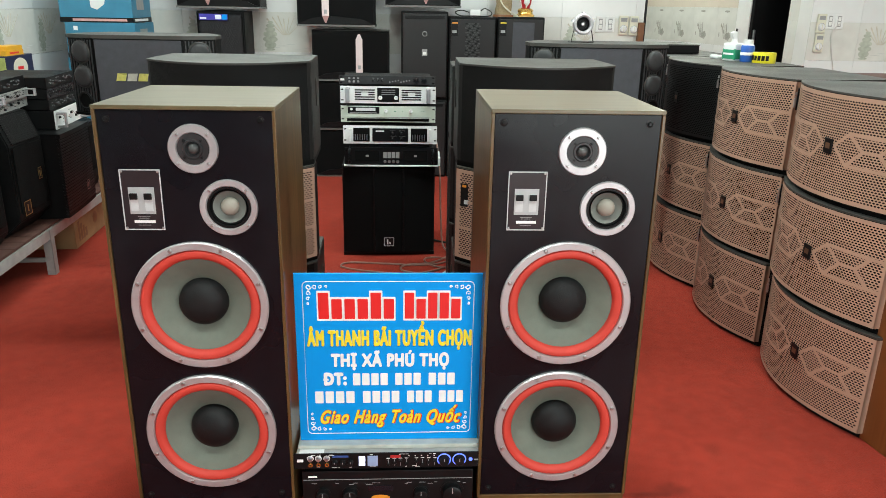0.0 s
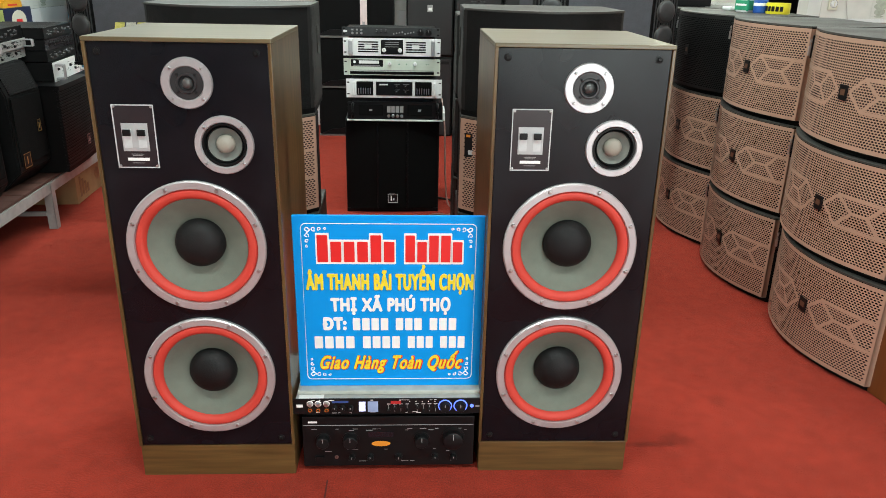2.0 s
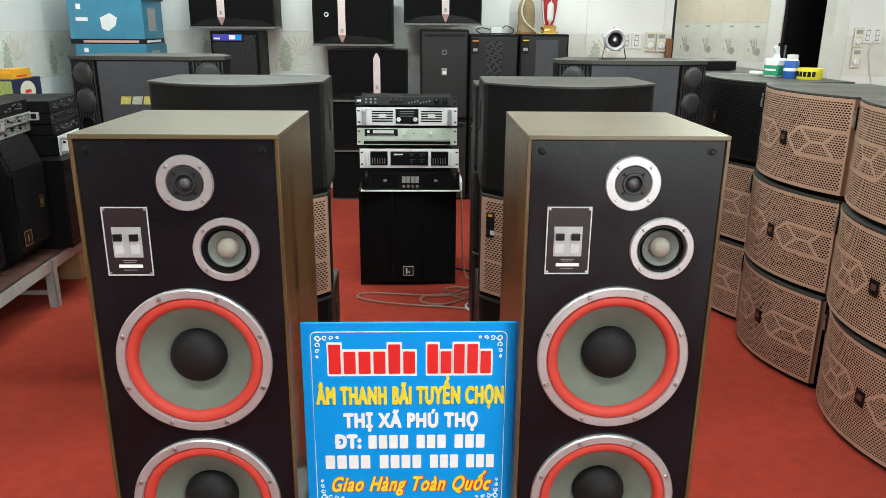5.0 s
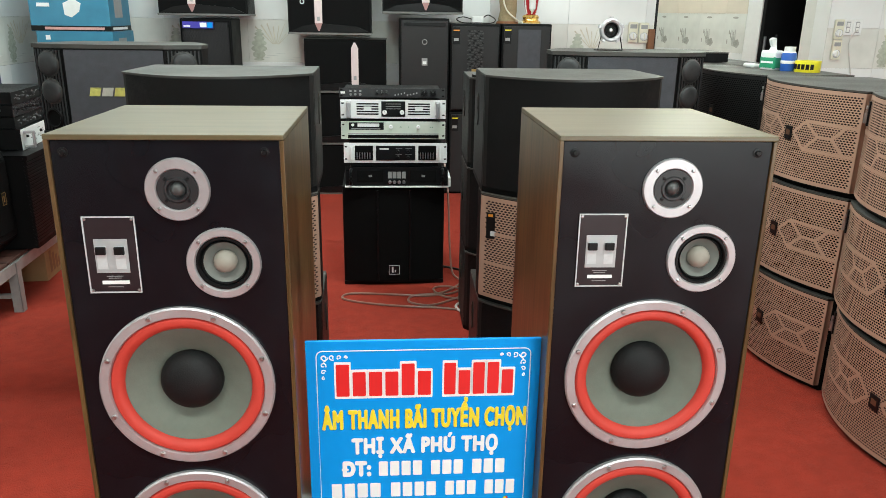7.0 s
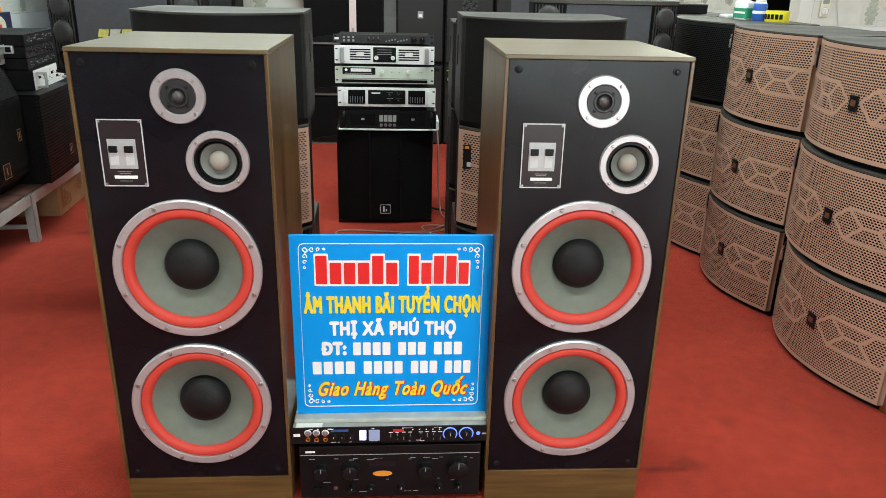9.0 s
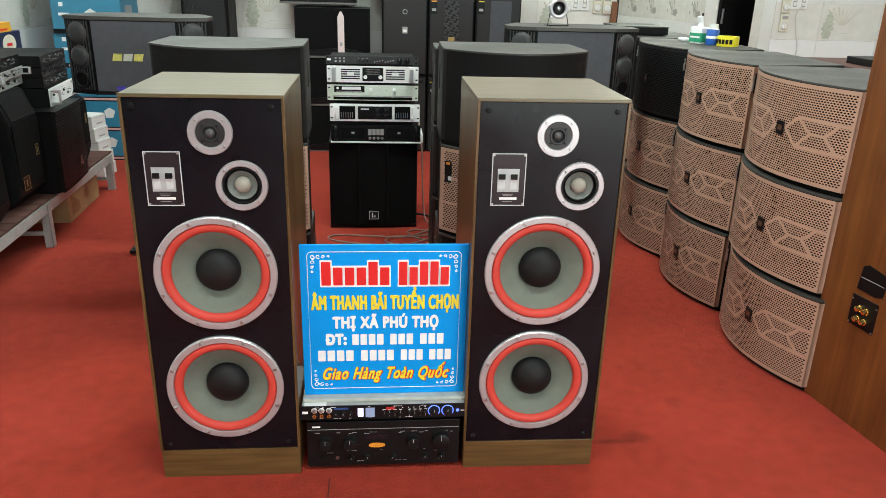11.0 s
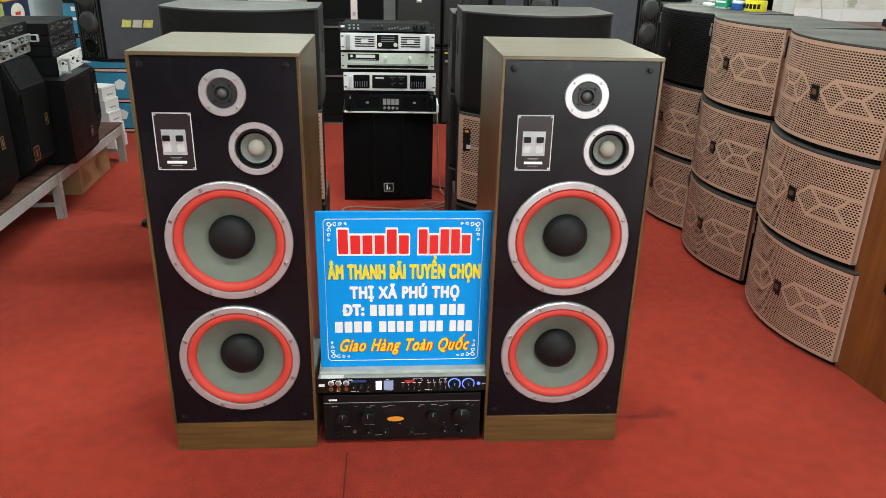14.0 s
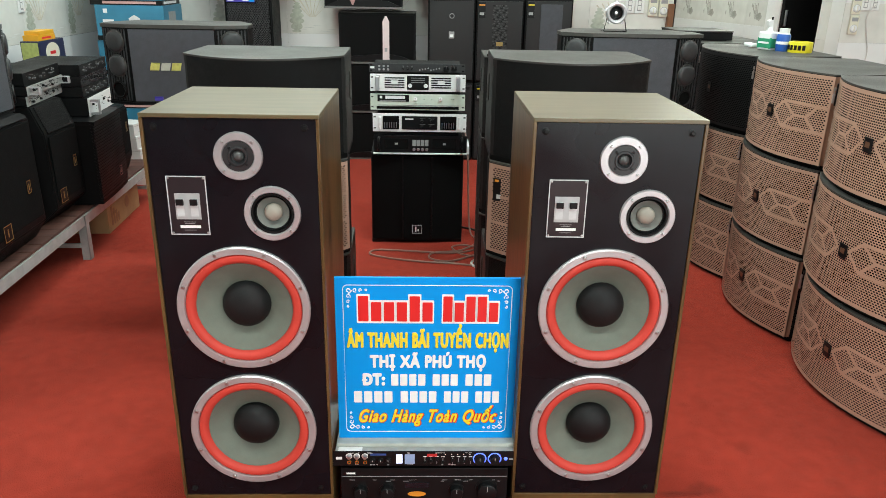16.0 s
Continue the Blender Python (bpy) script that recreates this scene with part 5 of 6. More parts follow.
cable([(0.40, 3.95, 0), (0.34, 3.74, 0), (0.20, 3.68, 0), (0.02, 3.70, 0), (-0.17, 3.72, 0), (-0.215, 3.66, 0), (-0.12, 3.60, 0), (0.06, 3.55, 0), (0.25, 3.52, 0), (0.42, 3.46, 0)], 0.005, CABLE, "grey-brown cable looped on the red carpet")
cable([(0.30, 4.25, 0.55), (0.315, 4.15, 0.40), (0.32, 4.05, 0.15), (0.33, 3.98, 0.02), (0.36, 3.86, 0), (0.26, 3.72, 0), (0.12, 3.68, 0), (0.10, 3.60, 0), (0.2, 3.56, 0), (0.34, 3.66, 0), (0.43, 3.78, 0)], 0.005, CABLE, "grey-brown cable falling from an amplifier to the carpet")
cable([(0.44, 3.62, 0), (0.36, 3.60, 0), (0.31, 3.54, 0), (0.34, 3.46, 0), (0.44, 3.42, 0)], 0.006, CABLE_W, "white cable curled on the carpet")
cable([(0.27, 4.12, 0), (0.36, 4.06, 0), (0.42, 4.0, 0), (0.40, 3.9, 0), (0.44, 3.8, 0)], 0.006, CABLE_B, "black cable on the carpet")
cable([(0.44, 3.70, 0), (0.30, 3.80, 0), (0.22, 3.77, 0.0), (0.27, 3.66, 0), (0.40, 3.62, 0)], 0.005, CABLE, "grey-brown cable coil on the carpet")
cable([(-1.55, 4.66, 0), (-1.44, 4.52, 0), (-1.40, 4.35, 0), (-1.30, 4.2, 0)], 0.004, CABLE_B, "thin black cable on the carpet by the bench")

# ---- three-way karaoke speakers on poles ----


def threeway(m, label):
    """Flat mesh centre between two ribbed cheeks that carry round tweeters; runs from z 0 to 0.36."""
    t = thing("wide_karaoke_speaker", m, label, "loudspeaker", "wide karaoke speakers")
    w, h, c = 0.640, 0.350, 0.190
    plan = [(-w / 2, 0.055), (-c, 0.0), (c, 0.0), (w / 2, 0.055), (w / 2, 0.16), (w / 2 - 0.09, 0.33), (-w / 2 + 0.09, 0.33), (-w / 2, 0.16)]
    part("body", prism(B(), plan, 0.012, h - 0.016), BLACK_PAINT, t)
    part("top_board", prism(B(), [(x * 1.012, y - 0.008 if y < 0.1 else y) for x, y in plan], h - 0.0155, h, ), GREY_TOP, t, "dusty grey top board")
    part("bottom_board", prism(B(), [(x * 1.008, y - 0.005 if y < 0.1 else y) for x, y in plan], 0.0, 0.0118), BLACK, t)
    part("front_mesh", box(B(), -c + 0.004, c - 0.004, -0.006, -0.0005, 0.016, h - 0.02, 0.002), GREY_CLOTH, t, "blue-grey mesh front")
    part("woofer_ring", lathe(B(), [(0.118, 0.0062), (0.121, 0.0066), (0.124, 0.0062)], (0, 0, h * 0.52), segs=48), GREY_CLOTH, t, "faint woofer ring", True)
    for i in range(3):
        part("name_block", slab(B(), [(-0.072 + i * 0.047, 0.155), (-0.032 + i * 0.047, 0.155), (-0.024 + i * 0.047, 0.188), (-0.064 + i * 0.047, 0.188)], -0.008, -0.006), (NAME_YELLOW, NAME_SILVER, NAME_YELLOW)[i], t, "shiny yellow-silver block in place of the name", m=pose(-0.035, 0, 0))
    part("model_bar", box(B(), -0.10, -0.062, -0.0075, -0.006, 0.022, 0.040), PURPLE_LABEL, t, "small violet label")
    ang = math.degrees(math.atan2(0.055, w / 2 - c))
    for s in (-1, 1):
        base = pose(s * (w / 2 + c) / 2, 0.0275, 0, 0, 0, s * ang)
        cheek = part("cheek", box(B(), -0.064, 0.064, -0.004, 0.001, 0.014, h - 0.018, 0.001), BLACK_PAINT, t, "ribbed dark cheek", m=base)
        # ribs a lighter grey than the cheek, standing for brighter light on them
        for k in range(9):
            part("rib", box(B(), -0.060 + k * 0.0145, -0.055 + k * 0.0145, -0.008, -0.004, 0.018, h - 0.022), CHEEK_GREY, cheek)
        for cz in (0.275, 0.170):
            part("tweeter", lathe(B(), [(0, 0.017), (0.026, 0.0165), (0.038, 0.015), (0.0445, 0.010), (0.047, 0.004), (0.047, 0)], (0, -0.004, cz), segs=32), BLACK_CLOTH, cheek, "round mesh tweeter cover", True).active_material = CHEEK_GREY
            part("tweeter_rim", lathe(B(), [(0.0465, 0.004), (0.048, 0.006), (0.0505, 0.004), (0.051, 0)], (0, -0.004, cz), segs=32), GREY_TOP, cheek, "grey rim", True)
        part("port", lathe(B(), [(0, 0.0045), (0.030, 0.0045), (0.0305, 0.010), (0.037, 0.011), (0.040, 0.006), (0.040, 0)], (0, -0.004, 0.066), segs=28), BACKING, cheek, "dark round port", True)
        part("port_rim", lathe(B(), [(0.031, 0.0105), (0.034, 0.013), (0.039, 0.0115), (0.041, 0.005)], (0, -0.004, 0.066), segs=28), BLACK, cheek, "black port rim", True)
    return t


def stand(x, y, top, label):
    t = thing("speaker_stand", pose(x, y, 0), label, "stand", "speaker stands")
    part("base_plate", box(B(), -0.17, 0.17, -0.16, 0.16, 0.012, 0.03, 0.004), BLACK, t, "black base plate")
    part("pole", box(B(), -0.114, -0.034, -0.02, 0.06, 0.0302, top - 0.0122, 0.004), POLE_WOOD, t, "orange-brown wooden post")
    part("top_plate", box(B(), -0.15, 0.12, -0.1, 0.1, top - 0.012, top, 0.003), BLACK, t, "black top plate")
    f = None
    for sx in (-0.15, 0.15):
        for sy in (-0.14, 0.14):
            if f is None:
                f = part("foot", lathe(B(), [(0, 0), (0.008, 0), (0.01, 0.013)], axis="z", segs=12), STEEL, t, m=pose(sx, sy, 0))
            else:
                repeat(f, pose(sx, sy, 0))
    return t


threeway(pose(-1.049, 3.415, 0.805), "wide dark karaoke speaker with round cheek tweeters on a post")
stand(-1.02, 3.575, 0.805, "wooden post stand with black base plate under a speaker")
threeway(pose(1.000, 3.42, 0.800), "wide dark karaoke speaker with round cheek tweeters beside the stacks")
stand(0.985, 3.70, 0.800, "wooden post stand with black base plate under a speaker")
# a third one lies on the bench at its near end
threeway(pose(-1.68, 3.03, 0.8005, 0, 0, 92.2), "wide dark karaoke speaker on top of a bench speaker")

lens = thing("horn_tweeter", pose(0.932, 3.53, 1.15), "round chromed driver standing on a wire foot", "driver")
part("rim", lathe(B(), [(0.030, 0.0), (0.033, 0.012), (0.041, 0.014), (0.047, 0.008), (0.047, -0.01), (0.042, -0.02)], (0, 0, 0.082), segs=40), ALU, lens, "chromed rim", True)
part("cup", lathe(B(), [(0.031, 0.0), (0.024, -0.012), (0.015, -0.014)], (0, 0, 0.082), segs=32), BLACK, lens, "dark cup", True)
part("dome", lathe(B(), [(0.0155, -0.014), (0.014, -0.004), (0.008, 0.003), (0, 0.005)], (0, 0, 0.082), segs=24), STEEL, lens, "steel dome", True)
part("back_housing", lathe(B(), [(0.042, -0.019), (0.034, -0.045), (0, -0.046)], (0, 0, 0.082), segs=32), GREY_LEGEND, lens, "", True)
for k in range(5):
    a = radians(18 + 72 * k)
    part("lug", box(B(), -0.007, 0.007, -0.008, 0.012, -0.004, 0.006, 0.001), ALU, lens, m=pose(0.049 * math.cos(a), 0, 0.082 + 0.049 * math.sin(a), 0, 90 - math.degrees(a), 0))
for s in (-1, 1):
    part("wire_foot", tube(B(), [(s * 0.040, 0.0, 0.06), (s * 0.052, -0.005, 0.003), (s * 0.052, 0.05, 0.003)], 0.0025, 6), BLACK, lens)
part("foot_bar", tube(B(), [(-0.052, -0.005, 0.003), (0.052, -0.005, 0.003)], 0.0025, 6), BLACK, lens)

# ---- the bench with monitor speakers ----
BH = 0.245
# the bench stands a little askew to the room
BM = pose(-1.615, 3.53, 0, 0, 0, 2.2) @ pose(1.615, -3.53, 0)
bench = thing("display_bench", BM, "low steel-framed bench with reddish boards carrying speakers", "bench")
BX0, BX1, BY0, BY1 = -2.38, -1.615, 1.0, 4.66
for x in (BX0, BX1):
    bm = box(B(), x - 0.004, x + 0.004, BY0, BY1, BH - 0.062, BH - 0.012, 0.001)
    box(bm, x - 0.035 if x > -2 else x, x if x > -2 else x + 0.035, BY0, BY1, BH - 0.016, BH - 0.012, 0.0005)
    part("side_rail", bm, GALV, bench, "grey angle-steel rail")
for y in (BY0, BY1):
    part("end_rail", box(B(), BX0 + 0.004, BX1 - 0.004, y - 0.004, y + 0.004, BH - 0.062, BH - 0.012), GALV, bench)
for y in (1.3, 2.4, 3.55, 4.63):
    for x in (BX0 + 0.025, BX1 - 0.012):
        bm = box(B(), x - 0.02, x + 0.02, y - 0.003, y + 0.003, 0.0, BH - 0.014, 0.001)
        box(bm, x + 0.014, x + 0.02, y - 0.003, y + 0.037, 0.0, BH - 0.014, 0.001)
        part("leg", bm, GALV, bench, "angle-steel leg")
    part("stretcher", box(B(), BX0 + 0.05, BX1 - 0.03, y - 0.015, y + 0.0, 0.07, 0.09), GALV, bench)
k = 0
y = BY0 + 0.005
while y < BY1 - 0.05:
    part("board", box(B(), BX0 - 0.005, BX1 - 0.005, y, y + 0.094, BH - 0.0118, BH, 0.001), BENCH_WOOD, bench)
    y += 0.1

carton = thing("cardboard_box", pose(-1.80, 4.215, 0, 0, 0, 3), "worn brown cardboard box with tape under the bench", "box")
part("body", box(B(), -0.14, 0.115, -0.27, 0.27, 0, 0.175, 0.004), CARD, carton)
part("tape", box(B(), -0.03, 0.006, -0.2715, 0.2715, 0.1752, 0.1762), TAPE, carton, "shiny brown tape")
part("print", slab(B(), oval(0, 0, 0.035, 0.035, 24), 0, 0.0008), BROWN, carton, "dark printed emblem", m=pose(0.1158, 0.05, 0.095, 0, 0, 90))
for k in range(4):
    part("print_bar", box(B(), 0.1152, 0.1158, -0.22 + 0.035 * k, -0.195 + 0.035 * k, 0.03, 0.14 - 0.02 * k), BROWN, carton)


def side_profile(bm, pts, y0, y1):
    """A body from an (x, z) profile, drawn out along y."""
    a = [bm.verts.new((x, y0, z)) for x, z in pts]
    b = [bm.verts.new((x, y1, z)) for x, z in pts]
    n = len(pts)
    bm.faces.new(a[::-1])
    bm.faces.new(b)
    for i in range(n):
        bm.faces.new((a[i], a[(i + 1) % n], b[(i + 1) % n], b[i]))
    bmesh.ops.bevel(bm, geom=list(bm.edges), offset=0.006, segments=2, affect="EDGES")
    return bm


def badge_on(t, x, y, z, w, h, material=GOLD_BADGE):
    p = part("badge", box(B(), -0.002, 0.0, -w / 2, w / 2, -h / 2, h / 2, 0.0006), BLACK, t, "square badge with a gold rim", m=pose(x + 0.003, y, z))
    bm = B()
    for a in ((-w / 2, w / 2, h / 2 - 0.003, h / 2), (-w / 2, w / 2, -h / 2, -h / 2 + 0.003), (-w / 2, -w / 2 + 0.003, -h / 2, h / 2), (w / 2 - 0.003, w / 2, -h / 2, h / 2), (-0.004, 0.004, -h * 0.25, h * 0.25)):
        box(bm, 0.0, 0.0008, a[0], a[1], a[2], a[3])
    part("badge_rim", bm, material, p, "gold rim and mark")


def wedge(y0, y1, label, xf=-1.628, top=0.66, rise=0.86, seat=BH, turn=5.0, slope=0.155, toe=0.03):
    """Stage monitor that faces the aisle, its upper third leaning back behind a ribbed grille."""
    t = thing("stage_monitor", BM @ pose(xf, y0, 0, 0, 0, turn) @ pose(-xf, -y0, 0), label, "loudspeaker", "bench speakers")
    pts = [(xf - toe, seat), (xf, seat + 0.085), (xf - 0.005, top), (xf - 0.005 - slope, rise), (xf - 0.46, rise), (xf - 0.46, seat)]
    part("body", side_profile(B(), pts, y0, y1), BLACK_PAINT, t, "black textured body")
    part("front_mesh", box(B(), xf - 0.001, xf + 0.004, y0 + 0.022, y1 - 0.022, seat + 0.115, top - 0.012, 0.001), BLACK_CLOTH, t, "black mesh front")
    ang = math.degrees(math.atan2(slope, rise - top))
    for i in range(13):
        s = (i + 0.8) / 14
        part("louvre", box(B(), -0.002, 0.006, y0 + 0.03, y1 - 0.03, -0.004, 0.004, 0.001), BLACK, t, m=pose(xf - 0.005 - slope * s, 0, top + (rise - top) * s, 0, -ang, 0))
    badge_on(t, xf + 0.004, y0 + 0.22 * (y1 - y0), seat + 0.135, 0.062, 0.066)
    badge_on(t, xf + 0.004, y0 + 0.73 * (y1 - y0), seat + 0.265, 0.032, 0.055)
    return t


wedge(3.345, 3.655, "black stage monitor with louvred sloping top on the bench", xf=-1.637, top=0.673, rise=0.80, turn=-2.2, slope=0.05, toe=0.09)
wedge(2.76, 3.205, "black stage monitor with mesh front standing on the bench", top=0.783, rise=0.80, turn=0.0, slope=0.02, toe=0.06)
wedge(2.27, 2.72, "black stage monitor with mesh front standing on the bench", top=0.70, rise=0.744)
wedge(1.78, 2.23, "black stage monitor with mesh front standing on the bench", top=0.70, rise=0.744)
wedge(4.17, 4.50, "black stage monitor at the far end of the bench", xf=-1.64, top=0.62, rise=0.70)

rib = thing("ribbed_speaker", BM @ pose(0.105, -0.12, 0), "black moulded speaker with horizontal ribs on the bench", "loudspeaker", "bench speakers")
prof = [(-1.66 - 0.022 * (i / 12) ** 2, 3.79 + 0.44 * i / 12) for i in range(13)]
part("body", prism(B(), prof + [(-2.06, 4.20), (-2.06, 3.82)], BH + 0.012, 0.655), BLACK_PAINT, rib)
for i in range(26):
    z = BH + 0.035 + i * 0.0148
    part("rib", prism(B(), [(x + 0.0035, yy) for x, yy in prof] + [(x - 0.004, yy) for x, yy in prof[::-1]], z, z + 0.0085), BLACK, rib)
part("cap", prism(B(), [(x + 0.008, yy) for x, yy in prof] + [(-2.06, 4.21), (-2.06, 3.81)], 0.6552, 0.675), BLACK, rib, "moulded cap")
part("foot_bar", box(B(), -2.04, -1.70, 3.82, 4.2, BH, BH + 0.012), BLACK, rib)
for i in range(24):
    part("rivet", lathe(B(), [(0, 0.003), (0.0035, 0.002), (0.0045, 0)], (-1.668, 3.79, BH + 0.03 + i * 0.0168), segs=8), BLACK, rib)
badge_on(rib, -1.664, 4.09, 0.36, 0.035, 0.05, PINK_TIP)


def deck(m, h, face, label, knobs=6, bars=8, seed=1, d=0.30, w=0.44, handle=False, name="rack_unit"):
    """A rack unit facing the aisle (+x)."""
    t = thing(name, BM @ m @ pose(0, 0, 0, 0, 0, 94), label, "amplifier", "units on the bench speakers")
    part("case", box(B(), -w / 2 + 0.01, w / 2 - 0.01, 0.004, d, 0.002, h - 0.001, 0.002), BLACK_PAINT, t, "dusty black steel case")
    part("faceplate", box(B(), -w / 2, w / 2, 0, 0.004, 0.001, h - 0.001, 0.001), face, t)
    random.seed(seed)
    for i in range(knobs):
        knob(t, -w * 0.4 + w * 0.8 * (i + random.uniform(0.1, 0.5)) / knobs, h * random.choice([0.35, 0.5, 0.6]), min(0.006, h * 0.12), 0.009, BLACK if face is not BLACK else SLOT_GREY)
    for i in range(bars * 3):
        lx, lz = random.uniform(-w * 0.45, w * 0.38), h * random.uniform(0.25, 0.8)
        part("legend_bar", box(B(), lx, lx + random.uniform(0.005, 0.028), -0.0007, 0, lz, lz + random.uniform(0.0012, 0.0035)), GREY_LEGEND if face is BLACK else BLACK, t)
    if handle:
        for s in (-1, 1):
            bm = box(B(), s * (w / 2 - 0.03) - 0.011, s * (w / 2 - 0.03) + 0.011, -0.045, -0.036, h * 0.1, h * 0.9, 0.004)
            box(bm, s * (w / 2 - 0.03) - 0.011, s * (w / 2 - 0.03) + 0.011, -0.037, 0, h * 0.1, h * 0.22, 0.003)
            box(bm, s * (w / 2 - 0.03) - 0.011, s * (w / 2 - 0.03) + 0.011, -0.037, 0, h * 0.78, h * 0.9, 0.003)
            part("handle", bm, ALU, t, "silver strap handle")
    return t


XA = -1.645
deck(pose(XA + 0.02, 4.02, 0.675), 0.094, SILVER, "silver-fronted power amplifier with strap handles", 4, 10, 3, handle=True)
deck(pose(XA, 4.02, 0.770), 0.052, BLACK, "black effects unit with a white side label", 8, 6, 4)
deck(pose(XA, 4.02, 0.823), 0.052, PLATE, "black rack unit with a blue-lit front", 7, 9, 5)
deck(pose(XA, 4.02, 0.876), 0.056, BLACK, "black amplifier on top of a pile of units", 5, 8, 6, d=0.34)
solo("white_label", box(B(), -0.30, -0.14, -0.2125, -0.2105, 0.782, 0.806), WHITE_CARD, "white sticker on the side of a rack unit", "sticker", m=BM @ pose(XA, 4.02, 0, 0, 0, 4))
deck(pose(XA - 0.06, 3.56, 0.801), 0.044, GALV, "silver rack mixer with rows of faders", 4, 22, 7, name="rack_mixer")
deck(pose(XA - 0.05, 3.56, 0.846), 0.044, GALV, "silver equaliser with a curved handle", 3, 22, 8, handle=True)
deck(pose(XA - 0.06, 3.56, 0.891), 0.056, BLACK, "black amplifier lying on silver units", 6, 8, 9, d=0.34)
# biscuit box and small yellow box behind the units
rear = thing("speaker_cabinet", BM @ pose(-2.20, 4.42, BH), "plain black speaker cabinet at the back of the bench", "loudspeaker")
part("body", box(B(), -0.13, 0.13, -0.36, 0.5, 0, 0.60, 0.006), BLACK_PAINT, rear)
part("front_mesh", box(B(), 0.1302, 0.136, -0.34, 0.48, 0.02, 0.58, 0.002), BLACK_CLOTH, rear)
bb = thing("biscuit_box", pose(-2.2175, 4.66, 0.8452), "dark blue biscuit box with a cream oval", "box")
part("body", box(B(), -0.0525, 0.0525, -0.16, 0.16, 0, 0.132, 0.003), NAVY, bb)
part("oval", slab(B(), oval(0, 0, 0.085, 0.055, 28), -0.001, 0), CREAM, bb, "cream oval label", m=pose(0.0527, 0.0, 0.062, 0, 0, 90))
part("oval_bar", box(B(), -0.034, 0.034, -0.0016, -0.001, -0.012, 0.006), RED_INK, bb, "red bar in place of the name", m=pose(0.0527, 0.0, 0.062, 0, 0, 90))
part("end_label", box(B(), -0.048, 0.048, -0.1612, -0.16, 0.008, 0.124), mat("yellow_green_label", (0.45, 0.5, 0.15), 0.5, vary=0.3, scale=50), bb, "yellow-green side print")
yb = thing("medicine_box", pose(-2.2175, 4.63, 0.9775), "small yellow-orange carton on a biscuit box", "box")
part("body", box(B(), -0.045, 0.045, -0.105, 0.105, 0, 0.030, 0.002), ORANGE, yb)
part("upper_pack", box(B(), -0.043, 0.043, -0.085, 0.100, 0.0302, 0.055, 0.002), ORANGE, yb, "second small yellow-orange carton")
part("print_bar", box(B(), 0.045, 0.0456, -0.06, 0.05, 0.010, 0.020), RED_INK, yb)

# ---- cartons in the corner ----


def blue_box(m, w, d, h, label):
    t = thing("printed_carton", m, label, "box", "blue cartons")
    part("body", box(B(), -w / 2, w / 2, 0, d, 0, h, 0.003), BLUE_CARD, t)
    part("base_band", box(B(), -w / 2 - 0.001, w / 2 + 0.001, -0.001, d, 0.002, 0.034), BLACK, t, "black lower band")
    part("band_print", box(B(), -w * 0.33, w * 0.42, -0.0018, -0.001, 0.010, 0.026), mat("pink_print", (0.6, 0.35, 0.33), 0.5), t, "pale red print bar")
    part("band_print_side", box(B(), w / 2 + 0.001, w / 2 + 0.0018, d * 0.1, d * 0.8, 0.010, 0.026), WHITE_INK, t)
    part("photo_patch", slab(B(), [(-0.03, 0.10), (0.01, 0.085), (0.06, 0.12), (0.075, 0.17), (0.03, 0.2), (-0.035, 0.17)] if h > 0.24 else [(0.0, 0.10), (0.05, 0.10), (0.07, 0.15), (0.03, 0.175), (-0.01, 0.15)], -0.0012, 0), WHITE_CARD, t, "pale printed picture")
    part("model_bar", box(B(), -w * 0.40, -w * 0.24, -0.0012, 0, h * 0.52, h * 0.60), WHITE_INK, t, "white bar in place of the model name")
    part("maker_mark", box(B(), -w * 0.38, -w * 0.32, -0.0012, 0, h * 0.78, h * 0.90), WHITE_INK, t)
    part("side_photo", box(B(), w / 2, w / 2 + 0.0012, d * 0.25, d * 0.62, h * 0.3, h * 0.82), GREY_LEGEND, t, "dark printed picture on the side")
    part("tape", box(B(), -w / 2 - 0.0004, w / 2 + 0.0004, d * 0.44, d * 0.56, h, h + 0.0008), TAPE, t)
    return t


z = 0.0
random.seed(3)
for i, h in enumerate((0.2175, 0.2175, 0.237, 0.237, 0.237, 0.285, 0.285)):
    blue_box(pose((-1.935 if i < 3 else -1.985) + random.uniform(-0.012, 0.012), 5.45 + random.uniform(-0.01, 0.01), z, 0, 0, random.uniform(-1.5, 1.5)), 0.47 if i < 5 else 0.485, 0.42, h, "blue printed equipment carton in a corner stack")
    z += h
for i in range(5):
    random.seed(i)
    t = thing("small_carton", pose(-1.80 + 0.016 * i - 0.09, 5.02 - 0.005 * i, i * 0.083, 0, 0, -12), "small white carton in a leaning pile", "box", "white cartons")
    t.matrix_basis = pose(-1.90 - 0.010 * i, 5.05 + 0.004 * i, i * 0.083, 0, 0, -12 + random.uniform(-2, 2))
    part("body", box(B(), -0.10, 0.10, -0.08, 0.08, 0.0, 0.0825, 0.003), WHITE_CARD, t)
    part("lid_edge", box(B(), -0.101, 0.101, -0.081, 0.081, 0.066, 0.0675), GREY_LEGEND, t)
    part("print_bar", box(B(), 0.1002, 0.1008, -0.03, 0.04, 0.02, 0.03), GREY_LEGEND, t)

# ---- speakers along the back wall ----
FY = 5.80


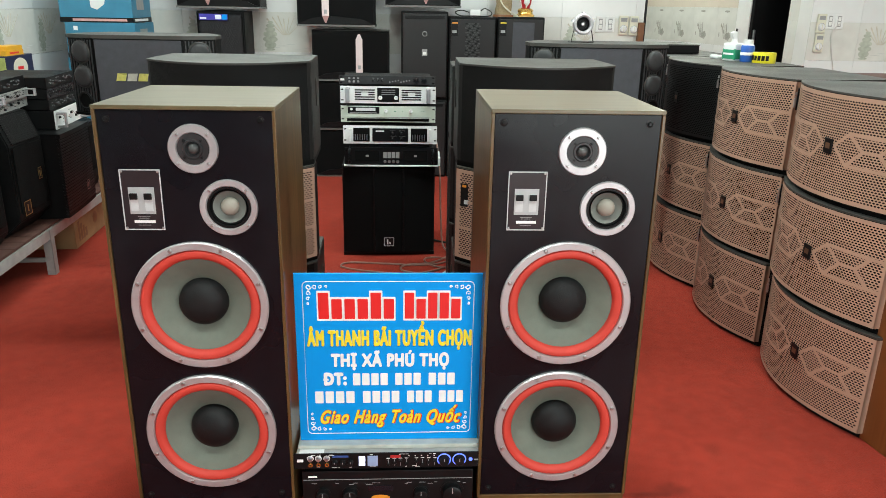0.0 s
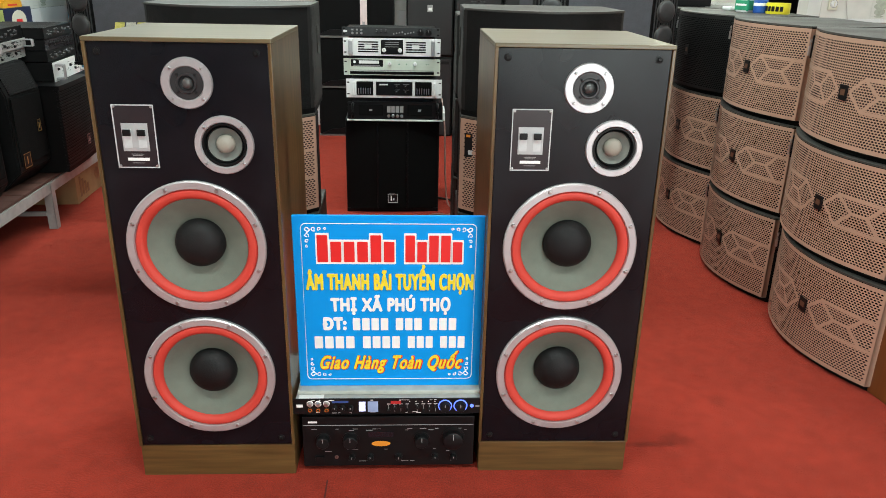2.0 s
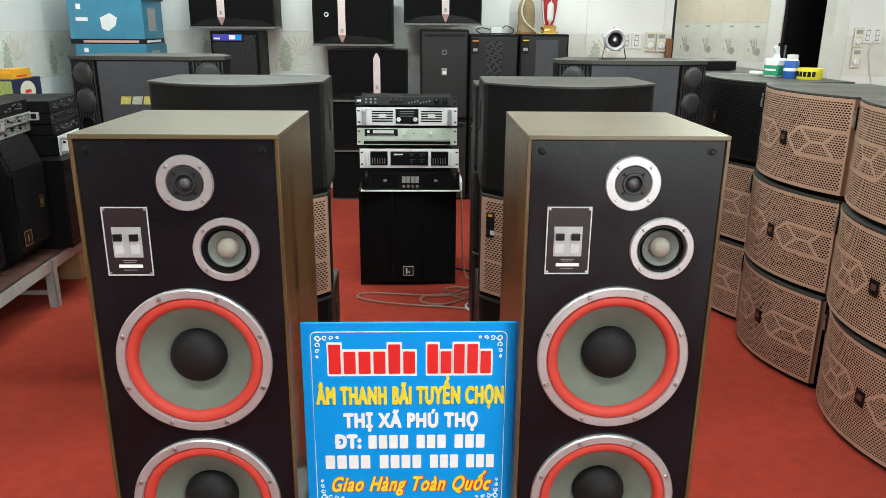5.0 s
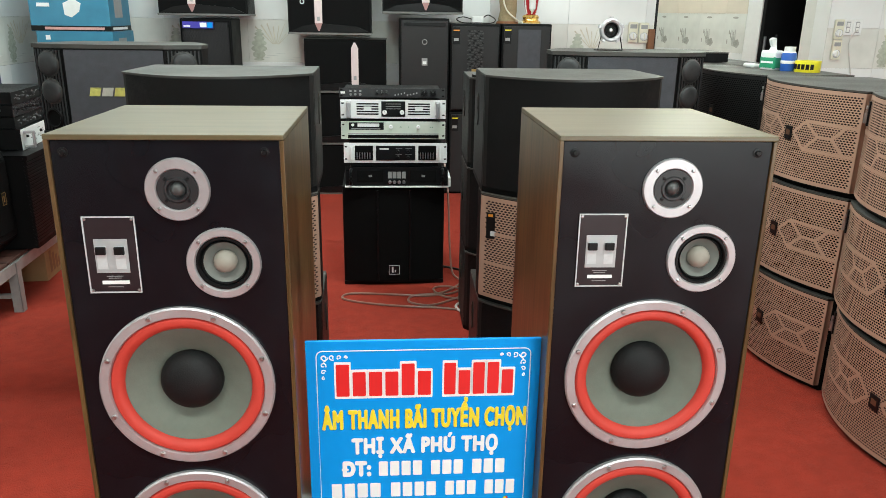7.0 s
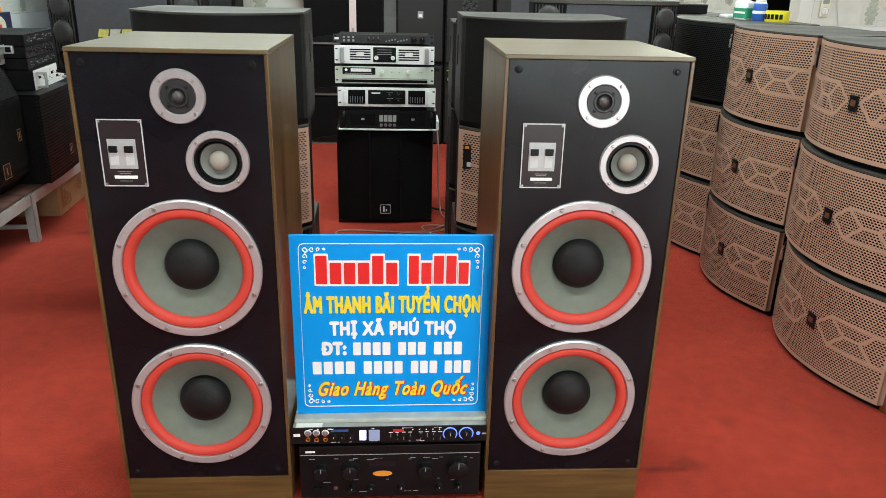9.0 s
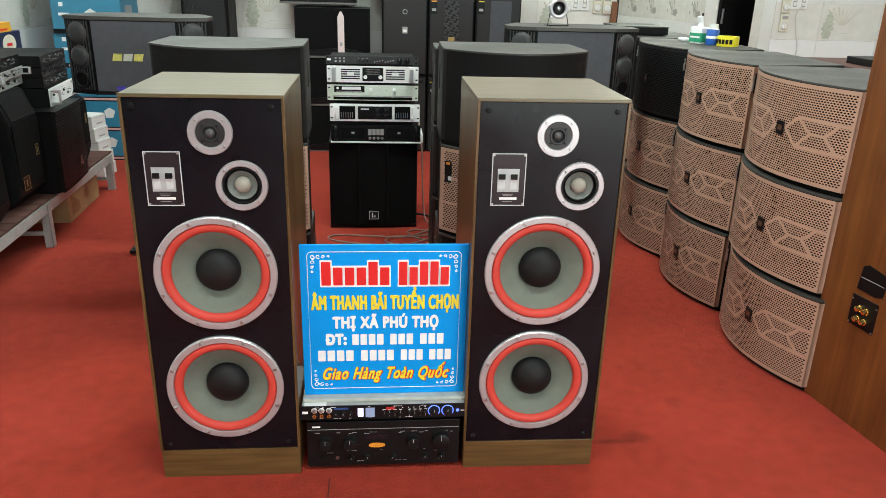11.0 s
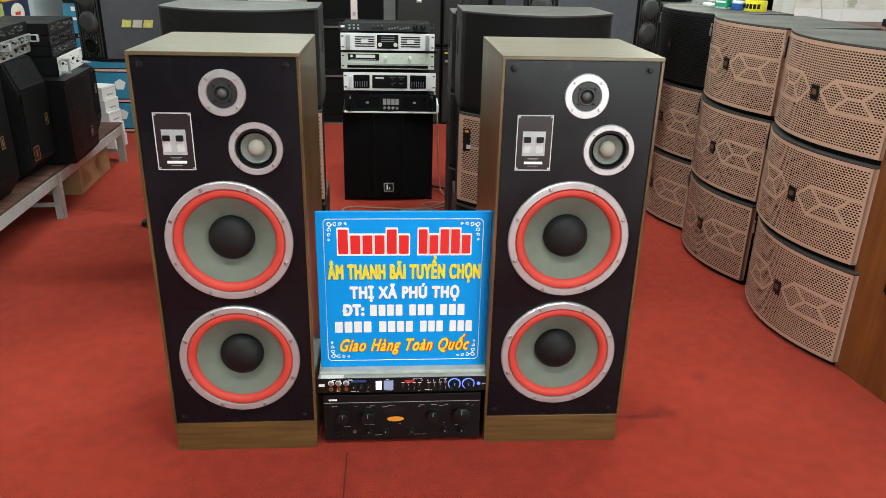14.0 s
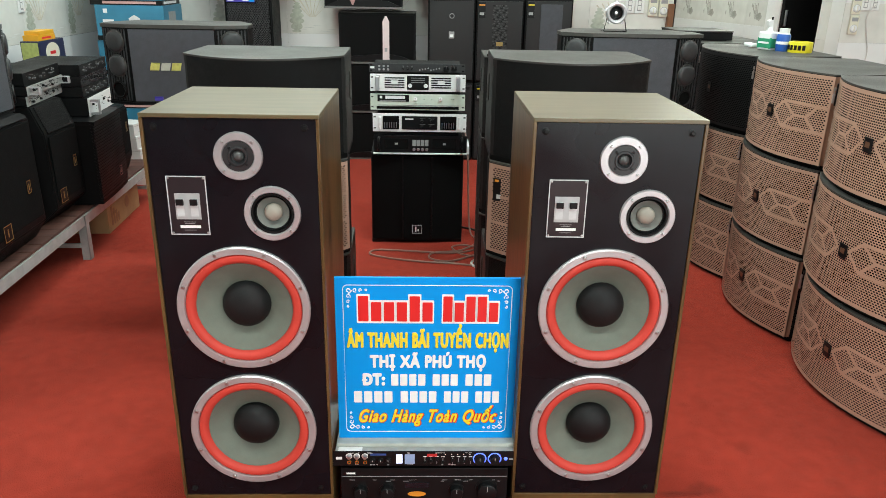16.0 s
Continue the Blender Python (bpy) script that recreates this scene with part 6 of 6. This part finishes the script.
def strip_cabinet(m, w, h, d, label, strip_x, tip_down=False, group="black cabinets with a pale strip"):
    t = thing("strip_speaker", m, label, "loudspeaker", group)
    part("body", box(B(), -w / 2, w / 2, 0.012, d, 0, h, 0.005), BLACK_PAINT, t)
    part("lower_board", box(B(), -w / 2 - 0.004, w / 2 + 0.004, -0.006, d, -0.0005, 0.014, 0.002), EDGE_GREY, t, "worn grey edge board")
    part("upper_board", box(B(), -w / 2 - 0.004, w / 2 + 0.004, -0.006, d, h + 0.0002, h + 0.0018, 0.0), GREY_TOP, t, "grey top board")
    part("front_mesh", box(B(), -w / 2 + 0.012, w / 2 - 0.012, 0.0, 0.0118, 0.018, h - 0.014, 0.003), BLACK_CLOTH, t, "black cloth front")
    bm = B()
    slab(bm, [(-w / 2 + 0.012, 0.018), (w / 2 - 0.012, 0.018), (w / 2 - 0.10, 0.055), (strip_x, 0.075), (-w / 2 + 0.10, 0.055)], -0.012, -0.0002)
    part("lower_wedge", bm, BLACK, t, "sloping lower wedge")
    if tip_down:
        out = [(strip_x - 0.026, 0.075), (strip_x + 0.026, 0.075), (strip_x + 0.026, h - 0.02), (strip_x - 0.026, h - 0.02)]
        part("strip_tip", slab(B(), [(strip_x - 0.026, 0.0745), (strip_x - 0.004, 0.024), (strip_x + 0.004, 0.024), (strip_x + 0.026, 0.0745)], -0.016, -0.012), PINK_TIP, t, "dull rose tip")
    else:
        out = [(strip_x - 0.025, 0.03), (strip_x + 0.025, 0.03), (strip_x + 0.025, h - 0.062), (strip_x + 0.006, h - 0.022), (strip_x - 0.006, h - 0.022), (strip_x - 0.025, h - 0.062)]
    part("strip", slab(B(), out, -0.016, -0.0122), PINK, t, "pale rose strip")
    part("strip_mark", box(B(), strip_x - 0.010, strip_x + 0.010, -0.0168, -0.016, 0.09, 0.118), GREY_LEGEND, t)
    if tip_down:
        part("round_badge", lathe(B(), [(0.010, 0.0), (0.011, 0.003), (0.015, 0.003), (0.016, 0.0)], (strip_x - 0.11, 0, h * 0.58), segs=24), SILVER, t, "small ring badge", True)
    return t


for lv in range(3):
    strip_cabinet(pose(-0.288, FY, lv * 0.3705), 0.575, 0.368, 0.36, "black karaoke speaker with a pale rose strip in a stack", 0.066)


def hung(x, z, w, h, label, sx):
    t = strip_cabinet(pose(x, FY, z), w, h, 0.30, label, sx, True, "wall speakers with a pale strip")
    part("wall_bracket", box(B(), -0.06, 0.06, 0.30, YB - FY - 0.014, h * 0.3, h * 0.6, 0.004), STEEL, t, "steel wall bracket")
    return t


hung(-1.245, 1.252, 0.60, 0.37, "black speaker with a rose strip hung on the wall", -0.07)
hung(-0.39, 1.138, 0.572, 0.37, "black speaker with a rose strip hung over a stack", -0.075)
hung(0.255, 1.285, 0.56, 0.37, "black speaker with a rose strip hung on the wall", 0.02)


def pa_box(x0, x1, z0, z1, label, style):
    w, h = x1 - x0 - 0.004, z1 - z0
    t = thing("pa_speaker", pose((x0 + x1) / 2, FY, z0), label, "loudspeaker", "tall speakers along the wall")
    part("body", box(B(), -w / 2, w / 2, 0.014, 0.37, 0, h - 0.002, 0.008), BLACK_PAINT, t)
    part("front_mesh", box(B(), -w / 2 + 0.012, w / 2 - 0.012, 0.0, 0.0138, 0.016, h - 0.018, 0.004), DARK_GRILLE if style == "plain" else BLACK_CLOTH, t, "black mesh front").active_material = mat("black_punched_steel", (0.011, 0.011, 0.012), 0.55, vary=0.3, scale=300, bump=0.5, bscale=500)
    if style == "plain":
        part("badge", box(B(), -0.02, 0.02, -0.004, 0, h * 0.50, h * 0.50 + 0.05, 0.001), GREY_LEGEND, t, "small grey badge")
        part("badge_mark", box(B(), -0.013, 0.013, -0.0048, -0.004, h * 0.50 + 0.01, h * 0.50 + 0.03), WHITE_INK, t)
        part("ring", lathe(B(), [(0.014, 0), (0.016, 0.003), (0.019, 0)], (0, 0, h * 0.75), segs=20), GREY_LEGEND, t, "faint ring", True)
        part("top_recess", box(B(), -w * 0.42, w * 0.42, -0.003, 0, h - 0.055, h - 0.03, 0.002), BLACK, t)
    if style == "slots":
        for r in range(26):
            for c in range(5):
                zz = h - 0.05 - r * 0.016
                if zz > 0.05:
                    xx = -0.044 + c * 0.022 + (0.005 if r % 2 else -0.005)
                    part("slot", box(B(), xx - 0.008, xx + 0.008, -0.003, 0, zz - 0.005, zz + 0.005), SLOT_GREY if (r + c) % 3 else BLACK, t)
        part("badge", box(B(), -0.025, 0.025, -0.006, -0.003, h - 0.34, h - 0.31, 0.002), GOLD_BADGE, t, "gold badge")
    if style in ("slots", "centre"):
        part("tag", box(B(), -w / 2 + 0.015, -w / 2 + 0.065, -0.004, -0.001, h - 0.14, h - 0.025, 0.001), BLACK, t, "hanging printed tag")
        part("tag_print", box(B(), -w / 2 + 0.018, -w / 2 + 0.062, -0.0048, -0.004, h - 0.050, h - 0.041), ORANGE_STICKER if style == "slots" else YELLOW_INK, t)
        part("tag_code", box(B(), -w / 2 + 0.022, -w / 2 + 0.055, -0.0048, -0.004, h - 0.118, h - 0.098), GREY_LEGEND, t)
    if style == "centre":
        part("centre_panel", box(B(), -w * 0.18, w * 0.28, -0.004, 0, 0.03, h - 0.04, 0.003), GREY_CLOTH, t, "grey mesh centre panel")
    return t


pa_box(0.092, 0.448, 0.0, 0.610, "tall black speaker with mesh front along the wall", "plain")
pa_box(0.092, 0.448, 0.612, 1.258, "tall black speaker with small badge on another one", "plain")
pa_box(0.452, 0.812, 0.0, 0.610, "black speaker with a hanging tag along the wall", "centre")
pa_box(0.452, 0.812, 0.612, 1.224, "black speaker with slotted centre and orange tag", "slots")
pa_box(0.818, 1.178, 0.0, 0.610, "black speaker along the wall", "plain")
pa_box(0.818, 1.178, 0.612, 1.230, "black speaker with grey centre mesh and yellow tag", "centre")
la = thing("line_array_speaker", pose(-1.238, FY, 0.62), "black speaker with honeycomb front and blue-violet label", "loudspeaker")
part("body", box(B(), -0.174, 0.174, 0.014, 0.34, 0, 0.613, 0.006), BLACK_PAINT, la)
part("front_mesh", box(B(), -0.165, 0.165, 0.0, 0.0138, 0.012, 0.60, 0.003), BLACK_CLOTH, la)
hexa_cell = None
for r in range(22):
    for c in range(17):
        px, pz = -0.148 + c * 0.0185 + (0.00925 if r % 2 else 0), 0.58 - 0.0165 * r
        if pz < 0.30 and r % 2:
            px -= 0.00925
        if px > 0.152 or (pz > 0.545 and px < 0.06) or pz < 0.22:
            continue
        m = pose(px, 0, pz)
        if hexa_cell is None:
            hexa_cell = part("mesh_cell", lathe(B(), [(0.0062, 0.0), (0.0068, 0.003), (0.0088, 0.003), (0.0092, 0.0)], segs=6), GREY_LEGEND, la, "honeycomb cell", m=m)
            hexa_cell.active_material = mat("dark_steel_mesh", (0.06, 0.06, 0.065), 0.5)
        else:
            repeat(hexa_cell, m)
part("label", box(B(), -0.152, 0.055, -0.0045, -0.003, 0.548, 0.592), PURPLE_LABEL, la, "blue-violet label")
part("label_print", box(B(), -0.145, -0.10, -0.0052, -0.0045, 0.556, 0.568), WHITE_INK, la)
part("label_patch", box(B(), -0.035, 0.01, -0.0052, -0.0045, 0.556, 0.586), WHITE_INK, la)
part("label_end", box(B(), 0.014, 0.05, -0.0052, -0.0045, 0.553, 0.588), BLUE, la)
base = thing("bass_cabinet", pose(-1.238, FY, 0), "black bass cabinet under a honeycomb speaker", "loudspeaker")
part("body", box(B(), -0.21, 0.21, 0.014, 0.38, 0, 0.619, 0.006), BLACK_PAINT, base)
part("front_mesh", box(B(), -0.195, 0.195, 0.0, 0.0138, 0.02, 0.60, 0.003), BLACK_CLOTH, base)

# small things on the tall speakers
zt = 1.224
ad = thing("power_adapter", pose(0.655, 5.93, zt), "white adapter with a curled cable on a speaker", "adapter")
part("body", box(B(), -0.042, 0.042, -0.03, 0.03, 0, 0.052, 0.010), WHITE_PLASTIC, ad)
part("cord", tube(B(), smooth_path([(-0.04, 0, 0.03), (-0.10, 0.02, 0.045), (-0.15, 0, 0.03), (-0.11, -0.04, 0.006), (0.0, -0.05, 0.006), (0.10, -0.03, 0.006), (0.13, 0.01, 0.03), (0.08, 0.02, 0.06), (0.04, 0, 0.04)], 6), 0.004, 6), CABLE_B, ad, "black curled cord", True)
sack = thing("jute_figure", pose(0.875, 5.94, 1.228), "brown jute bag ornament with a beige cord loop", "ornament")
bm = lathe(B(), [(0, 0), (0.06, 0.0), (0.066, 0.03), (0.06, 0.09), (0.062, 0.15), (0.056, 0.21), (0.03, 0.25), (0.038, 0.285), (0, 0.29)], axis="z", segs=20)
for v in bm.verts:
    n = noise.noise(v.co * 18)
    v.co.x *= 1 + 0.16 * n
    v.co.y *= 1 + 0.16 * n
part("bag", bm, JUTE, sack, "", True)
part("cord", tube(B(), smooth_path([(-0.02, -0.06, 0.25), (-0.045, -0.075, 0.17), (-0.02, -0.085, 0.09), (0.05, -0.08, 0.03), (0.10, -0.06, 0.008), (0.06, -0.03, 0.006)], 6), 0.006, 6), CREAM, sack, "beige cord", True)
part("base_fringe", lathe(B(), [(0.058, 0.0), (0.085, 0.0), (0.078, 0.014), (0.06, 0.016)], axis="z", segs=18), BROWN, sack, "dark fringe")
vase = thing("lotus_lamp", pose(1.045, 5.95, 1.231), "red enamel vase-shaped lamp on a gold lotus foot", "lamp")
part("foot", lathe(B(), [(0, 0), (0.07, 0.0), (0.072, 0.012), (0.058, 0.02), (0.055, 0.03), (0.062, 0.045), (0.05, 0.058), (0.03, 0.062)], axis="z", segs=32), GOLD, vase, "gold lotus foot", True)
part("vase", lathe(B(), [(0.034, 0.062), (0.046, 0.10), (0.058, 0.18), (0.062, 0.24), (0.05, 0.29), (0.03, 0.31), (0, 0.312)], axis="z", segs=32), RED_GLASS, vase, "red enamel body", True)
for a in (-150, -90, -30, 30, 90, 150):
    p = []
    for r, z in ((0.036, 0.066), (0.048, 0.10), (0.060, 0.18), (0.064, 0.24), (0.052, 0.29)):
        p.append((r * math.cos(radians(a)), r * math.sin(radians(a)), z))
    part("petal_edge", tube(B(), smooth_path(p, 5), 0.005, 6), WHITE_PLASTIC, vase, "white petal edge", True)
part("crystal", lathe(B(), [(0.0, 0.07), (0.022, 0.1), (0.026, 0.2), (0.0, 0.24)], (0, -0.05, 0), axis="z", segs=8), SILVER, vase, "pale crystal stem")
solo("vase_mat", box(B(), 0.96, 1.15, 5.86, 6.04, 1.2302, 1.2309), SHEET, "pale mat under a lamp", "mat")

# ---- switches and controls on the walls ----


def controller(x, z, m=None):
    t = thing("wall_controller", pose(x, YB - 0.0135, z) if m is None else m, "cream fan controller with a round dial on the wall", "controller", "wall controllers")
    part("case", box(B(), -0.038, 0.038, -0.022, 0, -0.075, 0.075, 0.009), CREAM, t)
    part("display", box(B(), -0.026, 0.026, -0.0228, -0.022, 0.028, 0.058), GREY_LEGEND, t, "grey display")
    part("dial", lathe(B(), [(0, 0.012), (0.022, 0.011), (0.026, 0.003), (0.030, 0.003), (0.031, 0)], (0, -0.022, -0.028), segs=28), WHITE_PLASTIC, t, "round dial", True)
    part("dial_ring", lathe(B(), [(0.0275, 0.0032), (0.0285, 0.0042), (0.0305, 0.0036)], (0, -0.022, -0.028), segs=28), GREY_LEGEND, t)
    part("dial_grip", box(B(), -0.003, 0.003, -0.038, -0.033, -0.046, -0.010, 0.001), CREAM, t)
    return t


def switch(x, z, gang=1, m=None, label="white wall switch plate"):
    t = thing("wall_switch", pose(x, YB - 0.0135, z) if m is None else m, label, "switch", "wall switches")
    part("plate", box(B(), -0.037 * gang, 0.037 * gang, -0.009, 0, -0.06, 0.06, 0.004), WHITE_PLASTIC, t)
    for i in range(2):
        part("rocker", box(B(), -0.012, 0.012, -0.012, -0.009, -0.034 + i * 0.038, -0.004 + i * 0.038, 0.002), FRAME_WHITE, t)
    part("outline", box(B(), -0.016, 0.016, -0.0098, -0.009, -0.042, 0.042), GREY_LEGEND, t)
    return t


controller(1.883, 1.175)
controller(1.968, 1.172)
switch(1.775, 1.182)
switch(1.698, 1.18)
controller(3.522, 1.218)
controller(3.527, 1.063)
switch(3.673, 1.235, 1, label="white socket plate with a plugged white lead")
switch(3.598, 1.235, 1)
solo("wall_lead", tube(B(), smooth_path([(3.673, YB - 0.03, 1.215), (3.645, YB - 0.035, 1.19), (3.62, YB - 0.03, 1.12), (3.65, YB - 0.025, 0.99), (3.69, YB - 0.02, 0.84), (3.66, YB - 0.02, 0.70)], 8), 0.004, 6), CABLE_W, "white lead hanging from a wall socket", "cable", smooth=True)
switch(0, 0, 1, m=pose(XL + 0.0135, 5.0, 1.17, 0, 0, 90), label="white switch plate on the tiled wall")

# ---- wall tiles ----
TW, TH = 0.60, 0.305
BAND = 1.228       # upper edge of the printed band


def tile_mesh(name, w, h, material):
    return mesh_from(name, box(B(), 0.0006, w - 0.0006, -0.012, -0.001, 0.0006, h - 0.0006, 0.001, 1), material)


def decor(parent, m, kind):
    """Printed pebbles with reeds and ripples, or a grey flower, as a thin glaze on the tile."""
    if kind == "pebble":
        bm = B()
        for cz, rx, rz in ((0.055, 0.046, 0.028), (0.098, 0.058, 0.026), (0.137, 0.055, 0.024), (0.172, 0.040, 0.019), (0.202, 0.034, 0.015), (0.226, 0.022, 0.011), (0.020, 0.038, 0.010)):
            slab(bm, oval(0.075 + 0.05 * (cz - 0.1), cz, rx, rz, 18), -0.0125 - 0.004 * cz, -0.0119)
        part("printed_pebbles", bm, ROCK, parent, m=m)
        bm = B()
        for k in range(8):
            x0 = 0.13 + 0.022 * k
            tip = x0 + (k - 3.5) * 0.022
            slab(bm, [(0.20 + (k - 4) * 0.006, 0.13), (0.206 + (k - 4) * 0.006, 0.13), (tip + 0.004, 0.26 + 0.012 * (k % 3)), (tip - 0.003, 0.25 + 0.012 * (k % 3))], -0.0125 - 0.0002 * k, -0.0119)
        part("printed_reeds", bm, REED, parent, m=m)
        bm = B()
        for k in range(9):
            slab(bm, oval(0.045 + 0.063 * k, 0.02 + 0.014 * ((k * 5) % 4), 0.042, 0.0025, 12), -0.0124 - 0.0001 * k, -0.0119)
        part("printed_ripples", bm, WATER_INK, parent, m=m)
    else:
        bm = B()
        for a in range(5):
            slab(bm, oval(0.20 + 0.020 * math.cos(a * 1.26), 0.085 + 0.020 * math.sin(a * 1.26), 0.022, 0.020, 10), -0.0125 - 0.0002 * a, -0.0119)
        for k in range(4):
            slab(bm, [(0.14 + 0.012 * k, 0.06), (0.146 + 0.012 * k, 0.06), (0.095 + 0.024 * k, 0.19 + 0.018 * (k % 2)), (0.088 + 0.024 * k, 0.185 + 0.018 * (k % 2))], -0.0137 - 0.0002 * k, -0.0119)
            slab(bm, oval(0.06 + 0.022 * k, 0.10 + 0.028 * ((k * 3) % 4), 0.008, 0.022, 10), -0.0124 - 0.0001 * k, -0.0119)
        part("printed_flower", bm, ROCK_DARK, parent, m=m)
        part("printed_leaf", slab(B(), oval(0.15, 0.315, 0.04, 0.010, 12), -0.0124, -0.0119), ROCK_DARK, parent, m=m)


def tile_wall(parent, base, length, start, upper, band, motif, w=TW, th=TH, top=BAND, lower=None, z_hi=2.45):
    """Rows of tiles on the near face of a wall; base is the pose of the face's lower left corner, top the band's upper edge."""
    kinds = {m.name: (tile_mesh("tile", w, th, m), m) for m in (upper, band, lower or upper)}
    z = top - th * int(top / th)
    while z < z_hi:
        is_band = abs(z + th - top) < 0.01
        whole, material = kinds[(band if is_band else upper if z + th > top or lower is None else lower).name]
        x = start
        while x < length - 0.02:
            x0, x1 = max(x, 0.0), min(x + w, length)
            if x1 - x0 > w - 0.005:
                ob = new("tile", whole)
            else:
                ob = new("tile", tile_mesh("tile", x1 - x0, th, material))
            ob.parent = parent
            ob.matrix_basis = base @ pose(x0, 0, z)
            if is_band and x >= 0 and x1 - x0 > 0.28:
                decor(parent, base @ pose(x0, 0, z), motif)
            x += w
        z += th


tile_wall(wall_back, pose(XL, YB, 0), GAP0 - XL, -0.32, TILE_WHITE, TILE_BAND, "pebble")
tile_wall(wall_back_b, pose(GAP1, YB, 0), XR - GAP1, -0.18, TILE_WHITE, TILE_BAND, "pebble")
tile_wall(wall_left, pose(XL, 2.5, 0, 0, 0, 90), YB - 2.5 - 0.015, -0.475, TILE_WHITE, TILE_BAND, "pebble")
tile_wall(wall_pass, pose(5.4, 0, 0, 0, 0, 180), 5.4 - D1 - 0.19, 0.0, TILE_BEIGE, TILE_BAND, "flower", 0.39, 0.35, 1.33, TILE_WHITE)
tile_wall(wall_pass, pose(D0 - 0.001, 0, 0, 0, 0, 180), D0 + 0.02, 0.0, TILE_BAND, TILE_BAND, "flower", 0.30, 0.305, BAND)
